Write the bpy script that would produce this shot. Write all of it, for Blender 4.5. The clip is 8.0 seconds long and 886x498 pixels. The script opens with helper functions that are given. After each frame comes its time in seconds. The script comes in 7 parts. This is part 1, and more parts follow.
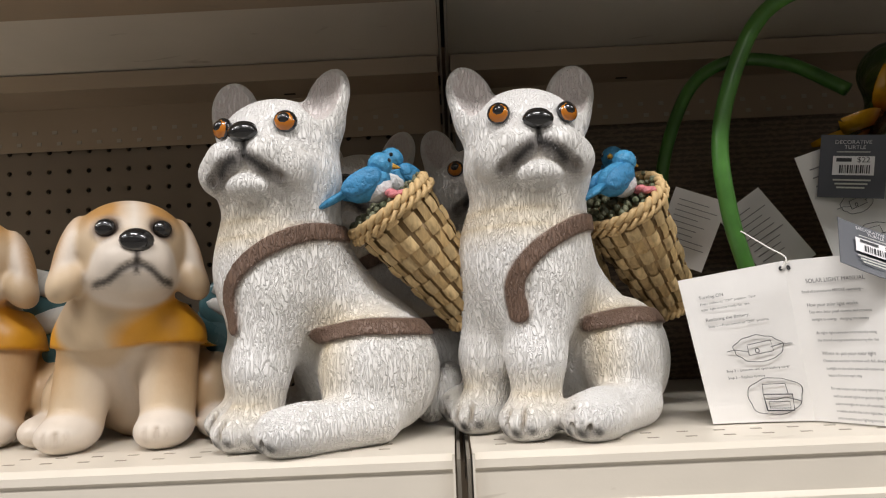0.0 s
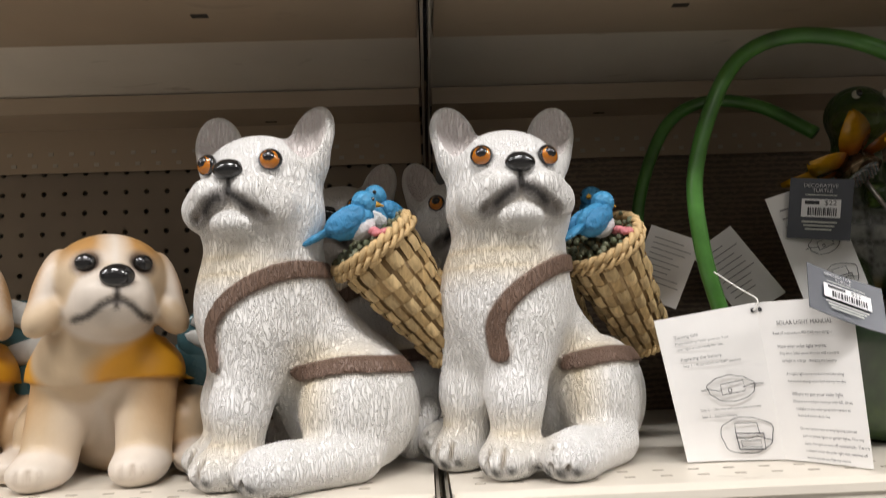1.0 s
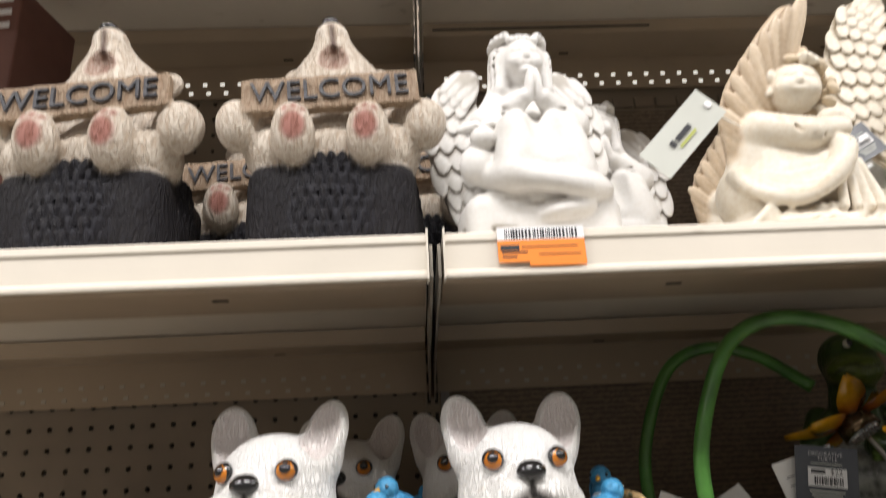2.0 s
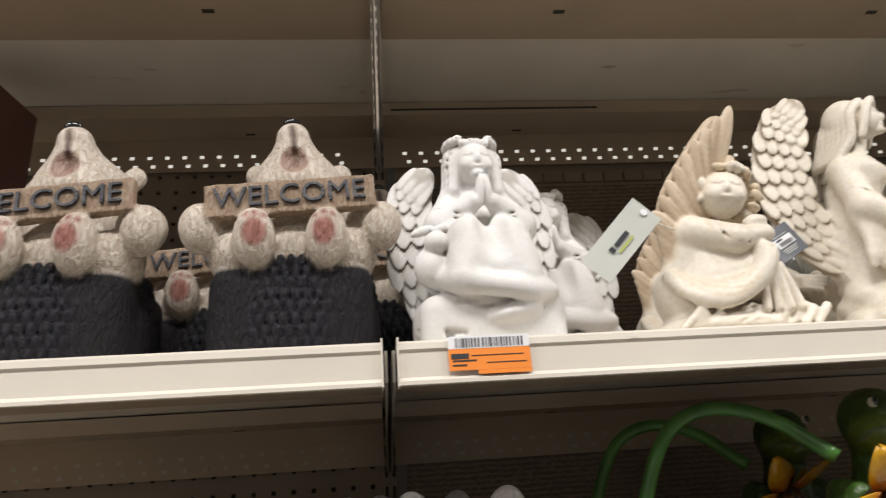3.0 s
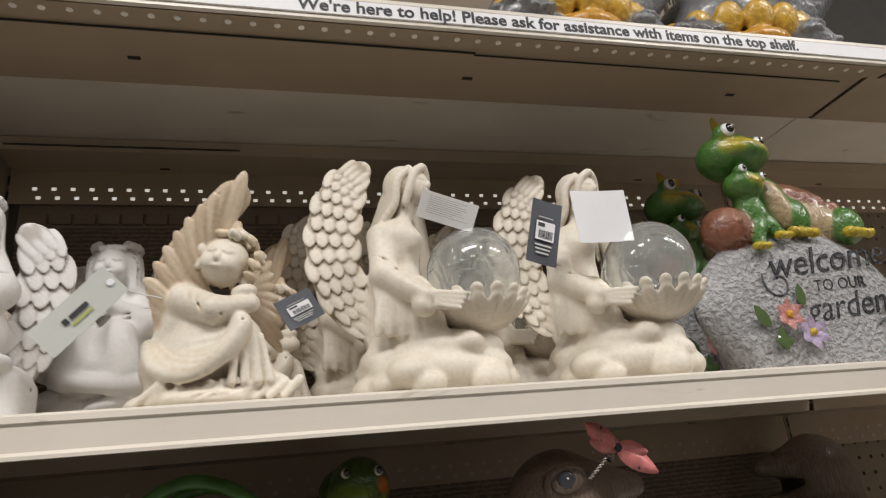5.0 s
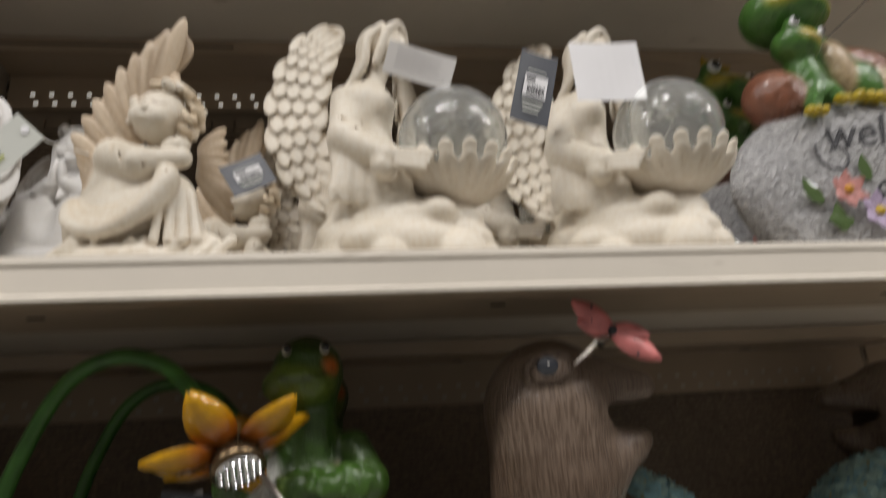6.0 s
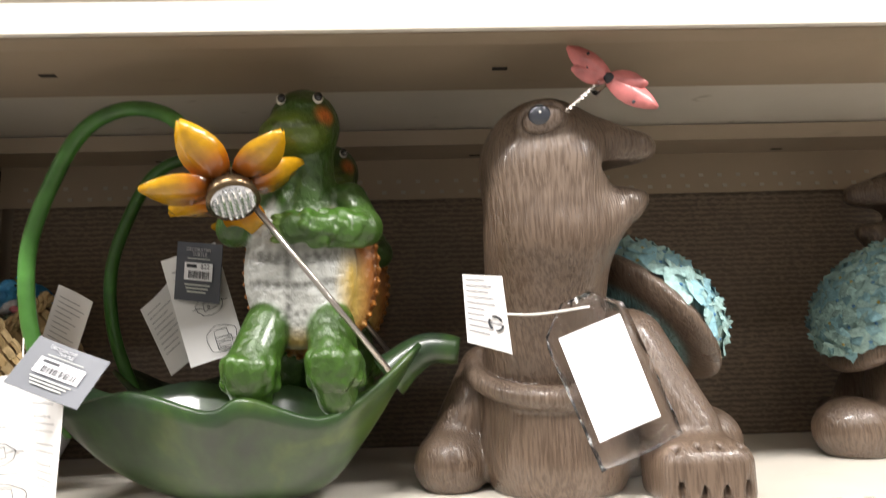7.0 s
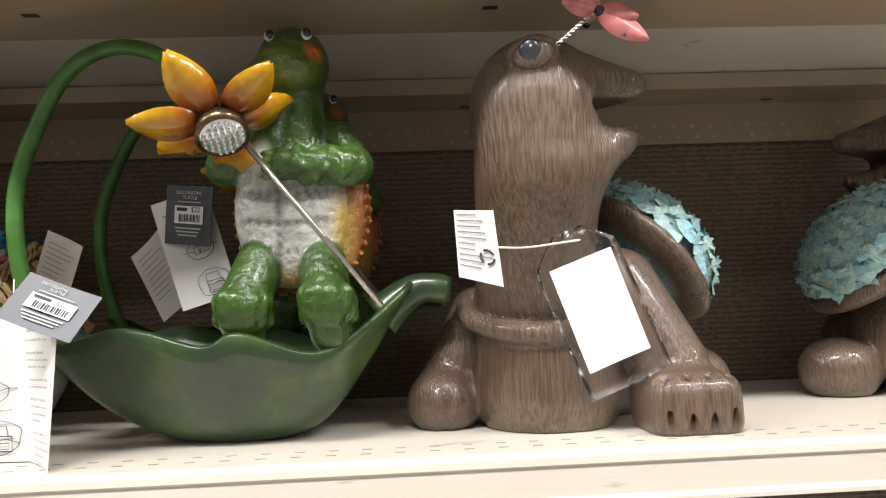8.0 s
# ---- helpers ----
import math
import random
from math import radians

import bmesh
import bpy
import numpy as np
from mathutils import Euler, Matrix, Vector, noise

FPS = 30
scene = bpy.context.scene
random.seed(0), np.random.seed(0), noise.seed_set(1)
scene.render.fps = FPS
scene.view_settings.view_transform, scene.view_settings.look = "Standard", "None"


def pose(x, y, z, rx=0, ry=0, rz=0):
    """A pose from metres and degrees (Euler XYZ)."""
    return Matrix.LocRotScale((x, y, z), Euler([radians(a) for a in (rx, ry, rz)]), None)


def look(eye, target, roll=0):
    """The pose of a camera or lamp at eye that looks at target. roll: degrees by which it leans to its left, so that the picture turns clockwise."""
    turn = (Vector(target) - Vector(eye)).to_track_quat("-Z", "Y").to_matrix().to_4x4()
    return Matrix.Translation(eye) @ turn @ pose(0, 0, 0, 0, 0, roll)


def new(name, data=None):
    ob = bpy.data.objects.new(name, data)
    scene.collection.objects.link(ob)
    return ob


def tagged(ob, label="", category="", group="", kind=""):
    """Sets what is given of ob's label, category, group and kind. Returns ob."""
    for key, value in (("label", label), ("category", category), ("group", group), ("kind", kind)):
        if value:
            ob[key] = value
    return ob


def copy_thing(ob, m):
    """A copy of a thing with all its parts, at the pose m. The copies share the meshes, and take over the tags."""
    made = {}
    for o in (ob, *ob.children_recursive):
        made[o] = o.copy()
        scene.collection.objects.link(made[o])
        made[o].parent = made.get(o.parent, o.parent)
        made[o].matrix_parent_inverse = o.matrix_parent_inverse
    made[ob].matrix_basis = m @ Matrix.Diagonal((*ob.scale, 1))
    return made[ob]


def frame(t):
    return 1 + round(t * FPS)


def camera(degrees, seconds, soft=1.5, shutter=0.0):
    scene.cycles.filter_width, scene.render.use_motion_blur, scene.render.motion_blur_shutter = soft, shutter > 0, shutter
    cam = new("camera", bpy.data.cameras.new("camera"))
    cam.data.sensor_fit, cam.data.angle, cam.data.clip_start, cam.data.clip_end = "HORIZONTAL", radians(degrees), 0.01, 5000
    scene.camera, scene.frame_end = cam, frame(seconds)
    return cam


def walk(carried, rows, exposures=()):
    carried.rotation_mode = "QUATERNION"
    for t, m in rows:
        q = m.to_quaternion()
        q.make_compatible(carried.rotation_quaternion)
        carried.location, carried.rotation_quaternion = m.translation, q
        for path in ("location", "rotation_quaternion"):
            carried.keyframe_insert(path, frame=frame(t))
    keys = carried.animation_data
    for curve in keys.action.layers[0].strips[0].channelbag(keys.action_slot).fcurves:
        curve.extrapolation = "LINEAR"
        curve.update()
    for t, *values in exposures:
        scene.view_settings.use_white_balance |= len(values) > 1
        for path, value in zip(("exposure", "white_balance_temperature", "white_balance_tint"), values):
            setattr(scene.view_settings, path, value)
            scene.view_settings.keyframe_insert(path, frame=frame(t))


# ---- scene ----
cam = camera(67.6, 8.0, 1.1, 0.4)
PATH = [
    (0, (-0.002, -0.412, 1.392), (-0.025, 1.577, 1.602), -2.6),
    (0.5, (-0.006, -0.412, 1.398), (0.004, 1.575, 1.625), -2.1),
    (1, (-0.007, -0.42, 1.408), (0.049, 1.563, 1.663), -2.1),
    (1.5, (-0.012, -0.436, 1.472), (0.047, 1.517, 1.902), -2.3),
    (2, (-0.015, -0.467, 1.532), (0.068, 1.431, 2.157), -2.9),
    (2.2, (-0.014, -0.479, 1.548), (0.084, 1.396, 2.237), -3.3),
    (3.3, (0.003, -0.522, 1.592), (0.349, 1.324, 2.281), -5.0),
    (3.5, (0.024, -0.515, 1.6), (0.533, 1.305, 2.255), -5.3),
    (4, (0.146, -0.559, 1.613), (0.72, 1.221, 2.323), -5.7),
    (4.5, (0.293, -0.608, 1.616), (0.777, 1.204, 2.311), -5.2),
    (4.7, (0.326, -0.606, 1.621), (0.857, 1.203, 2.289), -5.9),
    (5.8, (0.474, -0.491, 1.534), (0.803, 1.297, 2.367), -5.1),
    (6, (0.496, -0.478, 1.527), (0.752, 1.389, 2.194), -3.7),
    (6.5, (0.551, -0.462, 1.471), (0.568, 1.482, 1.943), -2.4),
    (7, (0.547, -0.46, 1.435), (0.621, 1.519, 1.716), -1.8),
    (7.5, (0.549, -0.451, 1.41), (0.659, 1.531, 1.649), -2.2),
    (8, (0.546, -0.457, 1.403), (0.644, 1.53, 1.613), -2.3),
]
EXPOSURES = [(0, -0.7), (1.0, -0.6), (1.5, -0.35), (2.2, -0.45), (3.3, -0.85), (4.7, -1.05), (5.8, -1.3), (6.0, -1.25), (6.5, -0.35), (7.0, 0.3), (7.5, 0.05), (8.0, -0.05)]
walk(cam, [(t, look(eye, target, roll)) for t, eye, target, roll in PATH], EXPOSURES)

# ---- world and light ----
LOW, UP, TOP = 1.307, 1.700, 2.137      # heights of the three shelf decks
BACK = 0.404                            # back panel
world = bpy.data.worlds.new("store_air")
scene.world = world
world.use_nodes = True
world.node_tree.nodes["Background"].inputs[0].default_value = (1.0, 0.95, 0.88, 1)
world.node_tree.nodes["Background"].inputs[1].default_value = 0.012


def troffer_lamp(x, y, power):
    d = bpy.data.lights.new("ceiling_lamp", "AREA")
    d.shape, d.size, d.size_y, d.energy, d.color = "RECTANGLE", 1.15, 0.28, power, (1.0, 0.97, 0.955)
    o = new("ceiling_lamp", d)
    o.matrix_world = pose(x, y, 3.36)
    return o


for lx in (-4.3, -2.15, 0.0, 2.15, 4.3):
    troffer_lamp(lx, -1.25, 80)
    troffer_lamp(lx, -3.05, 15)


# ---- materials ----
def nodes_of(name, rough=0.5, metal=0.0, spec=0.5):
    m = bpy.data.materials.new(name)
    m.use_nodes = True
    nt = m.node_tree
    b = nt.nodes["Principled BSDF"]
    b.inputs["Roughness"].default_value = rough
    b.inputs["Metallic"].default_value = metal
    b.inputs["Specular IOR Level"].default_value = spec
    return m, nt, b


def noise_node(nt, scale, detail=4, stretch=(1, 1, 1), coord="Object", dist=0.0):
    tc = nt.nodes.new("ShaderNodeTexCoord")
    mp = nt.nodes.new("ShaderNodeMapping")
    mp.inputs["Scale"].default_value = stretch
    n = nt.nodes.new("ShaderNodeTexNoise")
    n.inputs["Scale"].default_value, n.inputs["Detail"].default_value = scale, detail
    n.inputs["Distortion"].default_value = dist
    nt.links.new(tc.outputs[coord], mp.inputs[0])
    nt.links.new(mp.outputs[0], n.inputs["Vector"])
    return n


def ramp(nt, src, stops):
    r = nt.nodes.new("ShaderNodeValToRGB")
    while len(r.color_ramp.elements) < len(stops):
        r.color_ramp.elements.new(0.5)
    for e, (p, c) in zip(r.color_ramp.elements, stops):
        e.position, e.color = p, (*c, 1) if len(c) == 3 else c
    nt.links.new(src, r.inputs[0])
    return r


def mix(nt, a, b, fac=1.0, mode="MULTIPLY"):
    x = nt.nodes.new("ShaderNodeMix")
    x.data_type, x.blend_type = "RGBA", mode
    for sock, v in ((x.inputs[0], fac), (x.inputs[6], a), (x.inputs[7], b)):
        if isinstance(v, (int, float)):
            sock.default_value = v
        elif isinstance(v, tuple):
            sock.default_value = (*v, 1)
        else:
            nt.links.new(v, sock)
    return x.outputs[2]


def bump(nt, b, src, strength, dist, after=None):
    n = nt.nodes.new("ShaderNodeBump")
    n.inputs["Strength"].default_value, n.inputs["Distance"].default_value = strength, dist
    nt.links.new(src, n.inputs["Height"])
    if after:
        nt.links.new(after.outputs[0], n.inputs["Normal"])
    nt.links.new(n.outputs[0], b.inputs["Normal"])
    return n


def painted(name, rough=0.5, grain=90, grain_amt=0.25, stretch=(1, 1, 1), relief=0.4, depth=0.002, spec=0.5,
            wash=None, wash_amt=0.5, dist=0.0, coat=0.0, strokes=False):
    """Cast and hand-painted resin: the paint colour lies in the mesh's 'paint' layer; a wash of tint sits in the grain."""
    m, nt, b = nodes_of(name, rough, 0, spec)
    at = nt.nodes.new("ShaderNodeAttribute")
    at.attribute_name = "paint"
    big = noise_node(nt, 14, 5)
    tone = ramp(nt, big.outputs[0], [(0.3, (0.86, 0.84, 0.80)), (0.7, (1.06, 1.05, 1.04))])
    col = mix(nt, at.outputs["Color"], tone.outputs[0])
    fine = noise_node(nt, grain, 3, stretch, dist=dist)
    g = ramp(nt, fine.outputs[0], [(0.40, (1, 1, 1)), (0.49, (0, 0, 0)), (0.51, (0, 0, 0)), (0.60, (1, 1, 1))] if strokes else [(0.36, (0, 0, 0)), (0.6, (1, 1, 1))])
    if wash:
        inv = nt.nodes.new("ShaderNodeMath")
        inv.operation = "MULTIPLY_ADD"
        nt.links.new(g.outputs[0], inv.inputs[0])
        inv.inputs[1].default_value, inv.inputs[2].default_value = -wash_amt, wash_amt
        col = mix(nt, col, mix(nt, col, wash), inv.outputs[0], "MIX")
    else:
        shade = ramp(nt, fine.outputs[0], [(0.3, (1 - grain_amt,) * 3), (0.65, (1, 1, 1))])
        col = mix(nt, col, shade.outputs[0])
    nt.links.new(col, b.inputs["Base Color"])
    rr = ramp(nt, big.outputs[0], [(0.3, (rough * 0.8,) * 3), (0.7, (min(1, rough * 1.2),) * 3)])
    nt.links.new(rr.outputs[0], b.inputs["Roughness"])
    b.inputs["Coat Weight"].default_value = coat
    b.inputs["Coat Roughness"].default_value = 0.12
    bump(nt, b, g.outputs[0], relief, depth)
    return m


def plain(name, colour, rough=0.5, metal=0.0, vary=0.12, scale=25, relief=0.1, depth=0.001, spec=0.5, stretch=(1, 1, 1)):
    m, nt, b = nodes_of(name, rough, metal, spec)
    n = noise_node(nt, scale, 5, stretch)
    lo, hi = tuple(c * (1 - vary) for c in colour), tuple(min(1, c * (1 + vary)) for c in colour)
    r = ramp(nt, n.outputs[0], [(0.3, lo), (0.7, hi)])
    nt.links.new(r.outputs[0], b.inputs["Base Color"])
    if relief:
        f = noise_node(nt, scale * 12, 3, stretch)
        bump(nt, b, f.outputs[0], relief, depth)
    return m


def enamel(name, colour, scuffs=0.6):
    """Shelf enamel: cream paint, slight orange peel, scuffs and dust."""
    m, nt, b = nodes_of(name, 0.38)
    n = noise_node(nt, 7, 6)
    base = ramp(nt, n.outputs[0], [(0.3, tuple(c * 0.88 for c in colour)), (0.7, colour)])
    sc = noise_node(nt, 38, 6, (0.35, 1, 2.2), dist=0.8)
    mask = ramp(nt, sc.outputs[0], [(0.66, (0, 0, 0)), (0.74, (scuffs,) * 3)])
    col = mix(nt, base.outputs[0], (0.30, 0.24, 0.17), mask.outputs[0], "MIX")
    nt.links.new(col, b.inputs["Base Color"])
    r = ramp(nt, n.outputs[0], [(0.3, (0.45,) * 3), (0.7, (0.3,) * 3)])
    nt.links.new(r.outputs[0], b.inputs["Roughness"])
    bump(nt, b, noise_node(nt, 500, 2).outputs[0], 0.06, 0.0006)
    return m


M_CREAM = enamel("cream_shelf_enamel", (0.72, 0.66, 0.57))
# same cream enamel, darkened in colour for the shade below the decks
M_CREAM_SHADED = enamel("shaded_underside_enamel", (0.40, 0.315, 0.225), 0.5)
M_PEG = plain("pegboard_paint", (0.23, 0.182, 0.132), 0.55, vary=0.1, scale=9, relief=0.08)
# near black; paints the shade inside holes and slots, and the seams
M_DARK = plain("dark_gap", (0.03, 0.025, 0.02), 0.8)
M_STEEL = plain("upright_steel", (0.42, 0.38, 0.32), 0.35, 0.5)
M_SLOT_GLOW = plain("glowing_slot_block", (0.92, 0.9, 0.86), 0.5, relief=0)
# emission stands in for next-aisle light through the top shelf's slots; no opening cut
M_SLOT_GLOW.node_tree.nodes["Principled BSDF"].inputs["Emission Color"].default_value = (1.0, 0.96, 0.88, 1)
M_SLOT_GLOW.node_tree.nodes["Principled BSDF"].inputs["Emission Strength"].default_value = 1.1
M_HOLE = plain("pale_shelf_hole", (0.85, 0.82, 0.76), 0.5, relief=0)
# unlit copy for the lower shelves, its dimness put into the colour
M_SLOT = plain("dim_slot_block", (0.42, 0.38, 0.32), 0.5, relief=0)
M_PAPER = plain("white_paper", (0.80, 0.78, 0.76), 0.7, vary=0.03, scale=30, relief=0.15, depth=0.0004)
M_GREYCARD = plain("grey_green_card", (0.56, 0.57, 0.52), 0.6, vary=0.04, relief=0.1, depth=0.0004)
M_INK = plain("black_ink", (0.03, 0.03, 0.035), 0.6, relief=0)
M_GREYINK = plain("grey_ink", (0.22, 0.21, 0.22), 0.7, relief=0)
M_SLATE = plain("charcoal_card", (0.07, 0.075, 0.09), 0.42, vary=0.15, relief=0.05)
M_ORANGE = plain("orange_label_paper", (0.85, 0.25, 0.03), 0.55, vary=0.05, relief=0)
M_LABEL = plain("white_label_paper", (0.78, 0.77, 0.78), 0.5, vary=0.03, relief=0)
M_STRING = plain("tag_string", (0.75, 0.73, 0.68), 0.6, relief=0)
M_ROD = plain("brushed_steel_rod", (0.50, 0.46, 0.42), 0.28, 0.9, relief=0)
M_GREENPAINT = plain("green_metal_paint", (0.055, 0.16, 0.03), 0.28, vary=0.4, scale=30, relief=0.1)
M_CEIL = plain("ceiling_tile", (0.80, 0.79, 0.76), 0.9, vary=0.05, scale=60, relief=0.4)
M_TBAR = plain("ceiling_bar", (0.75, 0.74, 0.72), 0.5, relief=0)
M_FLOOR = plain("vinyl_floor_tile", (0.30, 0.285, 0.26), 0.3, vary=0.1, scale=8)
M_WALL = plain("store_wall_paint", (0.24, 0.23, 0.215), 0.6, vary=0.06, scale=4)


def glass_material(name, rough, tint):
    m, nt, b = nodes_of(name, rough)
    b.inputs["Transmission Weight"].default_value = 1.0
    b.inputs["IOR"].default_value = 1.45
    b.inputs["Base Color"].default_value = (*tint, 1)
    return m, nt, b


M_GLOBE, nt_, b_ = glass_material("crackled_glass", 0.08, (0.88, 0.89, 0.87))
b_.inputs["Transmission Weight"].default_value = 0.93
v_ = nt_.nodes.new("ShaderNodeTexVoronoi")
v_.feature = "DISTANCE_TO_EDGE"
v_.inputs["Scale"].default_value = 30
tc_ = nt_.nodes.new("ShaderNodeTexCoord")
nt_.links.new(tc_.outputs["Object"], v_.inputs["Vector"])
r_ = ramp(nt_, v_.outputs["Distance"], [(0.0, (0, 0, 0)), (0.06, (1, 1, 1))])
bump(nt_, b_, r_.outputs[0], 0.35, 0.0015)
M_PLASTIC, nt_, b_ = glass_material("clear_plastic_film", 0.08, (1, 1, 1))
b_.inputs["IOR"].default_value = 1.4
bump(nt_, b_, noise_node(nt_, 70, 3, dist=1.5).outputs[0], 0.7, 0.004)

M_FUR = painted("white_carved_fur", 0.5, 400, stretch=(1.0, 1.0, 0.24), relief=0.8, depth=0.0017, wash=(0.70, 0.64, 0.56), wash_amt=0.12, dist=0.5, strokes=True)
M_PUP = painted("airbrushed_resin", 0.45, 60, 0.06, stretch=(1, 1, 0.5), relief=0.12, depth=0.001)
M_GLOSS = painted("glossy_enamel", 0.12, 60, 0.05, relief=0.02, coat=0.6)
M_WEAVE = painted("woven_straw", 0.6, 260, 0.3, stretch=(1, 1, 0.25), relief=0.4, depth=0.001)
M_LEATHER = painted("brown_painted_strap", 0.5, 120, 0.25, relief=0.25, depth=0.001)
M_MATTE = painted("small_painted_detail", 0.5, 220, 0.25, relief=0.5, depth=0.0015)
M_STONE = painted("white_cast_stone", 0.6, 260, relief=0.12, depth=0.0008, wash=(0.84, 0.79, 0.72), wash_amt=0.2, dist=0.3)
M_IVORY = painted("ivory_cast_stone", 0.48, 240, relief=0.12, depth=0.0008, wash=(0.82, 0.72, 0.58), wash_amt=0.3, dist=0.3)
M_WOODY = painted("brown_wood_grain_glaze", 0.32, 480, stretch=(1.0, 1.0, 0.09), relief=0.45, depth=0.0013, wash=(0.30, 0.24, 0.19), wash_amt=0.62, dist=0.3, coat=0.3)
M_BEAR = painted("cream_carved_fur", 0.6, 260, spec=0.18, stretch=(1.2, 1.2, 0.35), relief=0.7, depth=0.002, wash=(0.62, 0.50, 0.40), wash_amt=0.6, dist=0.8)
M_BARK = painted("dark_scaly_stump", 0.4, 90, 0.4, relief=0.4, depth=0.002)
M_PEBBLE = painted("rough_grey_stone", 0.75, 170, 0.35, relief=0.9, depth=0.003)
M_SKIN = painted("green_reptile_skin", 0.33, 130, 0.3, relief=0.5, depth=0.0015, coat=0.3)
M_LEAFY = painted("streaked_green_enamel", 0.3, 26, 0.25, stretch=(1, 1, 0.5), relief=0.12, depth=0.001, coat=0.3, dist=1.0)


# ---- geometry kit ----
def turn(rx=0, ry=0, rz=0):
    return np.array(Euler([radians(a) for a in (rx, ry, rz)]).to_matrix(), dtype=np.float32)


def join_mesh(name, chunks, mats):
    """chunks: (verts, faces as an array or list, colour rows, material index, smooth). One mesh from them all."""
    vs, cs, loops, starts, totals, mi, sm = [], [], [], [], [], [], []
    off = pos = 0
    for v, f, c, m, smooth in chunks:
        v = np.asarray(v, dtype=np.float32).reshape(-1, 3)
        c = np.asarray(c, dtype=np.float32)
        if c.ndim == 1:
            c = np.tile(c, (len(v), 1))
        vs.append(v)
        cs.append(c)
        for face in ([f] if isinstance(f, np.ndarray) else [np.asarray(q).reshape(1, -1) for q in f]):
            n = face.shape[1]
            loops.append((face + off).ravel())
            starts.append(pos + n * np.arange(len(face)))
            totals.append(np.full(len(face), n))
            mi.append(np.full(len(face), m))
            sm.append(np.full(len(face), smooth))
            pos += face.size
        off += len(v)
    v, c = np.concatenate(vs), np.concatenate(cs)
    lo, st, to = np.concatenate(loops), np.concatenate(starts), np.concatenate(totals)
    me = bpy.data.meshes.new(name)
    me.vertices.add(len(v))
    me.vertices.foreach_set("co", v.ravel())
    me.loops.add(len(lo))
    me.loops.foreach_set("vertex_index", lo.astype(np.int32))
    me.polygons.add(len(st))
    me.polygons.foreach_set("loop_start", st.astype(np.int32))
    me.polygons.foreach_set("loop_total", to.astype(np.int32))
    me.polygons.foreach_set("material_index", np.concatenate(mi).astype(np.int32))
    me.polygons.foreach_set("use_smooth", np.concatenate(sm).astype(bool))
    a = me.color_attributes.new("paint", "FLOAT_COLOR", "POINT")
    a.data.foreach_set("color", np.concatenate([c, np.ones((len(c), 1), np.float32)], 1).ravel())
    for m in mats:
        me.materials.append(m)
    me.update()
    me.validate()
    return me


def lettering(text, size, depth=0.0006, shear=0.0, bold=0.0):
    """Letters as a flat solid in x-z, centred, facing -y."""
    cu = bpy.data.curves.new("letters", "FONT")
    cu.body, cu.size, cu.extrude, cu.shear = text, size, depth, shear
    cu.align_x, cu.align_y, cu.resolution_u, cu.offset = "CENTER", "CENTER", 3, bold
    o = new("letters", cu)
    bpy.context.view_layer.update()
    me = bpy.data.meshes.new_from_object(o.evaluated_get(bpy.context.evaluated_depsgraph_get()))
    v = np.zeros(len(me.vertices) * 3, np.float32)
    me.vertices.foreach_get("co", v)
    v = v.reshape(-1, 3)[:, [0, 2, 1]] * np.array([1, -1, 1], np.float32)
    f = [list(p.vertices) for p in me.polygons]
    bpy.data.objects.remove(o)
    bpy.data.meshes.remove(me)
    bpy.data.curves.remove(cu)
    return v, f


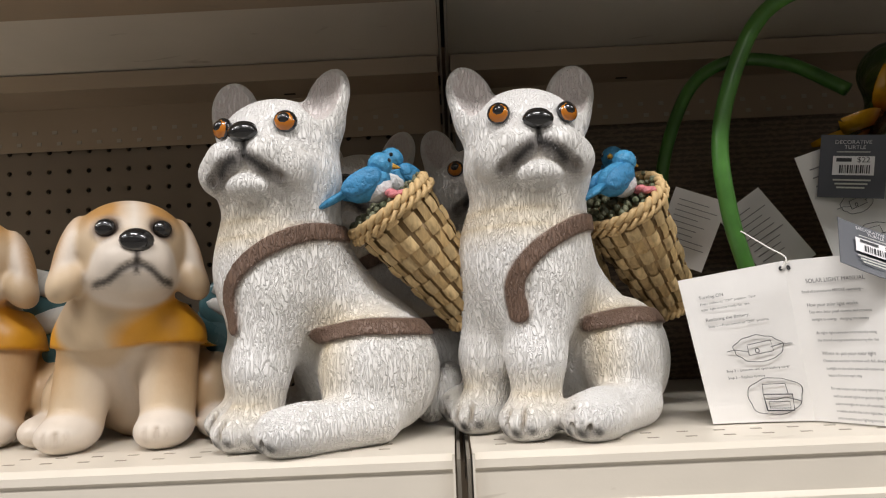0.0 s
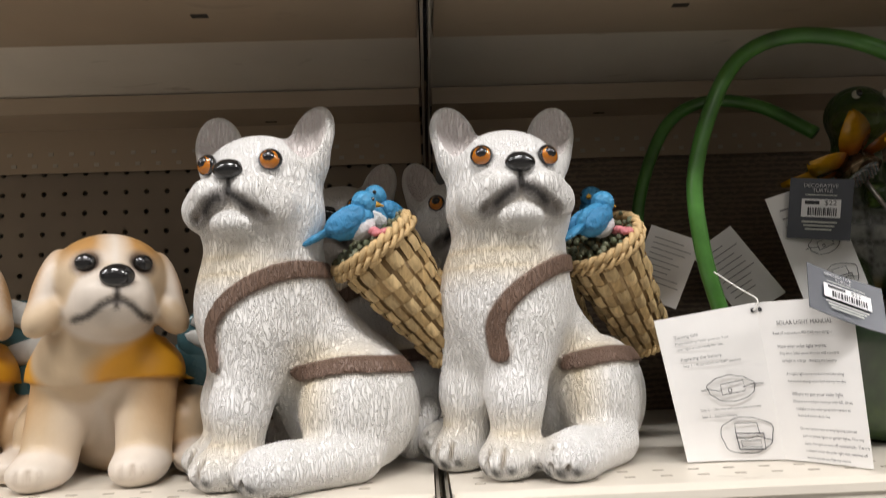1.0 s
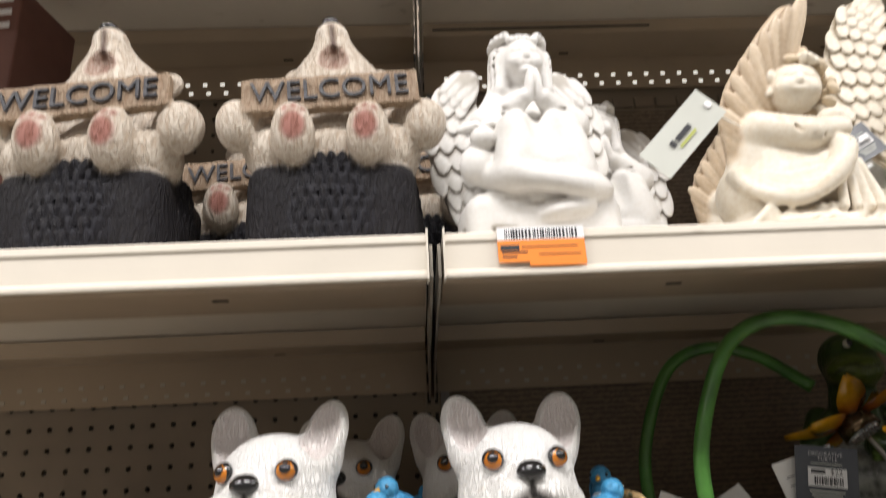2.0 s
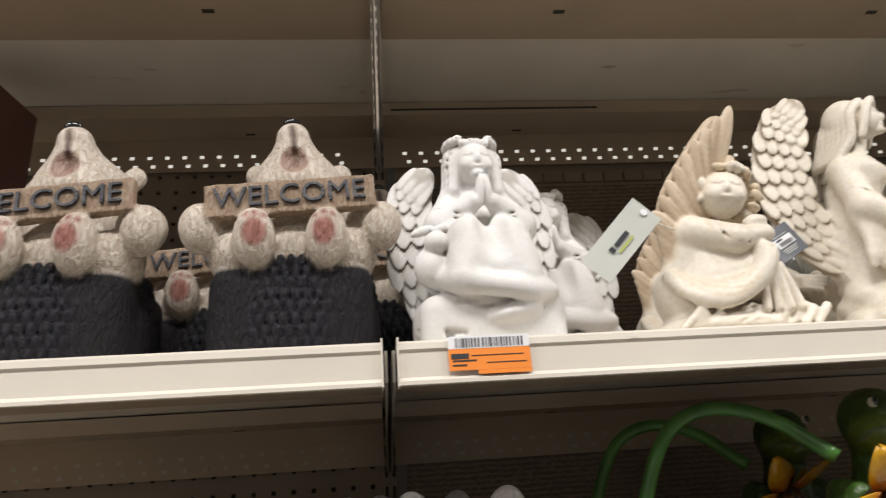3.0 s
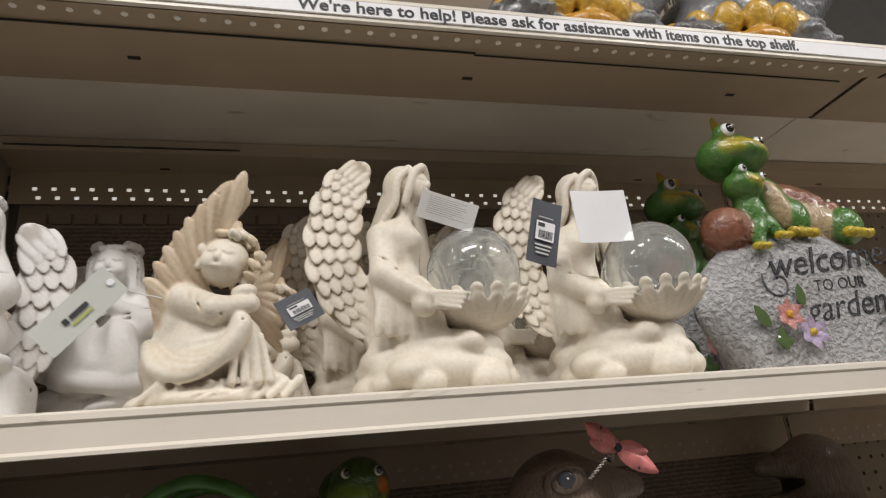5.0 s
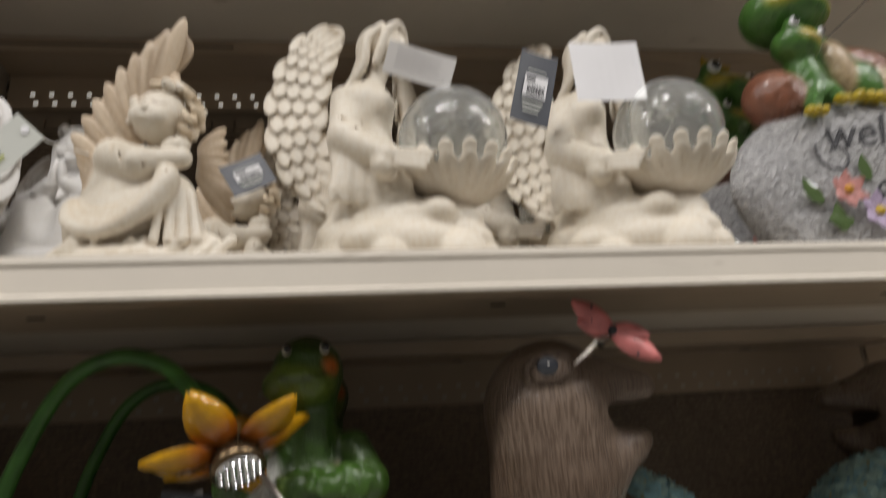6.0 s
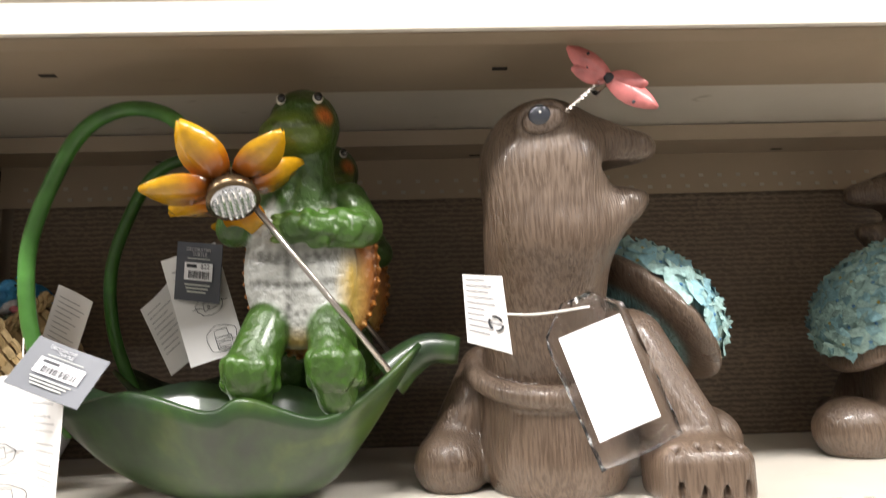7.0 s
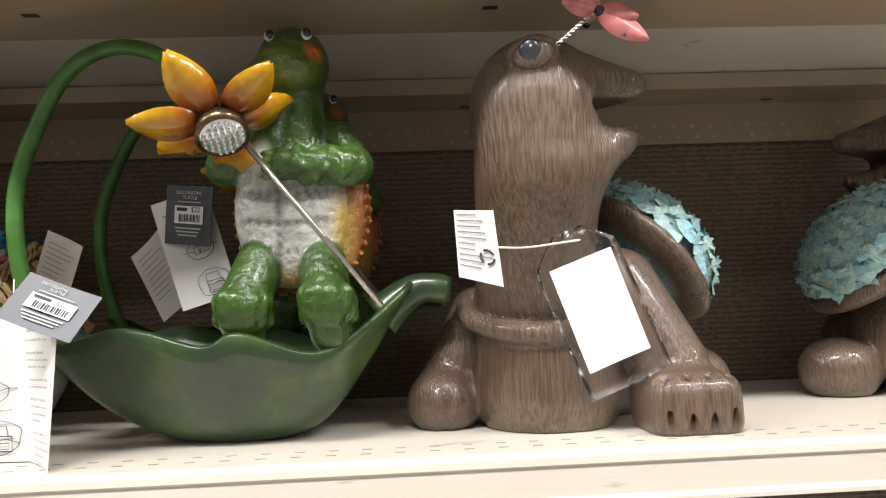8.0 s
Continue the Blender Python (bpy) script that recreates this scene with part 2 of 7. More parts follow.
class Clay:
    """A figure modelled from soft lumps that flow into one skin, with small hard details added on top."""

    def __init__(self, res=0.0022):
        self.res, self.ops, self.bits, self.at, self.crevice_shade_wash = res, [], [], Matrix.Identity(4), None

    def _place(self, c, rot):
        p = np.array(self.at @ Vector(c), np.float32)
        r = np.array(self.at.to_3x3(), np.float32) @ turn(*rot)
        return p, r

    def ell(self, c, r, col=(1, 1, 1), rot=(0, 0, 0), k=0.012, kind="add"):
        p, m = self._place(c, rot)
        self.ops.append((kind, "ell", p, m, np.array(r, np.float32), np.array(col, np.float32), k))

    def mirror(self, c, r, col=(1, 1, 1), rot=(0, 0, 0), k=0.012, kind="add"):
        self.ell(c, r, col, rot, k, kind)
        self.ell((-c[0], c[1], c[2]), r, col, (rot[0], -rot[1], -rot[2]), k, kind)

    def cap(self, a, b, ra, rb, col=(1, 1, 1), k=0.012, kind="add"):
        pa, pb = (np.array(self.at @ Vector(q), np.float32) for q in (a, b))
        self.ops.append((kind, "cap", pa, pb, (ra, rb), np.array(col, np.float32), k))

    def box(self, c, h, rnd, col=(1, 1, 1), rot=(0, 0, 0), k=0.003, kind="add"):
        p, m = self._place(c, rot)
        self.ops.append((kind, "box", p, m, (np.array(h, np.float32), rnd), np.array(col, np.float32), k))

    def line(self, pts, r, col, k=0.002, kind="cut"):
        for a, b in zip(pts[:-1], pts[1:]):
            self.cap(a, b, r, r, col, k, kind)

    def stroke(self, pts, w, col, deep=0.02, soft=0.0012):
        """A painted line, laid on from the front of the present frame."""
        pts = smooth_path(pts, 6)
        for a in pts:
            self.ell(tuple(a), (w, deep, w), col, k=soft, kind="paint")

    def wing(self, pts, widths, col, tip=None, n=13, across=4, thick=0.006, scale=1.0, wash=None):
        """A feathered wing in the x-z plane of the present frame, from its lower end to its top; the feathers overlap like shingles."""
        path = smooth_path([(x, 0, z) for x, z in pts], 5)
        m = len(path) - 1
        tip = tip or col

        def spot(t):
            f = min(t * m, m - 1e-4)
            i = int(f)
            c = path[i].lerp(path[i + 1], f - i)
            d = (path[min(i + 1, m)] - path[max(i - 1, 0)]).normalized()
            g = t * (len(widths) - 1)
            j = min(int(g), len(widths) - 2)
            return c, d, widths[j] + (widths[j + 1] - widths[j]) * (g - j)

        for i in range(m + 1):
            c, d, w = spot(i / m)
            self.ell(tuple(c), (w, thick, 0.016 * scale), col, (0, math.degrees(math.atan2(d.x, d.z)), 0), 0.004)
        for i in range(n):
            t = (i + 0.4) / n
            c, d, w = spot(t)
            ang = math.degrees(math.atan2(d.x, d.z))
            side = Vector((d.z, 0, -d.x))
            for j in range(across):
                o = ((j + 0.5 + 0.25 * (1 if i % 2 else -1)) / across * 2 - 1) * w * 0.95
                q = c + side * o
                r = (w / across * 1.16, 0.0022, 0.0155 * scale * (1.4 - 0.5 * t))
                if wash:
                    self.ell((q.x, -thick * 0.9, q.z), (r[0] * 1.22, 0.008, r[2] * 1.16), wash, (0, ang, 0), 0.0012, "paint")
                self.ell((q.x, -thick * 0.80 - 0.0016, q.z), r, tip if j == 0 else col, (-13, ang, 0), 0.0006)

    def band(self, c, normal, width, lift, col, reach=1.0):
        """A strap that hugs what is modelled so far, in the plane through c."""
        p = np.array(self.at @ Vector(c), np.float32)
        n = np.array((self.at.to_3x3() @ Vector(normal)).normalized(), np.float32)
        self.ops.append(("band", "band", p, n, (width, lift, reach), np.array(col, np.float32), 0.002))

    def strap(self, pts, width, lift, col, deep=0.05):
        """A strap along pts that hugs what is modelled so far, laid on along y of the present frame."""
        pts = smooth_path(pts, 5)
        p = np.array([tuple(self.at @ q) for q in pts], np.float32)
        n = np.array((self.at.to_3x3() @ Vector((0, 1, 0))).normalized(), np.float32)
        self.ops.append(("strap", "strap", p, n, (width, lift, deep), np.array(col, np.float32), 0.0012))

    def skin(self):
        lo, hi = np.full(3, 9.0), np.full(3, -9.0)
        boxes = []
        for kind, shape, a, b, r, col, k in self.ops:
            if shape == "ell":
                e = np.abs(b) @ r
                l, h = a - e, a + e
            elif shape == "box":
                e = np.abs(b) @ (r[0] + r[1])
                l, h = a - e, a + e
            elif shape == "cap":
                m = max(r)
                l, h = np.minimum(a, b) - m, np.maximum(a, b) + m
            elif shape == "strap":
                e = np.abs(b) * r[2] + r[0]
                l, h = a.min(0) - e, a.max(0) + e
            else:
                l, h = a - r[2], a + r[2]
            if kind == "add":
                lo, hi = np.minimum(lo, l), np.maximum(hi, h)
            boxes.append((l - k - 3 * self.res, h + k + 3 * self.res))
        res = self.res
        lo, hi = lo - 4 * res - 0.008, hi + 4 * res + 0.008
        lo[2] = max(lo[2], -3.4 * res)
        n = np.ceil((hi - lo) / res).astype(int) + 1
        ax = [(lo[i] + res * np.arange(n[i])).astype(np.float32) for i in range(3)]
        F = np.full(n, 0.05, np.float32)
        C = np.ones((*n, 3), np.float32)
        for (kind, shape, a, b, r, col, k), (l, h) in zip(self.ops, boxes):
            i0 = np.clip(np.floor((l - lo) / res).astype(int), 0, n)
            i1 = np.clip(np.ceil((h - lo) / res).astype(int) + 1, 0, n)
            if (i1 <= i0).any():
                continue
            s = tuple(slice(p, q) for p, q in zip(i0, i1))
            X, Y, Z = np.meshgrid(*(ax[i][s[i]] for i in range(3)), indexing="ij")
            P = np.stack((X, Y, Z), -1)
            f, c = F[s], C[s]
            if shape == "ell":
                q = (P - a) @ b
                k0 = np.linalg.norm(q / r, axis=-1)
                k1 = np.linalg.norm(q / (r * r), axis=-1) + 1e-6
                d = np.where(k0 < 1e-3, -r.min(), k0 * (k0 - 1) / k1)
            elif shape == "box":
                q = np.abs((P - a) @ b) - r[0]
                d = np.linalg.norm(np.maximum(q, 0), axis=-1) + np.minimum(q.max(-1), 0) - r[1]
            elif shape == "cap":
                ab = b - a
                t = np.clip(((P - a) @ ab) / max(float(ab @ ab), 1e-9), 0, 1)
                d = np.linalg.norm(P - a - t[..., None] * ab, axis=-1) - (r[0] + (r[1] - r[0]) * t)
            elif shape == "strap":
                d = np.full(P.shape[:-1], 9.0, np.float32)
                for a0, a1 in zip(a[:-1], a[1:]):
                    ab = a1 - a0
                    along = (P - a0) @ b
                    q = P - a0 - along[..., None] * b
                    ab = ab - (ab @ b) * b
                    t = np.clip((q @ ab) / max(float(ab @ ab), 1e-9), 0, 1)
                    e = np.linalg.norm(q - t[..., None] * ab, axis=-1) - r[0] / 2
                    d = np.minimum(d, np.maximum(e, np.abs(along) - r[2]))
                d = np.maximum(f - r[1], d)
            else:
                d = np.maximum(f - r[1], np.abs((P - a) @ b) - r[0] / 2)
                d = np.maximum(d, np.linalg.norm(P - a, axis=-1) - r[2])
            if kind == "paint":
                t = np.clip(0.5 - d / (2 * k), 0, 1)[..., None]
                C[s] = c * (1 - t) + col * t
                continue
            if kind in ("cut", "carve"):
                t = np.clip(0.5 - d / (2 * k), 0, 1)[..., None]
                if kind == "cut":
                    C[s] = c * (1 - t) + col * t
                g = -d
                t = np.clip(0.5 - 0.5 * (g - f) / -k, 0, 1)
                F[s] = f * (1 - t) + g * t + k * t * (1 - t)
                continue
            kk = max(k, 1e-4)
            kc = min(kk, 0.003)
            tc = np.clip(0.5 + 0.5 * (f - d) / kc, 0, 1)[..., None]
            C[s] = c * (1 - tc) + col * tc
            t = np.clip(0.5 + 0.5 * (f - d) / kk, 0, 1)
            F[s] = f * (1 - t) + d * t - kk * t * (1 - t)
        F = np.maximum(F, -ax[2])          # everything stands on a flat base
        # nets of quads through the cells that the skin crosses
        ins = F < 0
        cnt = np.zeros(n - 1, np.int8)
        corners = [(i, j, k) for i in (0, 1) for j in (0, 1) for k in (0, 1)]
        m = n - 1
        for i, j, k in corners:
            cnt += ins[i:i + m[0], j:j + m[1], k:k + m[2]]
        cells = np.argwhere((cnt > 0) & (cnt < 8))
        ids = np.full(m, -1, np.int64)
        ids[tuple(cells.T)] = np.arange(len(cells))
        vals = np.stack([F[tuple((cells + c).T)] for c in corners], 1)
        cols = np.mean([C[tuple((cells + c).T)] for c in corners], 0)
        if self.crevice_shade_wash:
            # antique wash plus crevice shade painted in: colour darkens where the skin is hollow
            tint, amount = self.crevice_shade_wash
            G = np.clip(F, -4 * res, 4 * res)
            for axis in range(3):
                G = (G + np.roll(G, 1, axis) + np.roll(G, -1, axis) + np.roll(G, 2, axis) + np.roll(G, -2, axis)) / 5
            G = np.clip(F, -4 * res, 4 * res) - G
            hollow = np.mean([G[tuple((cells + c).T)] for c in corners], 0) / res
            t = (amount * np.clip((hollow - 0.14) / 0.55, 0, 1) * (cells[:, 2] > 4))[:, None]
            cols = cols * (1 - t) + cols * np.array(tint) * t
        acc, num = np.zeros((len(cells), 3)), np.zeros(len(cells))
        for p in range(8):
            for q in range(p + 1, 8):
                a, b = np.array(corners[p]), np.array(corners[q])
                if np.abs(a - b).sum() != 1:
                    continue
                x = (vals[:, p] < 0) != (vals[:, q] < 0)
                t = vals[x, p] / (vals[x, p] - vals[x, q])
                acc[x] += a + t[:, None] * (b - a)
                num[x] += 1
        v = lo + res * (cells + acc / num[:, None])
        quads = []
        for axis in range(3):
            o1, o2 = [(1, 2), (2, 0), (0, 1)][axis]
            sl = [slice(1, m[i]) for i in range(3)]
            s0, s1 = list(sl), list(sl)
            s0[axis], s1[axis] = slice(0, m[axis]), slice(1, m[axis] + 1)
            A, B = ins[tuple(s0)], ins[tuple(s1)]
            for flip, mask in ((0, A & ~B), (1, ~A & B)):
                e = np.argwhere(mask)
                for i in range(3):
                    if i != axis:
                        e[:, i] += 1
                u, w = np.zeros(3, int), np.zeros(3, int)
                u[o1], w[o2] = 1, 1
                quad = np.stack([ids[tuple((e - u - w).T)], ids[tuple((e - w).T)], ids[tuple(e.T)], ids[tuple((e - u).T)]], 1)
                quads.append(quad[:, ::-1] if flip else quad)
        q = np.concatenate(quads)
        return v, q[(q >= 0).all(1)], cols

    # small hard details, in the figure's own frame
    def bit(self, v, f, col, mat=0, smooth=True):
        v = np.asarray(v, np.float32)
        r, t = np.array(self.at.to_3x3(), np.float32), np.array(self.at.translation, np.float32)
        self.bits.append((v @ r.T + t, f, np.array(col, np.float32), mat, smooth))

    def ball(self, c, r, col, mat=0, rot=(0, 0, 0), seg=14):
        v, f = ball_geo(seg)
        r = np.array((r, r, r) if isinstance(r, (int, float)) else r)
        self.bit((v * r) @ turn(*rot).T + np.array(c), f, col, mat)

    def tube(self, pts, rad, col, mat=0, seg=8, flat=1.0):
        v, f = tube_geo(pts, rad, seg)
        self.bit(v, f, col, mat)

    def letters(self, text, size, where, col, mat=0, depth=0.0006, shear=0.0):
        v, f = lettering(text, size, depth, shear)
        keep = self.at.copy()
        self.at = self.at @ where
        self.bit(v, f, col, mat, False)
        self.at = keep

    def make(self, name, mats):
        v, q, c = self.skin()
        return join_mesh(name, [(v, q, c, 0, True)] + self.bits, mats)


def ball_geo(seg=14):
    rings = seg // 2 + 1
    v = [(0, 0, 1)]
    for i in range(1, rings):
        a = math.pi * i / rings
        for j in range(seg):
            b = 2 * math.pi * j / seg
            v.append((math.sin(a) * math.cos(b), math.sin(a) * math.sin(b), math.cos(a)))
    v.append((0, 0, -1))
    f = [(0, 1 + j, 1 + (j + 1) % seg) for j in range(seg)]
    for i in range(rings - 2):
        o = 1 + i * seg
        f += [(o + j, o + seg + j, o + seg + (j + 1) % seg, o + (j + 1) % seg) for j in range(seg)]
    o = 1 + (rings - 2) * seg
    f += [(o + j, len(v) - 1, o + (j + 1) % seg) for j in range(seg)]
    return np.array(v), f


def smooth_path(pts, n):
    """Points along a soft curve through the given ones."""
    p = [Vector(q) for q in pts]
    p = [2 * p[0] - p[1]] + p + [2 * p[-1] - p[-2]]
    out = []
    for i in range(1, len(p) - 2):
        for j in range(n):
            t = j / n
            a, b, c, d = p[i - 1:i + 3]
            out.append(0.5 * (2 * b + (c - a) * t + (2 * a - 5 * b + 4 * c - d) * t * t + (3 * b - a - 3 * c + d) * t ** 3))
    return out + [p[-2]]


def tube_geo(pts, rad, seg=8):
    pts = [Vector(p) for p in pts]
    rads = list(rad) if isinstance(rad, (list, tuple)) else [rad] * len(pts)
    v, f = [], []
    side = None
    for i, p in enumerate(pts):
        d = (pts[min(i + 1, len(pts) - 1)] - pts[max(i - 1, 0)]).normalized()
        ref = side if side else (Vector((0, 0, 1)) if abs(d.z) < 0.9 else Vector((1, 0, 0)))
        up = (ref - d * ref.dot(d)).normalized()
        side = up
        w = d.cross(up)
        for j in range(seg):
            a = 2 * math.pi * j / seg
            v.append(p + rads[i] * (math.cos(a) * up + math.sin(a) * w))
    for i in range(len(pts) - 1):
        for j in range(seg):
            k = (j + 1) % seg
            f.append((i * seg + j, i * seg + k, (i + 1) * seg + k, (i + 1) * seg + j))
    f += [tuple(range(seg))[::-1], tuple((len(pts) - 1) * seg + j for j in range(seg))]
    return np.array([tuple(q) for q in v]), f


def box_bm(x0, x1, y0, y1, z0, z1, bevel=0.0):
    bm = bmesh.new()
    bmesh.ops.create_cube(bm, size=1)
    for q in bm.verts:
        q.co = Vector(((x0 + x1) / 2 + q.co.x * (x1 - x0), (y0 + y1) / 2 + q.co.y * (y1 - y0), (z0 + z1) / 2 + q.co.z * (z1 - z0)))
    if bevel:
        bmesh.ops.bevel(bm, geom=list(bm.edges), offset=bevel, segments=2, affect="EDGES", profile=0.5)
    return bm


def geo_bm(v, f):
    bm = bmesh.new()
    vs = [bm.verts.new(tuple(q)) for q in v]
    for q in f:
        try:
            bm.faces.new([vs[i] for i in q])
        except ValueError:
            pass
    bmesh.ops.recalc_face_normals(bm, faces=list(bm.faces))
    return bm


def part(name, bm, material, parent=None, label="", smooth=False):
    me = bpy.data.meshes.new(name)
    bm.to_mesh(me)
    bm.free()
    me.materials.append(material)
    if smooth:
        me.polygons.foreach_set("use_smooth", [True] * len(me.polygons))
    o = new(name, me)
    o.parent = parent
    if label:
        tagged(o, label)
    return o


def thing(name, label, category, group="", kind="", m=None):
    o = tagged(new(name), label, category, group, kind)
    if m is not None:
        o.matrix_basis = m
    return o


def profile_bm(prof, x0, x1, closed=True):
    """A profile in (y, z) drawn out along x."""
    n = len(prof)
    v = [(x, y, z) for x in (x0, x1) for y, z in prof]
    f = [(i, (i + 1) % n, n + (i + 1) % n, n + i) for i in range(n if closed else n - 1)]
    if closed:
        f += [tuple(range(n))[::-1], tuple(range(n, 2 * n))]
    return geo_bm(v, f)


def sheet_bm(grid, thick):
    """A bent sheet from rows of points, with thickness along y-ish normals."""
    rows, colsn = len(grid), len(grid[0])
    g = np.array([[tuple(p) for p in row] for row in grid], float)
    du = np.gradient(g, axis=1)
    dv = np.gradient(g, axis=0)
    nrm = np.cross(du, dv)
    nrm /= np.linalg.norm(nrm, axis=-1, keepdims=True) + 1e-9
    a, b = (g + nrm * thick / 2).reshape(-1, 3), (g - nrm * thick / 2).reshape(-1, 3)
    N = rows * colsn
    f = []
    for i in range(rows - 1):
        for j in range(colsn - 1):
            p = i * colsn + j
            f.append((p, p + 1, p + colsn + 1, p + colsn))
            f.append((N + p, N + p + colsn, N + p + colsn + 1, N + p + 1))
    edge = [i for i in range(colsn)] + [i * colsn + colsn - 1 for i in range(1, rows)] + \
           [(rows - 1) * colsn + j for j in range(colsn - 2, -1, -1)] + [i * colsn for i in range(rows - 2, 0, -1)]
    for p, q in zip(edge, edge[1:] + edge[:1]):
        f.append((p, N + p, N + q, q))
    return geo_bm(np.concatenate([a, b]), f)

# ---- the store round the shelves ----
def structure(name, bm, mat, label, category):
    return tagged(part(name, bm, mat), label, category, kind="structure")


structure("floor", box_bm(-6, 6, -4.2, 1.2, -0.1, 0), M_FLOOR, "pale speckled vinyl store floor", "floor")
structure("wall_north", box_bm(-6, 6, 1.0, 1.2, 0, 3.5), M_WALL, "plain store wall behind the shelving", "wall")
structure("wall_south", box_bm(-6, 6, -4.2, -4.0, 0, 3.5), M_WALL, "plain store wall across the aisle", "wall")
structure("wall_west", box_bm(-6.2, -6, -4.2, 1.2, 0, 3.5), M_WALL, "plain store wall at the aisle's end", "wall")
structure("wall_east", box_bm(6, 6.2, -4.2, 1.2, 0, 3.5), M_WALL, "plain store wall at the aisle's end", "wall")


def ceiling_mesh():
    bm = box_bm(-6, 6, -4.2, 1.2, 3.42, 3.52)
    for i in range(-10, 11):
        x = i * 0.6 + 0.22
        if abs(x) < 6:
            bmesh.ops.create_cube(bm, size=1, matrix=Matrix.Translation((x, -1.5, 3.415)) @ Matrix.Diagonal((0.024, 5.4, 0.012, 1)))
    for j in range(-6, 2):
        bmesh.ops.create_cube(bm, size=1, matrix=Matrix.Translation((0, j * 0.6 - 0.2, 3.413)) @ Matrix.Diagonal((12, 0.024, 0.012, 1)))
    return bm


structure("ceiling", ceiling_mesh(), M_CEIL, "white tiled store ceiling with a metal grid", "ceiling")

M_SLIT = plain("deck_slit", (0.30, 0.26, 0.21), 0.6, relief=0)
SECTIONS = {"west": (-1.2155, -0.0055), "east": (0.0055, 1.2155), "far_east": (1.2205, 2.4305)}


# ---- shelving ----
def shelf(x0, x1, z, label, front=0.0, perforated=False):
    """A steel shelf: deck, rolled front lip with a price channel, hat channels below, and a rear flange with slots."""
    s = thing("shelf", label, "shelf", "steel shelves")
    y = front
    deck = [(y + 0.002, z - 0.003), (y + 0.008, z), (BACK - 0.004, z), (BACK - 0.004, z - 0.002), (y + 0.009, z - 0.0025), (y + 0.004, z - 0.006)]
    part("deck", profile_bm(deck, x0, x1), M_CREAM, s)
    h = 0.036
    lip = [(y + 0.004, z - 0.0005), (y, z - 0.003), (y - 0.0005, z - 0.008), (y + 0.0015, z - 0.010), (y + 0.0015, z - h + 0.006), (y - 0.0015, z - h + 0.003),
           (y - 0.0015, z - h), (y + 0.004, z - h), (y + 0.006, z - h + 0.003), (y + 0.006, z - 0.004)]
    part("front_lip", profile_bm(lip, x0, x1), M_CREAM, s)
    for a, b in ((x0, x0 + 0.0016), (x1 - 0.0016, x1)):
        part("lip_end", box_bm(a, b, y - 0.003, y + 0.012, z - h - 0.001, z + 0.0015), M_CREAM, s)
    # hat channels under the deck
    zb = z - 0.018
    front_ch = [(y + 0.006, z - h), (y + 0.035, z - h + 0.004), (y + 0.05, zb), (y + 0.165, zb), (y + 0.178, z - 0.005), (y + 0.178, z - 0.0035), (y + 0.163, zb + 0.002),
                (y + 0.052, zb + 0.002), (y + 0.036, z - h + 0.006), (y + 0.007, z - h + 0.002)]
    part("front_channel", profile_bm(front_ch, x0 + 0.002, x1 - 0.002), M_CREAM_SHADED, s)
    rear = [(0.33, z - 0.004), (0.335, zb - 0.002), (BACK - 0.006, zb - 0.002), (BACK - 0.006, zb - 0.058), (BACK - 0.0075, zb - 0.058), (BACK - 0.0075, zb - 0.004), (0.333, zb - 0.004), (0.328, z - 0.004)]
    part("rear_channel", profile_bm(rear, x0 + 0.002, x1 - 0.002), M_CREAM_SHADED, s)
    # fixing slots in the two channels
    for i in range(3):
        xs = x0 + 0.215 + 0.405 * i
        part("fixing_slot", box_bm(xs - 0.007, xs + 0.007, y + 0.111, y + 0.117, zb - 0.0006, zb + 0.001), M_DARK, s)
        part("fixing_slot", box_bm(xs - 0.009, xs + 0.005, 0.380, 0.384, zb - 0.0046, zb - 0.003), M_DARK, s)
    # two rows of solid blocks for lit slots in the rear flange
    n = int((x1 - x0 - 0.06) / 0.0254)
    bm = bmesh.new()
    for i in range(n):
        for r in range(2):
            c = Matrix.Translation((x0 + 0.035 + 0.0254 * i + 0.006 * r, BACK - 0.0078, zb - 0.034 - 0.0145 * r))
            bmesh.ops.create_cube(bm, size=1, matrix=c @ Matrix.Diagonal((0.006, 0.001, 0.0045, 1)))
    o = part("light_slot_strip", bm, M_SLOT if z < UP + 0.01 else M_SLOT_GLOW, s)
    o["kind"] = "stuff"
    bm = bmesh.new()
    for i in range(int((x1 - x0 - 0.03) / 0.0254)):
        for r in range(2):
            bmesh.ops.create_cube(bm, size=1, matrix=Matrix.Translation((x0 + 0.02 + 0.0254 * i, y + 0.030 + 0.018 * r, z)) @ Matrix.Diagonal((0.0075, 0.0022, 0.0006, 1)))
    o = part("deck_slit_strip", bm, M_SLIT, s)
    o["kind"] = "stuff"
    if perforated:
        bm = bmesh.new()
        for i in range(int((x1 - x0 - 0.04) / 0.0254)):
            bmesh.ops.create_cone(bm, cap_ends=True, segments=10, radius1=0.0036, radius2=0.0036, depth=0.0008,
                                  matrix=Matrix.Translation((x0 + 0.02 + 0.0254 * i, y + 0.018, z - h + 0.0008)))
        o = part("hole_strip", bm, M_HOLE, s)
        o["kind"] = "stuff"
    return s


for key, (xa, xb) in SECTIONS.items():
    shelf(xa, xb, LOW, "cream enamelled steel shelf with scuffed front lip", 0.012)
    shelf(xa, xb, UP, "cream enamelled steel shelf holding stone figurines", 0.0)
    shelf(xa, xb, TOP, "cream enamelled top shelf with perforated underside", 0.0, True)



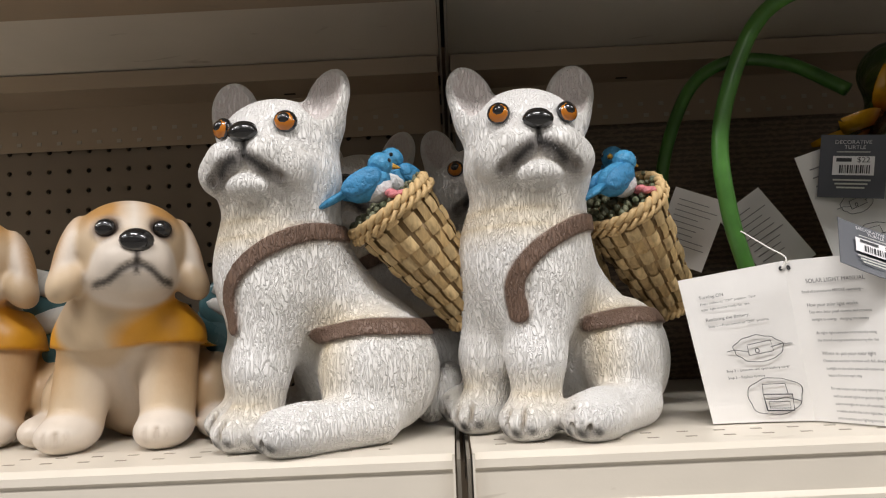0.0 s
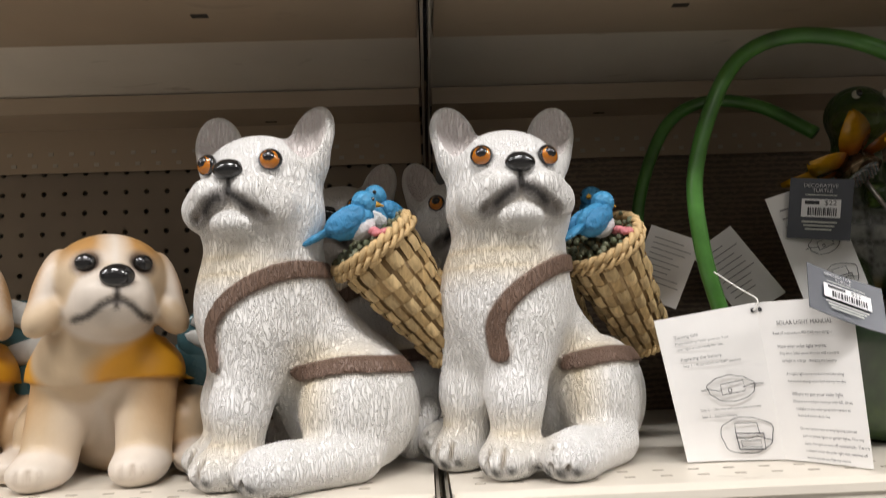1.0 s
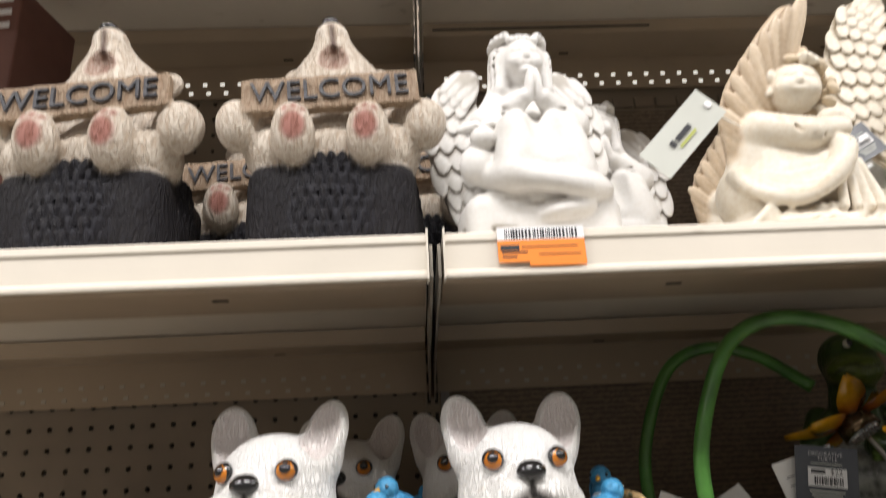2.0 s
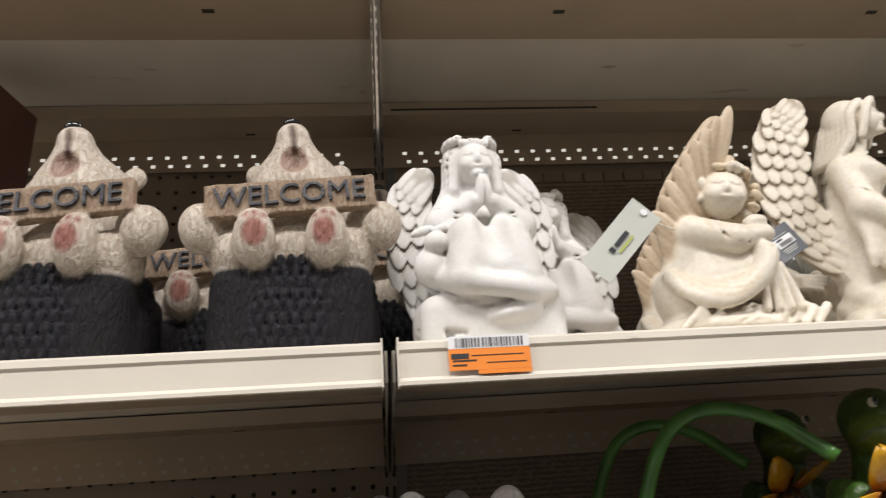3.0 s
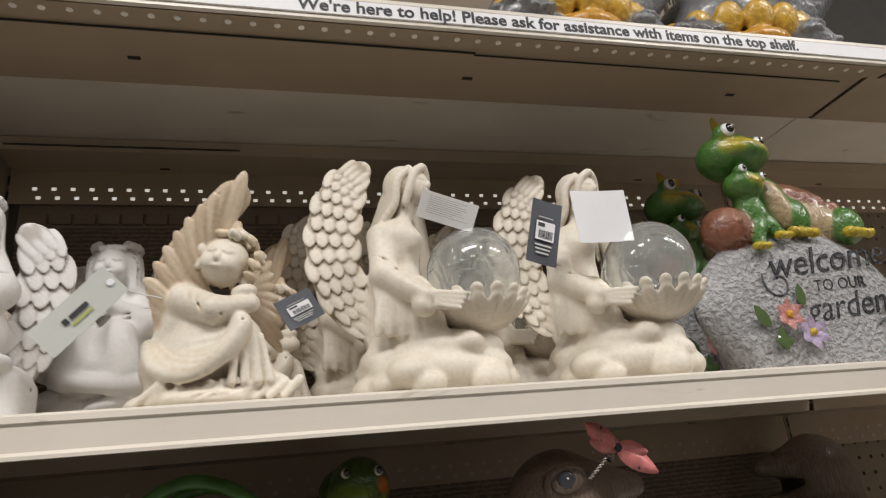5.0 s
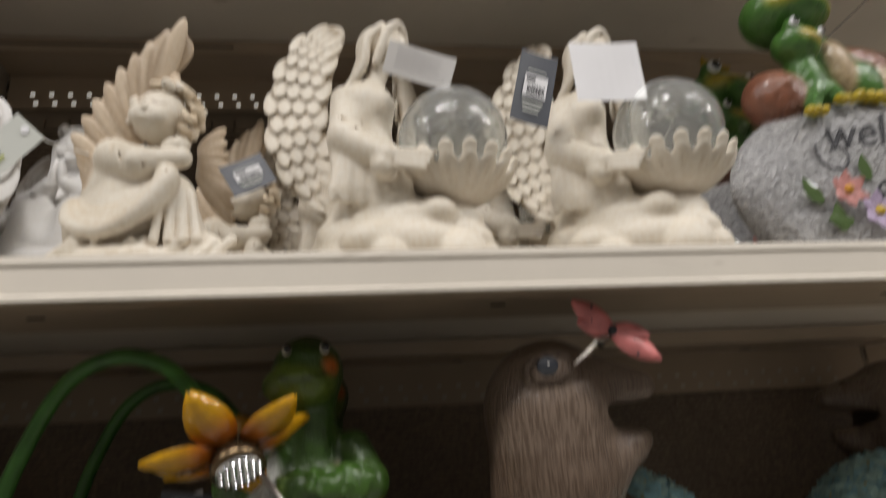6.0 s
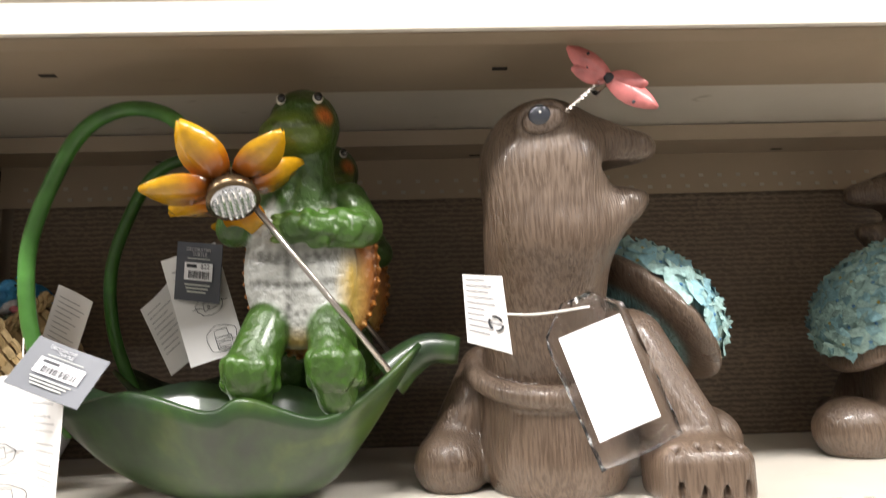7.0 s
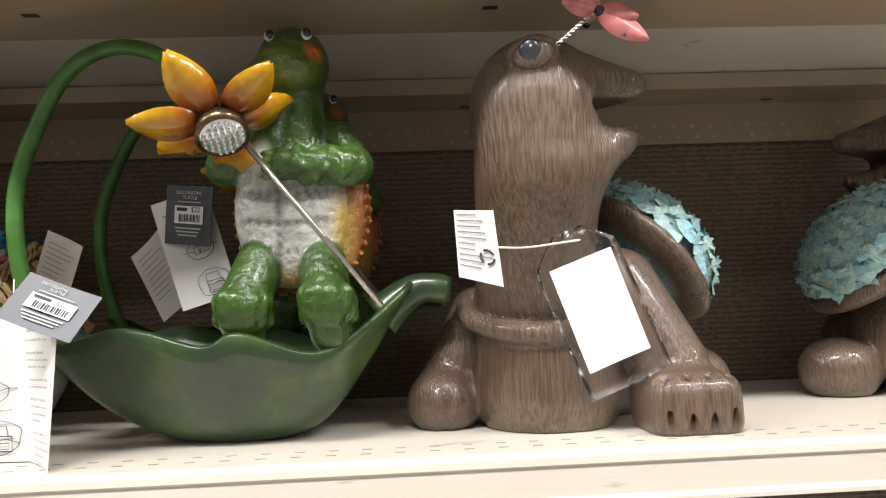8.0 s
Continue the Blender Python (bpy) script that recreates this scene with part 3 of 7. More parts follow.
def seam_lines():
    """Dark scratched seams along the underside of the top shelf."""
    for x0, x1, y, w in ((0.02, 0.62, 0.058, 0.0016), (0.02, 0.33, 0.3200, 0.0020), (0.62, 1.18, 0.062, 0.0010)):
        o = part("shelf_seam", box_bm(x0, x1, y, y + w, TOP - 0.0215, TOP - 0.0195), M_DARK)
        tagged(o, "thin dark seam under the top shelf", "seam", "shelf seams")


seam_lines()


def pegboard(x0, x1, z0, z1):
    """A panel with round holes every 25.4 mm that go through it, and a dark backing."""
    step, rad, seg = 0.0254, 0.0034, 8
    nx, nz = int((x1 - x0) / step), int((z1 - z0) / step)
    bm = bmesh.new()
    for i in range(nx):
        for j in range(nz):
            cx, cz = x0 + (i + 0.5) * step, z0 + (j + 0.5) * step
            outer, inner, deep = [], [], []
            for k in range(seg):
                a = math.pi / 4 + 2 * math.pi * k / seg
                sx, sz = math.cos(a), math.sin(a)
                m = max(abs(sx), abs(sz))
                outer.append(bm.verts.new((cx + sx / m * step / 2, BACK, cz + sz / m * step / 2)))
                inner.append(bm.verts.new((cx + sx * rad, BACK, cz + sz * rad)))
                deep.append(bm.verts.new((cx + sx * rad, BACK + 0.005, cz + sz * rad)))
            for k in range(seg):
                n = (k + 1) % seg
                bm.faces.new((outer[k], outer[n], inner[n], inner[k]))
                bm.faces.new((inner[k], inner[n], deep[n], deep[k]))
    bmesh.ops.remove_doubles(bm, verts=list(bm.verts), dist=1e-5)
    return bm


fb = thing("back_panel_far_east", "brown pegboard back panel of the next section", "pegboard", kind="structure")
part("pegboard", pegboard(1.238, 1.238 + 0.0254 * 24, LOW, LOW + 0.0254 * 32), M_PEG, fb)
# near-black sheet added so that the peg holes read dark
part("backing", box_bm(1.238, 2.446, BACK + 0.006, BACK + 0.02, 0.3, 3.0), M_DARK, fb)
wb = thing("back_panel_west", "brown pegboard back panel with small round holes", "pegboard", kind="structure")
part("pegboard", pegboard(-0.0105 - 0.0254 * 46, -0.0104, LOW + 0.0, LOW + 0.0254 * 32), M_PEG, wb)
# added near-black sheet behind the west holes too
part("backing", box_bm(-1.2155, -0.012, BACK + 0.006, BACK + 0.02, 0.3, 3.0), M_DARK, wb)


def mottled_panel():
    m, nt, b = nodes_of("woven_back_panel", 0.6)
    n = noise_node(nt, 330, 2, (0.5, 1, 1.2))
    rows = nt.nodes.new("ShaderNodeTexWave")
    tc = nt.nodes.new("ShaderNodeTexCoord")
    rows.bands_direction = "Z"
    rows.inputs["Scale"].default_value = 46
    rows.inputs["Distortion"].default_value = 1.5
    nt.links.new(tc.outputs["Object"], rows.inputs["Vector"])
    mul = mix(nt, n.outputs[0], rows.outputs[0], 0.45, "MULTIPLY")
    r = ramp(nt, mul, [(0.28, (0.23, 0.172, 0.12)), (0.46, (0.12, 0.088, 0.062))])
    big = noise_node(nt, 6, 4)
    tone = ramp(nt, big.outputs[0], [(0.3, (0.85, 0.85, 0.85)), (0.7, (1.1, 1.08, 1.05))])
    nt.links.new(mix(nt, r.outputs[0], tone.outputs[0]), b.inputs["Base Color"])
    bump(nt, b, mul, 0.4, 0.001)
    return m


M_WOVEN = mottled_panel()
eb = thing("back_panel_east", "brown finely perforated back panel", "back panel", kind="structure")
part("lower_panel", box_bm(0.022, 1.2, BACK, BACK + 0.012, LOW - 0.3, LOW + 0.335), M_WOVEN, eb)
part("lower_rail", box_bm(0.022, 1.2, BACK - 0.003, BACK + 0.012, LOW + 0.3355, UP - 0.02), M_PEG, eb)
part("upper_panel", box_bm(0.022, 1.2, BACK, BACK + 0.012, UP - 0.0195, UP + 0.326), M_WOVEN, eb)
for i in range(36):
    part("panel_block", box_bm(0.03 + 0.0325 * i, 0.03 + 0.0325 * i + 0.0295, BACK - 0.004, BACK + 0.01, UP + 0.331, UP + 0.348, 0.0015), M_PEG, eb)
part("upper_rail", box_bm(0.022, 1.2, BACK + 0.0005, BACK + 0.012, UP + 0.3262, TOP + 0.6), M_PEG, eb)


def upright(x):
    """A slotted steel post."""
    u = thing("shelf_upright", "slotted beige steel upright between shelf sections", "upright", "steel uprights")
    part("post", box_bm(x - 0.0105, x + 0.0105, BACK - 0.006, BACK + 0.03, 0, 2.75, 0.002), M_PEG, u)
    bm = bmesh.new()
    for i in range(58):
        for sx in (-0.0048, 0.0048):
            bmesh.ops.create_cube(bm, size=1, matrix=Matrix.Translation((x + sx, BACK - 0.0062, 1.21 + 0.0254 * i)) @ Matrix.Diagonal((0.0042, 0.001, 0.014, 1)))
    o = part("slot_strip", bm, M_DARK, u)
    o["kind"] = "stuff"
    return u


for ux in (-1.226, 0.0, 1.218, 2.441):
    upright(ux)


def bracket(x, z, lit):
    """A side bracket that carries a shelf end."""
    prof = [(0.02, z - 0.004), (BACK - 0.008, z - 0.004), (BACK - 0.008, z - 0.085), (0.30, z - 0.05), (0.02, z - 0.03)]
    b = part("shelf_bracket", profile_bm(prof, x - 0.0012, x + 0.0012), lit)
    return tagged(b, "thin steel bracket under a shelf end", "bracket", "shelf brackets")


for z in (LOW, UP, TOP):
    for x in (-0.0032, 0.0032):
        bracket(x, z, M_STEEL)


# ---- labels on the shelves ----
def orange_label():
    o = thing("shelf_label", "orange and white barcode shelf label, slightly torn", "label")
    y = -0.0022
    x0, x1, z1 = 0.046, 0.1115, UP - 0.001
    part("white_strip", box_bm(x0, x1, y - 0.0003, y, z1 - 0.009, z1 + 0.001), M_LABEL, o)
    part("orange_strip", box_bm(x0, x1, y - 0.0002, y + 0.0002, z1 - 0.0262, z1 - 0.0092), M_ORANGE, o)
    part("lower_edge", box_bm(x0 + 0.023, x1, y - 0.0002, y + 0.0002, z1 - 0.0295, z1 - 0.0263), M_ORANGE, o)
    r = random.Random(2)
    bm, x = bmesh.new(), x0 + 0.006
    while x < x1 - 0.006:
        w = r.choice((0.0006, 0.001, 0.0015))
        bmesh.ops.create_cube(bm, size=1, matrix=Matrix.Translation((x, y - 0.0004, z1 - 0.0045)) @ Matrix.Diagonal((w, 0.0003, 0.0075, 1)))
        x += w + r.choice((0.0007, 0.0012))
    part("barcode", bm, M_INK, o)
    for a, b, zz, h in ((0.002, 0.016, 0.013, 0.004), (0.003, 0.022, 0.018, 0.0012), (0.018, 0.06, 0.0145, 0.0006), (0.03, 0.062, 0.0205, 0.0006), (0.003, 0.014, 0.0215, 0.0012)):
        part("print_bar", box_bm(x0 + a, x0 + b, y - 0.0006, y - 0.0002, z1 - zz - h, z1 - zz), M_INK, o)
    return o


orange_label()


def assistance_strip():
    """A printed strip in the top shelf's price channel."""
    o = thing("shelf_strip", "white printed strip in the top shelf's channel", "sign")
    part("strip", box_bm(0.012, 1.21, -0.0012, 0.0012, TOP - 0.0285, TOP - 0.0095), M_LABEL, o)
    v, f = lettering("We're here to help! Please ask for assistance with items on the top shelf.", 0.0215, 0.0003, 0.0, 0.0005)
    w = v[:, 0].max() - v[:, 0].min()
    v[:, 0] *= 0.65 / w
    v = v + np.array((0.402 + 0.325, -0.0014, TOP - 0.019))
    part("lettering", geo_bm(v, f), M_INK, o)
    return o


assistance_strip()

# ---- white bulldogs with baskets ----
WHITE = (0.88, 0.875, 0.87)
BLACK, STRAPC = (0.012, 0.012, 0.013), (0.17, 0.105, 0.075)


def basket_bits(s, top, bottom, r0, r1):
    """A woven basket: bowed straps over and under one another round a tapered core."""
    a, b = Vector(top), Vector(bottom)
    d = (b - a).normalized()
    u = d.cross(Vector((1, 0, 0))).normalized()
    w = d.cross(u)
    L = (b - a).length
    core = tube_geo([a + d * 0.004, b], [r0 - 0.002, r1 - 0.002], 24)
    s.bit(core[0], core[1], (0.42, 0.28, 0.13), 3)
    rows, cols = 9, 16
    r = random.Random(7)
    for i in range(rows):
        for j in range(cols):
            over = (i + j) % 2
            t0, t1 = (i + 0.03) / rows, (i + 0.97) / rows
            half = (0.86 if over else 0.62) * math.pi / cols
            if not over:
                t0, t1 = (i - 0.1) / rows, (i + 1.1) / rows
            ang = 2 * math.pi * (j + 0.5) / cols + 0.02 * r.uniform(-1, 1)
            verts, faces = [], []
            m, n = 5, 3
            tone = r.uniform(0.8, 1.12)
            for p in range(m):
                for q in range(n):
                    th = ang + half * (2 * p / (m - 1) - 1)
                    t = min(1, max(0, t0 + (t1 - t0) * q / (n - 1)))
                    rise = 0.0032 * (math.cos((2 * p / (m - 1) - 1) * 1.35)) if over else 0.0014
                    rise += 0.0008 if q == 1 else 0
                    rr = r0 + (r1 - r0) * t - 0.001 + rise
                    c = a + d * (L * t) + rr * (math.cos(th) * u + math.sin(th) * w)
                    verts.append(tuple(c))
            for p in range(m - 1):
                for q in range(n - 1):
                    k = p * n + q
                    faces.append((k, k + 1, k + n + 1, k + n))
            base = (0.70, 0.51, 0.26) if over else (0.62, 0.43, 0.20)
            s.bit(verts, faces, tuple(c * tone for c in base), 3)
    for rad, off, thick in ((r0 + 0.001, 0.0, 0.0042), (r0 + 0.0025, 0.006, 0.003), (r1 + 0.0005, L - 0.002, 0.003)):
        for phase in (0, math.pi):
            pts = []
            for k in range(73):
                th = 2 * math.pi * k / 72
                tw = 14 * th + phase
                pts.append(a + d * (off + 0.0022 * math.sin(tw)) + (rad + 0.0022 * math.cos(tw)) * (math.cos(th) * u + math.sin(th) * w))
            s.tube(pts, thick * 0.62, (0.64, 0.45, 0.22), 3, 6)
    # moss, a pink flower and two small blue birds on the rim
    for k in range(170):
        th, rr = r.uniform(0, 6.28), r0 * math.sqrt(r.random())
        c = a + rr * (math.cos(th) * u + math.sin(th) * w) - d * r.uniform(-0.001, 0.005)
        s.ball(tuple(c), r.uniform(0.0018, 0.0036), r.choice(((0.16, 0.17, 0.10), (0.21, 0.21, 0.13), (0.11, 0.13, 0.07))), 5, seg=6)
    return a, d, u, w


def small_bird(s, c, yaw, lean=0):
    keep = s.at.copy()
    s.at = s.at @ pose(*c, 0, 0, yaw)
    blue, white = (0.055, 0.30, 0.56), (0.75, 0.76, 0.78)
    s.ball((0, 0, 0.014), (0.011, 0.019, 0.0125), blue, 5, (-28, 0, 0))
    s.ball((0, -0.007, 0.011), (0.0092, 0.012, 0.011), white, 5, (-20, 0, 0))
    s.ball((0, -0.010, 0.0285), 0.0095, blue, 5)
    s.ball((0, 0.022, 0.004), (0.006, 0.019, 0.003), blue, 5, (-30, 0, 0))
    for sx in (-1, 1):
        s.ball((sx * 0.0095, 0.005, 0.014), (0.0035, 0.017, 0.0085), (0.04, 0.24, 0.48), 5, (-30, 0, 0))
        s.ball((sx * 0.0068, -0.016, 0.0305), 0.0016, BLACK, 2, seg=8)
    s.tube([(0, -0.017, 0.028), (0, -0.025, 0.0265)], [0.0032, 0.0006], (0.72, 0.40, 0.05), 5, 6)
    s.at = keep


def bulldog_mesh():
    s = Clay(0.0016)
    s.crevice_shade_wash = ((0.70, 0.60, 0.46), 0.6)
    # sitting body
    s.cap((0, 0.012, 0.060), (0, -0.046, 0.132), 0.047, 0.041, WHITE, 0.03)
    s.ell((0, 0.020, 0.046), (0.052, 0.046, 0.047), WHITE, k=0.03)
    s.ell((0, -0.060, 0.116), (0.041, 0.037, 0.050), WHITE, k=0.03)
    s.cap((0.002, -0.050, 0.138), (0.010, -0.052, 0.182), 0.045, 0.043, WHITE, 0.018)
    for sx in (-1, 1):
        s.cap((sx * 0.025, -0.060, 0.104), (sx * 0.024, -0.072, 0.056), 0.026, 0.0195, WHITE, 0.014)
        s.cap((sx * 0.024, -0.072, 0.056), (sx * 0.024, -0.074, 0.020), 0.0195, 0.0170, WHITE, 0.010)
        s.ell((sx * 0.0245, -0.083, 0.014), (0.0195, 0.0240, 0.0155), WHITE, k=0.010)
        s.ell((sx * 0.044, 0.010, 0.050), (0.027, 0.046, 0.046), WHITE, (12, 0, 0), 0.006)
        s.cap((sx * 0.056, 0.002, 0.018), (sx * 0.060, -0.046, 0.016), 0.0185, 0.0175, WHITE, 0.008)
        s.ell((sx * 0.061, -0.060, 0.0155), (0.0215, 0.0250, 0.0170), WHITE, k=0.008)
        for fx, fy in ((0.0245, -0.1055), (0.061, -0.083)):
            for k in (-1, 0, 1):
                s.cap((sx * fx + k * 0.0095, fy + 0.003 + abs(k) * 0.004, 0.022), (sx * fx + k * 0.0105, fy - 0.002 + abs(k) * 0.004, 0.004), 0.0018, 0.0018, (0.44, 0.41, 0.38), 0.0022, "cut")
            for k in (-1.5, -0.5, 0.5, 1.5):
                s.ell((sx * fx + k * 0.0100, fy + 0.001 + abs(k) * 0.003, 0.0075), (0.0030, 0.006, 0.0042), (0.07, 0.07, 0.07), k=0.0016, kind="paint")
    s.cap((0.004, 0.066, 0.014), (0.012, 0.080, 0.040), 0.0125, 0.0105, WHITE, 0.006)
    # warm washes in the folds
    for c, r in (((0.050, -0.030, 0.062), (0.012, 0.012, 0.030)), ((0.01, -0.085, 0.160), (0.05, 0.03, 0.006)), ((0.01, -0.085, 0.148), (0.05, 0.03, 0.004)),
                 ((0.030, -0.085, 0.032), (0.02, 0.02, 0.006)), ((-0.035, -0.085, 0.034), (0.02, 0.02, 0.006)), ((0.045, -0.005, 0.088), (0.02, 0.02, 0.006))):
        s.ell(c, r, (0.74, 0.64, 0.47), k=0.014, kind="paint")
    # straps of the basket, seen from the dog's left
    s.at = pose(0.012, -0.056, 0, 0, 0, 52)
    s.strap([(0.060, -0.03, 0.152), (0.036, -0.03, 0.150), (0.012, -0.03, 0.140), (-0.008, -0.03, 0.126), (-0.020, -0.03, 0.108), (-0.018, -0.03, 0.086)], 0.0125, 0.0032, STRAPC)
    s.strap([(0.036, -0.03, 0.0770), (0.070, -0.02, 0.0820), (0.108, 0.0, 0.0800)], 0.0115, 0.0032, STRAPC)
    # head, turned to its left
    s.at = pose(0.012, -0.056, 0.212, -5, 0, 52)
    s.ell((0, 0.004, 0.006), (0.0455, 0.044, 0.039), WHITE, k=0.014)
    s.ell((0, 0.000, -0.018), (0.0470, 0.041, 0.030), WHITE, k=0.012)
    s.mirror((0.0155, -0.036, -0.0125), (0.0175, 0.0185, 0.0150), WHITE, k=0.003)
    s.mirror((0.0270, -0.029, -0.0200), (0.0160, 0.0180, 0.0165), WHITE, k=0.006)
    s.ell((0, -0.034, 0.003), (0.0150, 0.0150, 0.0110), WHITE, k=0.008)
    s.ell((0, -0.034, -0.0330), (0.0175, 0.0165, 0.0105), WHITE, k=0.003)
    s.line(smooth_path([(-0.006, -0.036, 0.040), (0, -0.040, 0.028), (0, -0.042, 0.018)], 3), 0.0018, WHITE, 0.006, "carve")
    for sx in (-1, 1):
        s.line(smooth_path([(sx * 0.014, -0.047, 0.004), (sx * 0.026, -0.041, -0.002), (sx * 0.037, -0.028, -0.008)], 3), 0.0016, WHITE, 0.004, "carve")
    # upright bat ears, cupped to the front
    for sx in (-1, 1):
        keep = s.at.copy()
        s.at = keep @ pose(sx * 0.0385, 0.004, 0.0405, -8, sx * 13, -sx * 12)
        s.ell((0, 0, 0), (0.0190, 0.0100, 0.0295), WHITE, k=0.008)
        s.ell((-sx * 0.002, 0.004, -0.018), (0.0190, 0.0140, 0.0170), WHITE, k=0.010)
        s.ell((sx * 0.001, -0.0115, 0.003), (0.0152, 0.0105, 0.0240), (0.70, 0.60, 0.60), k=0.0022, kind="cut")
        s.at = keep
    # muzzle cleft and mouth
    dark, grey = (0.02, 0.018, 0.018), (0.33, 0.31, 0.30)
    for sx in (-1, 1):
        path = [(0, -0.0560, -0.0125), (sx * 0.009, -0.0555, -0.0185), (sx * 0.018, -0.0500, -0.0255), (sx * 0.0265, -0.0430, -0.0300)]
        s.line(smooth_path(path, 3), 0.0028, WHITE, 0.0022, "carve")
        s.stroke([(x, y + 0.004, z) for x, y, z in path], 0.0042, grey, 0.016, 0.0026)
        s.stroke([(x, y + 0.004, z) for x, y, z in path[:3]], 0.0020, dark, 0.016, 0.0012)
        s.ell((sx * 0.0250, -0.042, 0.0135), (0.0084, 0.009, 0.0076), WHITE, k=0.003, kind="carve")
        s.ell((sx * 0.0250, -0.042, 0.0135), (0.0088, 0.014, 0.0079), (0.24, 0.22, 0.21), k=0.0014, kind="paint")
    s.line([(0, -0.0570, -0.001), (0, -0.0575, -0.013)], 0.0018, WHITE, 0.002, "carve")
    s.stroke([(0, -0.054, -0.000), (0, -0.054, -0.006), (0, -0.054, -0.013)], 0.0018, dark, 0.02, 0.0010)
    # nose, eyes
    s.ball((0, -0.0490, 0.0030), (0.0112, 0.0075, 0.0070), BLACK, 2)
    s.ball((0, -0.0475, 0.0068), (0.0092, 0.0070, 0.0042), BLACK, 2)
    for sx in (-1, 1):
        s.ball((sx * 0.0248, -0.0346, 0.0135), (0.0086, 0.0058, 0.0080), BLACK, 2, (0, 0, sx * 24))
        s.ball((sx * 0.0250, -0.0360, 0.0129), (0.0075, 0.0053, 0.0070), (0.46, 0.15, 0.012), 2, (0, 0, sx * 24))
        s.ball((sx * 0.0252, -0.0380, 0.0138), (0.0050, 0.0044, 0.0048), BLACK, 2, (0, 0, sx * 24))
    s.at = Matrix.Identity(4)
    a, d, u, w = basket_bits(s, (0.040, 0.022, 0.173), (0.040, 0.092, 0.090), 0.0335, 0.0205)
    small_bird(s, (0.052, 0.002, 0.172), 168)
    small_bird(s, (0.030, 0.038, 0.182), 20)
    for k in range(7):
        th = k * 0.9
        s.ball((0.066 + 0.005 * math.cos(th), 0.020 + 0.005 * math.sin(th), 0.176 + 0.001 * (k % 3)), (0.0045, 0.0045, 0.0028), (0.62, 0.20, 0.22), 5, (20, 15, 0), 8)
    return s.make("bulldog_statue", [M_FUR, M_LEATHER, M_GLOSS, M_WEAVE, M_LEATHER, M_MATTE])


DOG = bulldog_mesh()


def place(name, mesh, m, label, category, group=""):
    o = tagged(new(name, mesh), label, category, group)
    o.matrix_basis = m
    return o


DOGLABEL = "white bulldog statue with bird basket"
place("dog_statue", DOG, pose(-0.085, 0.113, LOW, 0, 0, -65), DOGLABEL + ", beside tan puppy", "statue", "white bulldog statues")
place("dog_statue", DOG, pose(0.091, 0.129, LOW, 0, 0, -47), DOGLABEL + ", beside leaflet", "statue", "white bulldog statues")
place("dog_statue", DOG, pose(-0.048, 0.292, LOW, 0, 0, -62), DOGLABEL + ", in the back row", "statue", "white bulldog statues")
place("dog_statue", DOG, pose(0.065, 0.295, LOW, 0, 0, -50), DOGLABEL + ", in the back row", "statue", "white bulldog statues")


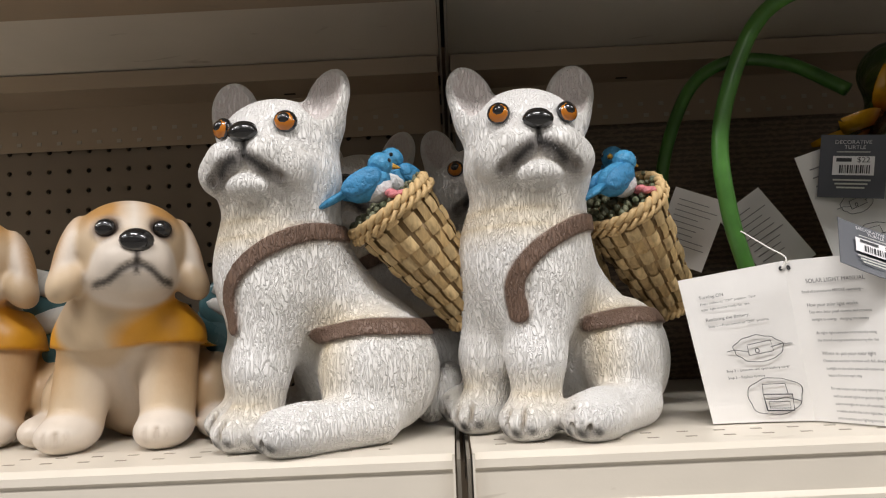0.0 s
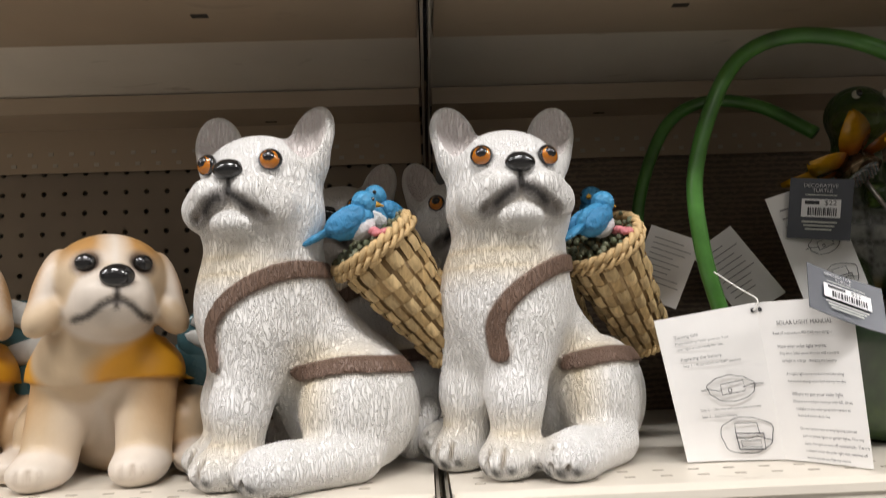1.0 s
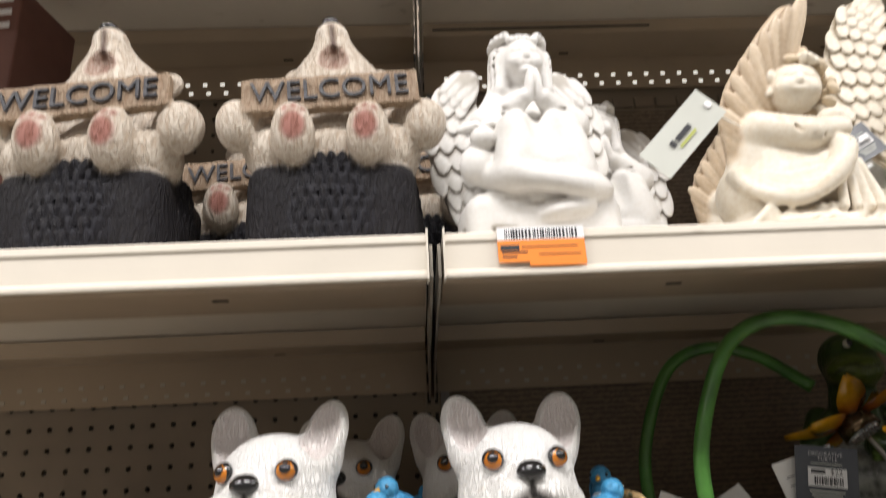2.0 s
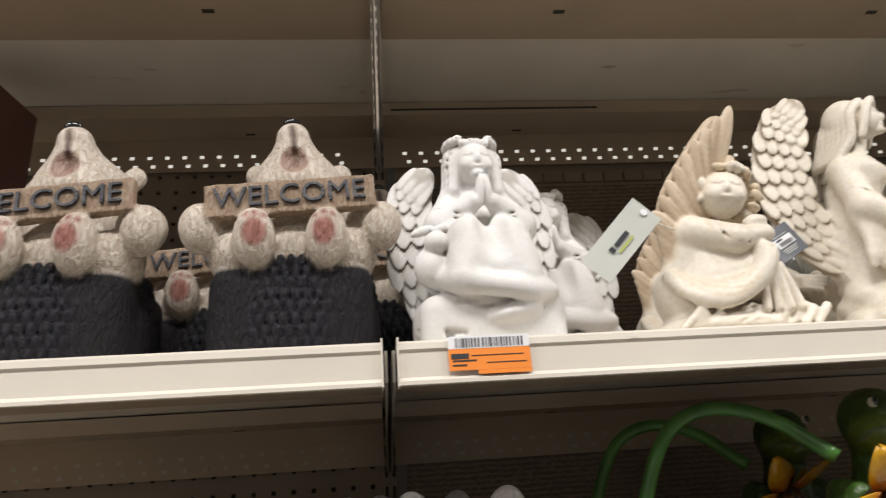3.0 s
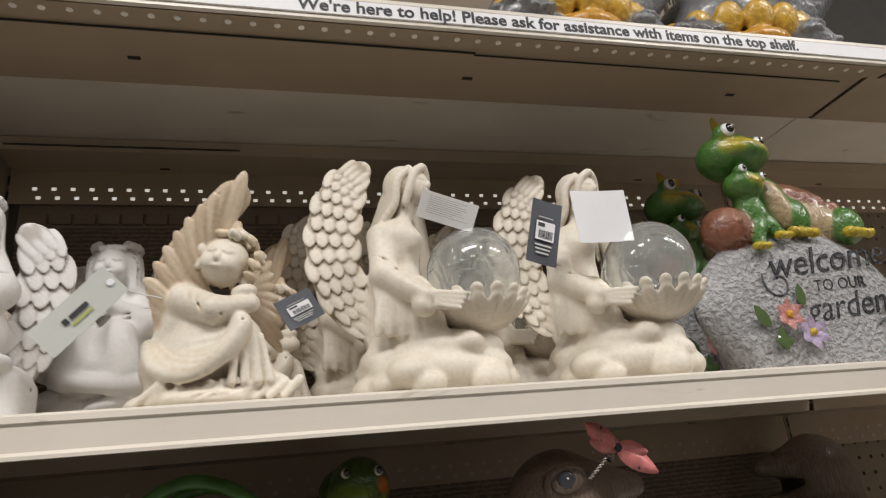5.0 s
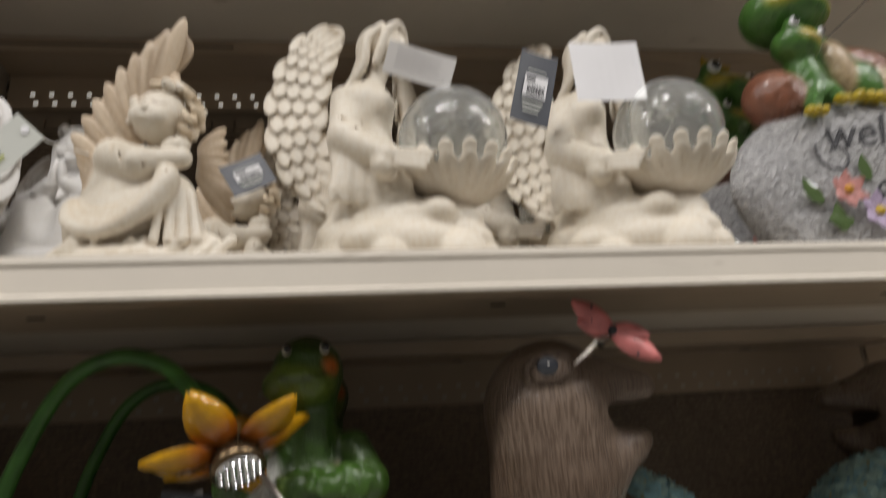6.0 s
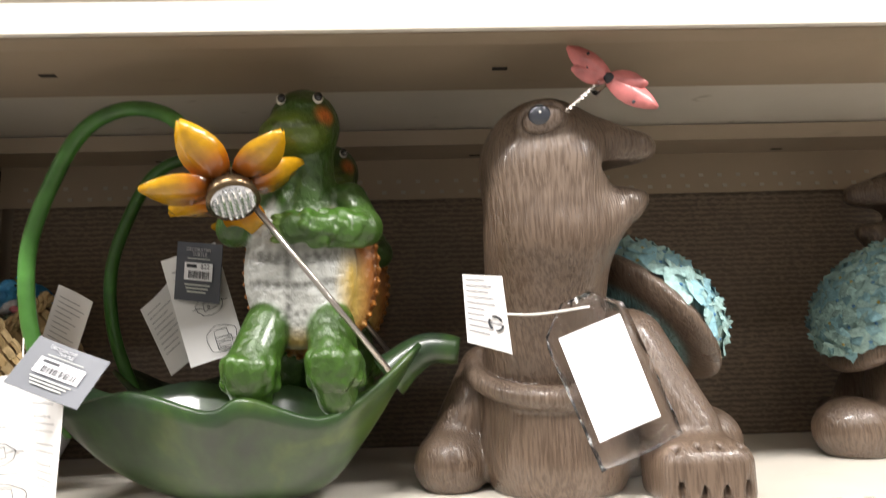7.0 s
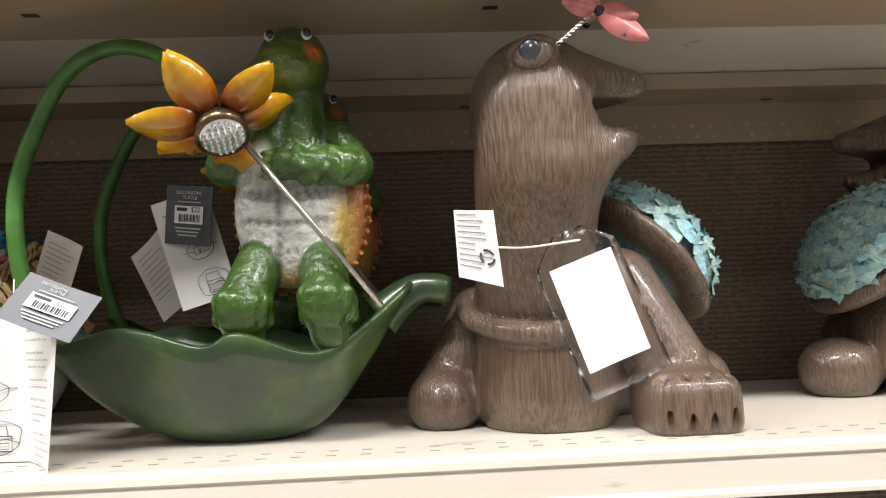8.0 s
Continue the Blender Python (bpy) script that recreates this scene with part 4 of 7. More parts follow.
# ---- tan puppies with wings and a scarf ----
def puppy_mesh(scarf, wing):
    s = Clay(0.0018)
    tan, pale, white = (0.44, 0.24, 0.08), (0.56, 0.43, 0.29), (0.66, 0.59, 0.52)
    s.cap((0, 0.036, 0.050), (0, -0.012, 0.105), 0.048, 0.037, pale, 0.02)
    s.ell((0, 0.045, 0.045), (0.056, 0.05, 0.045), pale, k=0.02)
    for sx in (-1, 1):
        s.cap((sx * 0.032, -0.012, 0.085), (sx * 0.036, -0.030, 0.022), 0.025, 0.021, pale, 0.012)
        s.ell((sx * 0.037, -0.044, 0.014), (0.022, 0.026, 0.0155), white, k=0.008)
        s.ell((sx * 0.060, 0.030, 0.035), (0.026, 0.04, 0.036), pale, k=0.010)
        s.ell((sx * 0.072, -0.004, 0.013), (0.019, 0.026, 0.014), white, k=0.007)
        s.ell((sx * 0.046, -0.010, 0.070), (0.014, 0.03, 0.05), tan, k=0.014, kind="paint")
        for k in (-0.6, 0.2, 0.9):
            s.cap((sx * 0.037 + k * 0.012, -0.068, 0.018), (sx * 0.037 + k * 0.012, -0.071, 0.004), 0.0015, 0.0015, (0.42, 0.34, 0.27), 0.002, "cut")
    s.ell((0, -0.03, 0.055), (0.016, 0.03, 0.05), white, k=0.02, kind="paint")
    s.band((0, 0.0, 0.097), (0, 0.10, 1), 0.035, 0.0055, scarf, 0.1)
    s.at = pose(0.010, -0.040, 0.158, -8, 0, 24)
    s.ell((0, 0, 0.004), (0.044, 0.041, 0.038), pale, k=0.014)
    s.ell((0, -0.030, -0.016), (0.027, 0.027, 0.022), white, k=0.010)
    s.ell((0, -0.016, -0.026), (0.031, 0.026, 0.018), white, k=0.012)
    s.cap((0, 0.012, -0.02), (-0.016, 0.034, -0.055), 0.034, 0.034, pale, 0.014)
    for sx in (-1, 1):
        s.ell((sx * 0.045, 0.002, -0.004), (0.0100, 0.020, 0.034), white, (0, -sx * 14, 0), 0.005)
        s.ell((sx * 0.056, -0.002, -0.004), (0.006, 0.016, 0.03), tan, (0, -sx * 14, 0), 0.008, "paint")
        s.ell((sx * 0.021, -0.016, 0.028), (0.019, 0.03, 0.017), tan, k=0.010, kind="paint")
        s.ell((sx * 0.020, -0.037, 0.010), (0.008, 0.006, 0.0075), (0.09, 0.06, 0.05), k=0.004, kind="carve")
        s.ell((sx * 0.020, -0.037, 0.010), (0.0115, 0.012, 0.0105), (0.07, 0.045, 0.04), k=0.004, kind="paint")
        s.stroke([(0, -0.045, -0.0225), (sx * 0.010, -0.045, -0.0265), (sx * 0.019, -0.042, -0.0325), (sx * 0.028, -0.036, -0.0330)], 0.0019, (0.02, 0.015, 0.013), 0.022, 0.0016)
        s.line(smooth_path([(0, -0.056, -0.0225), (sx * 0.010, -0.054, -0.0265), (sx * 0.019, -0.048, -0.0325), (sx * 0.028, -0.038, -0.0330)], 3), 0.0016, white, 0.003, 'carve')
        s.ell((sx * 0.046, -0.004, -0.026), (0.012, 0.016, 0.018), pale, (0, -sx * 34, 0), 0.006)
    s.ell((0, -0.03, 0.02), (0.007, 0.03, 0.03), white, k=0.008, kind="paint")
    s.stroke([(0, -0.05, -0.010), (0, -0.05, -0.02), (0, -0.05, -0.028)], 0.0018, (0.04, 0.03, 0.025), 0.02)
    s.ball((0, -0.055, -0.005), (0.0125, 0.0085, 0.0095), BLACK, 1)
    for sx in (-1, 1):
        s.ball((sx * 0.0205, -0.0335, 0.0105), (0.0078, 0.0055, 0.0072), BLACK, 1, (0, 0, sx * 20))
    s.at = Matrix.Identity(4)
    for sx in (-1, 1):
        for k, (dz, dx, rz) in enumerate(((0.122, 0.090, 18), (0.090, 0.080, -14))):
            s.ball((sx * dx, 0.048, dz), (0.050 - 0.006 * k, 0.0055, 0.030), wing, 2, (0, -sx * rz, sx * 12), 18)
            s.ball((sx * (dx + 0.006), 0.0445, dz + 0.018), (0.044 - 0.006 * k, 0.005, 0.012), (0.60, 0.60, 0.58), 2, (0, -sx * rz, sx * 12), 14)
    return s.make("puppy_statue", [M_PUP, M_GLOSS, M_LEAFY])


PUP = puppy_mesh((0.62, 0.29, 0.015), (0.06, 0.14, 0.16))
place("puppy_statue", PUP, pose(-0.260, 0.125, LOW, 0, 0, 6) @ Matrix.Scale(0.93, 4), "tan puppy statue with mustard scarf and teal wings", "statue", "winged puppy statues")
place("puppy_statue", PUP, pose(-0.402, 0.150, LOW, 0, 0, -4) @ Matrix.Scale(0.93, 4), "tan puppy statue with teal wings beside its twin", "statue", "winged puppy statues")

# ---- upper shelf: angels, hedgehogs, frogs ----
IVORY, TANWASH = (0.76, 0.71, 0.62), (0.56, 0.45, 0.33)


def praying_angel_mesh():
    s = Clay(0.0013)
    s.crevice_shade_wash = ((0.52, 0.48, 0.43), 0.8)
    w, wash = (0.76, 0.755, 0.75), (0.50, 0.47, 0.43)
    r = random.Random(3)
    # rock
    s.ell((0.002, 0.002, 0.026), (0.064, 0.044, 0.040), w, k=0.012)
    s.box((0.002, 0.004, 0.018), (0.050, 0.026, 0.016), 0.014, w, k=0.016)
    for i in range(16):
        a = math.pi + math.pi * (i + 0.5) / 16
        z = r.uniform(0.006, 0.040)
        s.line([(0.066 * math.cos(a), 0.045 * math.sin(a), z), (0.064 * math.cos(a + 0.25), 0.043 * math.sin(a + 0.25), z + r.uniform(-0.006, 0.006))], 0.0020, w, 0.004, "carve")
    # wings, spread behind the shoulders
    for sx in (-1, 1):
        s.at = pose(sx * 0.004, 0.024, 0, 0, 0, sx * 14)
        s.wing([(sx * 0.048, 0.058), (sx * 0.056, 0.092), (sx * 0.060, 0.135), (sx * 0.054, 0.172), (sx * 0.046, 0.186)], [0.013, 0.021, 0.024, 0.019, 0.013], w, n=9, across=3, scale=1.2, wash=wash)
        s.at = Matrix.Identity(4)
    # seat, lap and the smooth gown over both knees
    s.ell((0, 0.002, 0.082), (0.045, 0.034, 0.034), w, k=0.012)
    for sx in (-1, 1):
        s.cap((sx * 0.019, -0.004, 0.092), (sx * 0.019, -0.038, 0.099), 0.019, 0.0165, w, 0.006)
        s.cap((sx * 0.018, -0.038, 0.098), (sx * 0.026, -0.046, 0.058), 0.0165, 0.0150, w, 0.006)
    s.ell((0.004, -0.040, 0.074), (0.036, 0.019, 0.032), w, k=0.012)
    hem = [(-0.046, -0.022, 0.064), (-0.032, -0.044, 0.057), (-0.010, -0.055, 0.050), (0.010, -0.056, 0.047), (0.032, -0.052, 0.044), (0.054, -0.034, 0.050)]
    s.line(smooth_path(hem, 4), 0.0040, w, 0.011, "add")
    for x0, x1 in ((-0.022, -0.036), (-0.004, -0.010), (0.008, 0.014), (0.030, 0.046)):
        s.cap((x0, -0.052, 0.090), (x1, -0.058 + abs(x1) * 0.4, 0.054), 0.0022, 0.0034, w, 0.006)
    s.line(smooth_path([(0.000, -0.050, 0.114), (0.000, -0.060, 0.098), (0.003, -0.066, 0.078)], 3), 0.0060, w, 0.012, "carve")
    s.ell((0.016, -0.042, 0.028), (0.024, 0.012, 0.008), w, (0, -10, 0), 0.006)
    # torso, wide sleeves and folded palms
    s.cap((0, 0.008, 0.104), (0, 0.008, 0.146), 0.030, 0.022, w, 0.014)
    for sx in (-1, 1):
        s.cap((sx * 0.026, 0.004, 0.146), (sx * 0.036, -0.012, 0.118), 0.0125, 0.0170, w, 0.008)
        s.cap((sx * 0.035, -0.014, 0.118), (sx * 0.009, -0.034, 0.134), 0.0165, 0.0080, w, 0.006)
        s.cap((sx * 0.030, -0.020, 0.108), (sx * 0.014, -0.030, 0.112), 0.012, 0.009, w, 0.006)
        s.ell((sx * 0.0036, -0.038, 0.144), (0.0042, 0.0058, 0.0165), w, (6, -sx * 6, 0), 0.0015)
        for k in range(4):
            s.line([(sx * 0.046, -0.016, 0.134 - 0.009 * k), (sx * 0.022, -0.036, 0.122 - 0.005 * k)], 0.0012, w, 0.003, "carve")
    s.line([(0, -0.046, 0.128), (0, -0.045, 0.160)], 0.0008, w, 0.0015, "carve")
    # a small rabbit beside the knee
    s.ell((-0.050, -0.026, 0.074), (0.016, 0.014, 0.018), w, k=0.005)
    s.ell((-0.046, -0.036, 0.094), (0.0115, 0.010, 0.0100), w, k=0.003)
    s.ell((-0.058, -0.032, 0.106), (0.0110, 0.0045, 0.0042), w, (0, -24, 0), 0.002)
    s.ell((-0.040, -0.034, 0.108), (0.0100, 0.0045, 0.0042), w, (0, -14, 0), 0.002)
    # long smooth hair, face and a wreath of roses
    s.ell((0, 0.008, 0.188), (0.0270, 0.0260, 0.0300), w, k=0.006)
    for sx in (-1, 1):
        s.cap((sx * 0.0190, 0.002, 0.196), (sx * 0.0250, 0.006, 0.158), 0.0085, 0.0075, w, 0.008)
        s.cap((sx * 0.0205, -0.004, 0.192), (sx * 0.0215, -0.006, 0.160), 0.0060, 0.0055, w, 0.008)
        for k in range(3):
            s.line(smooth_path([(sx * (0.012 + 0.004 * k), -0.020 + 0.006 * k, 0.207), (sx * (0.0215 + 0.0025 * k), -0.013 + 0.006 * k, 0.190), (sx * (0.0240 + 0.003 * k), -0.012 + 0.006 * k, 0.164)], 3), 0.0009, w, 0.003, "carve")
    s.ell((0, -0.008, 0.186), (0.0185, 0.0180, 0.0215), w, k=0.003)
    s.ell((0, -0.0255, 0.1835), (0.0026, 0.0034, 0.0048), w, k=0.003)
    s.ell((0, -0.0240, 0.1755), (0.0048, 0.0026, 0.0016), w, k=0.0012)
    s.ell((0, -0.0220, 0.1690), (0.0058, 0.0045, 0.0042), w, k=0.004)
    s.mirror((0.0090, -0.0205, 0.1790), (0.0065, 0.0050, 0.0060), w, k=0.006)
    for sx in (-1, 1):
        s.stroke([(sx * 0.0040, -0.025, 0.1890), (sx * 0.0080, -0.024, 0.1875), (sx * 0.0120, -0.021, 0.1890)], 0.0007, (0.40, 0.37, 0.34), 0.008, 0.0007)
    for k in (-1, 0, 1):
        s.stroke([(-0.004, -0.026, 0.1755), (0, -0.027, 0.1750), (0.004, -0.026, 0.1755)], 0.0005, (0.52, 0.48, 0.44), 0.006, 0.0006)
    for i in range(22):
        a = 2 * math.pi * i / 22
        lift = 0.006 if abs(math.cos(a)) > 0.55 else 0.0
        s.ell((0.0232 * math.cos(a), 0.006 + 0.0228 * math.sin(a), 0.2050 + lift), (0.0054, 0.0048, 0.0048), w, (r.uniform(-30, 30), r.uniform(-30, 30), 0), 0.0010)
        s.ell((0.0252 * math.cos(a), 0.006 + 0.0246 * math.sin(a), 0.2055 + lift), (0.0022, 0.0022, 0.0022), w, k=0.0010, kind="carve")
    return s.make("angel_statue", [M_STONE])


def cherub_mesh():
    s = Clay(0.0013)
    s.crevice_shade_wash = ((0.56, 0.42, 0.27), 0.85)
    w, t, wash = IVORY, TANWASH, (0.40, 0.31, 0.22)
    r = random.Random(5)
    # raised wing of long feathers and the folded one, behind the child
    s.at = pose(0, 0.026, 0, 14, 0, 4)
    for q in smooth_path([(-0.034, 0.0, 0.070), (-0.046, 0.0, 0.106), (-0.040, 0.0, 0.145), (-0.014, 0.0, 0.188), (0.006, 0.0, 0.214)], 4):
        s.ell(tuple(q), (0.022 - 0.06 * abs(q.z - 0.12), 0.006, 0.016), t, (0, 24, 0), 0.004)
    for k in range(13):
        q = k / 12
        tip = Vector((-0.062, 0, 0.090)).lerp(Vector((-0.074, 0, 0.130)), min(1, q * 3)) if q < 0.33 else Vector((-0.074, 0, 0.130)).lerp(Vector((0.016, 0, 0.238)), (q - 0.33) / 0.67) + Vector((-0.008, 0, 0.006)) * math.sin(math.pi * (q - 0.33) / 0.67)
        root = Vector((-0.030, 0, 0.056)).lerp(Vector((-0.010, 0, 0.158)), q)
        mid, d = (tip + root) / 2, tip - root
        ang = math.degrees(math.atan2(d.x, d.z))
        s.ell((mid.x, -0.006 - 0.004 * q, mid.z), (0.0104, 0.008, d.length / 2 + 0.002), wash, (0, ang, 0), 0.0012, "paint")
        s.ell((mid.x, -0.006 - 0.004 * q, mid.z), (0.0092, 0.0052, d.length / 2), t if k % 2 else (0.66, 0.55, 0.42), (0, ang, 0), 0.0010)
        s.line([tuple(root.lerp(tip, 0.3) + Vector((0, -0.0125 - 0.004 * q, 0))), tuple(root.lerp(tip, 0.95) + Vector((0, -0.010 - 0.004 * q, 0)))], 0.0007, (0.48, 0.38, 0.27), 0.0012)
    s.at = pose(0.006, 0.026, 0, 0, 0, 10)
    for k in range(8):
        q = k / 7
        root, tip = Vector((0.016, 0, 0.110 + 0.02 * q)), Vector((0.050 + 0.006 * math.sin(3 * q), 0, 0.060)).lerp(Vector((0.040, 0, 0.158)), q)
        mid, d = (tip + root) / 2, tip - root
        s.ell((mid.x, -0.003 * q, mid.z), (0.0064, 0.0050, d.length / 2), t if k % 2 else (0.64, 0.53, 0.40), (0, math.degrees(math.atan2(d.x, d.z)), 0), 0.0010)
    s.at = Matrix.Identity(4)
    # rocky base
    s.ell((-0.014, 0.0, 0.008), (0.070, 0.044, 0.016), w, k=0.006)
    for i in range(11):
        x = -0.070 + 0.0125 * i
        s.cap((x, -0.038 + r.uniform(0, 0.006), 0.005), (x + r.uniform(0.010, 0.022), -0.034, 0.016 + r.uniform(-0.004, 0.006)), 0.0034, 0.0042, w, 0.004)
        s.line([(x, -0.044, 0.010 + r.uniform(-0.004, 0.004)), (x + 0.014, -0.043, 0.012 + r.uniform(-0.005, 0.005))], 0.0012, (0.66, 0.58, 0.46), 0.002)
    # crouching body under a draped gown
    s.ell((-0.030, 0.002, 0.044), (0.044, 0.034, 0.040), w, k=0.010)
    s.ell((-0.022, 0.000, 0.082), (0.032, 0.027, 0.032), w, k=0.012)
    s.cap((-0.020, -0.014, 0.052), (0.014, -0.022, 0.062), 0.026, 0.021, w, 0.010)
    s.cap((0.014, -0.022, 0.060), (0.034, -0.022, 0.026), 0.020, 0.014, w, 0.008)
    s.ell((0.046, -0.026, 0.022), (0.013, 0.010, 0.0075), w, (0, 10, 0), 0.004)
    for k in range(4):
        s.ell((0.056, -0.032 + 0.004 * k, 0.021), (0.004, 0.0024, 0.003), w, k=0.001)
    # deep swags from the back round the knee
    for k in range(5):
        d = 0.0085 * k
        s.line(smooth_path([(-0.066 + 0.5 * d, -0.014, 0.062 - 0.3 * d), (-0.056 + d, -0.034, 0.036 + 0.25 * d), (-0.026 + d, -0.044, 0.026 + 0.75 * d), (0.006 + 0.4 * d, -0.046, 0.044 + 0.75 * d), (0.016, -0.040, 0.066 + 0.3 * d)], 4), 0.0026, w, 0.0090, "add")
        s.line(smooth_path([(-0.062 + 0.5 * d, -0.020, 0.064 - 0.3 * d), (-0.050 + d, -0.040, 0.040 + 0.25 * d), (-0.022 + d, -0.050, 0.030 + 0.75 * d), (0.006 + 0.4 * d, -0.051, 0.048 + 0.75 * d)], 4), 0.0008, (0.70, 0.60, 0.46), 0.0030)
    for k in range(4):
        s.cap((0.014 + 0.007 * k, -0.040 + 0.002 * k, 0.062), (0.010 + 0.011 * k, -0.038, 0.020), 0.0026, 0.0042, w, 0.003)
    # arms folded under the cheek, wide sleeve
    s.cap((-0.034, -0.018, 0.102), (-0.006, -0.040, 0.086), 0.0155, 0.0135, w, 0.006)
    s.cap((-0.006, -0.040, 0.086), (0.026, -0.036, 0.092), 0.0125, 0.0085, w, 0.004)
    s.ell((0.020, -0.034, 0.104), (0.0120, 0.0085, 0.0075), w, (0, -8, 0), 0.003)
    for k in range(4):
        s.line([(-0.030 + 0.008 * k, -0.036 - 0.002 * k, 0.108 - 0.006 * k), (-0.026 + 0.009 * k, -0.050, 0.084 - 0.002 * k)], 0.0011, (0.68, 0.58, 0.44), 0.002)
    # round sleeping head with loose curls
    s.at = pose(0.002, -0.022, 0.138, -4, 14, -16)
    s.ell((0, 0, 0), (0.0220, 0.0215, 0.0235), w, k=0.004)
    s.ell((0, -0.0215, -0.003), (0.0030, 0.0034, 0.0040), w, k=0.003)
    s.ell((0, -0.0195, -0.0110), (0.0046, 0.0026, 0.0017), w, k=0.0012)
    s.mirror((0.0100, -0.0150, -0.0070), (0.0080, 0.0070, 0.0075), w, k=0.006)
    for sx in (-1, 1):
        s.stroke([(sx * 0.0035, -0.022, 0.0040), (sx * 0.0080, -0.021, 0.0020), (sx * 0.0125, -0.018, 0.0040)], 0.0008, (0.42, 0.33, 0.25), 0.006, 0.0008)
    for i in range(120):
        a, b = r.uniform(0, 2 * math.pi), r.uniform(-0.9, 1.35)
        p = Vector((math.cos(a) * math.cos(b), math.sin(a) * math.cos(b), math.sin(b)))
        if p.y < -0.10 and p.z < 0.72 and abs(p.x) < 0.86:
            continue
        s.ell((p.x * 0.0275 + 0.004, 0.002 + p.y * 0.025, 0.003 + p.z * 0.028), (0.0036, 0.0070, 0.0050), (0.70, 0.60, 0.46) if r.random() < 0.6 else w, (r.uniform(0, 180), r.uniform(0, 180), r.uniform(0, 180)), 0.0010)
    s.ell((0.004, -0.006, 0.034), (0.0045, 0.004, 0.0085), t, (0, 8, 0), 0.002)
    s.at = Matrix.Identity(4)
    return s.make("cherub_statue", [M_IVORY])


def lamp_angel_mesh():
    s = Clay(0.0015)
    s.crevice_shade_wash = ((0.52, 0.42, 0.29), 0.85)
    w, wash = IVORY, (0.42, 0.35, 0.26)
    r = random.Random(8)
    # wings first, so that body and hair lie over them
    s.at = pose(-0.004, 0.014, 0, 0, 0, -6)
    s.wing([(-0.010, 0.058), (-0.046, 0.076), (-0.074, 0.108), (-0.086, 0.152), (-0.084, 0.200), (-0.070, 0.242), (-0.054, 0.262)], [0.008, 0.015, 0.022, 0.028, 0.029, 0.024, 0.013], w, n=17, across=4, wash=wash)
    s.at = pose(-0.010, 0.028, 0, 0, 0, -118)
    s.wing([(-0.010, 0.058), (-0.046, 0.076), (-0.074, 0.108), (-0.086, 0.152), (-0.084, 0.200), (-0.070, 0.238), (-0.054, 0.252)], [0.008, 0.015, 0.022, 0.028, 0.029, 0.024, 0.013], w, n=15, across=4, wash=wash)
    s.at = Matrix.Identity(4)
    # heaped cloud
    s.ell((0.004, 0, 0.026), (0.070, 0.044, 0.028), w, k=0.01)
    s.ell((0.016, 0, 0.050), (0.056, 0.038, 0.020), w, k=0.01)
    for i in range(30):
        a, z = r.uniform(0, 2 * math.pi), r.uniform(0.006, 0.056)
        f = 1.0 if z < 0.034 else 0.84
        q = r.uniform(0.013, 0.021)
        s.ell((0.006 + 0.064 * f * math.cos(a), 0.040 * f * math.sin(a), z), (q * 1.15, q, q * 0.85), w, k=0.0045)
    # slim body in a long gown
    s.cap((-0.026, 0.012, 0.060), (-0.026, 0.010, 0.150), 0.033, 0.025, w, 0.012)
    s.ell((-0.024, -0.002, 0.168), (0.026, 0.021, 0.026), w, k=0.010)
    s.ell((-0.010, -0.014, 0.164), (0.012, 0.010, 0.011), w, k=0.006)
    s.cap((-0.018, 0.0, 0.190), (-0.010, -0.002, 0.212), 0.0105, 0.0095, w, 0.006)
    # head in three-quarter view, long hair down the back
    s.ell((-0.012, 0.006, 0.236), (0.0215, 0.0235, 0.0260), w, k=0.004)
    for k in range(7):
        s.line(smooth_path([(-0.008 - 0.001 * k, -0.016 + 0.005 * k, 0.250), (-0.022 - 0.001 * k, -0.017 + 0.006 * k, 0.234), (-0.026 - 0.002 * k, -0.014 + 0.006 * k, 0.208), (-0.040 - 0.001 * k, -0.006 + 0.005 * k, 0.188)], 4), 0.0046, w, 0.0014, "add")
    s.at = pose(0.000, -0.006, 0.231, 0, 0, 46)
    s.ell((0, 0, 0), (0.0150, 0.0165, 0.0205), w, k=0.003)
    s.ell((0, -0.0165, -0.0010), (0.0024, 0.0040, 0.0050), w, k=0.003)
    s.ell((0, -0.0150, -0.0090), (0.0040, 0.0025, 0.0016), w, k=0.0012)
    s.ell((0, -0.0125, -0.0155), (0.0052, 0.0045, 0.0040), w, k=0.004)
    for sx in (-1, 1):
        s.stroke([(sx * 0.0030, -0.016, 0.0050), (sx * 0.0062, -0.015, 0.0042), (sx * 0.0098, -0.012, 0.0050)], 0.0008, (0.52, 0.45, 0.37), 0.008, 0.0008)
    for sx in (-1, 1):
        s.line(smooth_path([(sx * 0.002, -0.012, 0.022), (sx * 0.0120, -0.008, 0.012), (sx * 0.0155, -0.002, -0.006), (sx * 0.0165, 0.004, -0.022)], 4), 0.0042, w, 0.002, "add")
    s.at = Matrix.Identity(4)
    # long sleeve and the hand under the bowl
    s.cap((-0.044, -0.008, 0.172), (-0.044, -0.026, 0.124), 0.0135, 0.0145, w, 0.006)
    s.cap((-0.044, -0.026, 0.122), (-0.008, -0.046, 0.094), 0.0150, 0.0115, w, 0.006)
    s.ell((-0.012, -0.046, 0.084), (0.012, 0.011, 0.010), w, (0, 30, 0), 0.004)
    for k in range(5):
        s.line(smooth_path([(-0.058 + 0.004 * k, -0.026, 0.152 - 0.010 * k), (-0.044 + 0.005 * k, -0.040, 0.146 - 0.011 * k), (-0.030 + 0.006 * k, -0.042, 0.150 - 0.012 * k)], 3), 0.0011, (0.64, 0.56, 0.44), 0.0022)
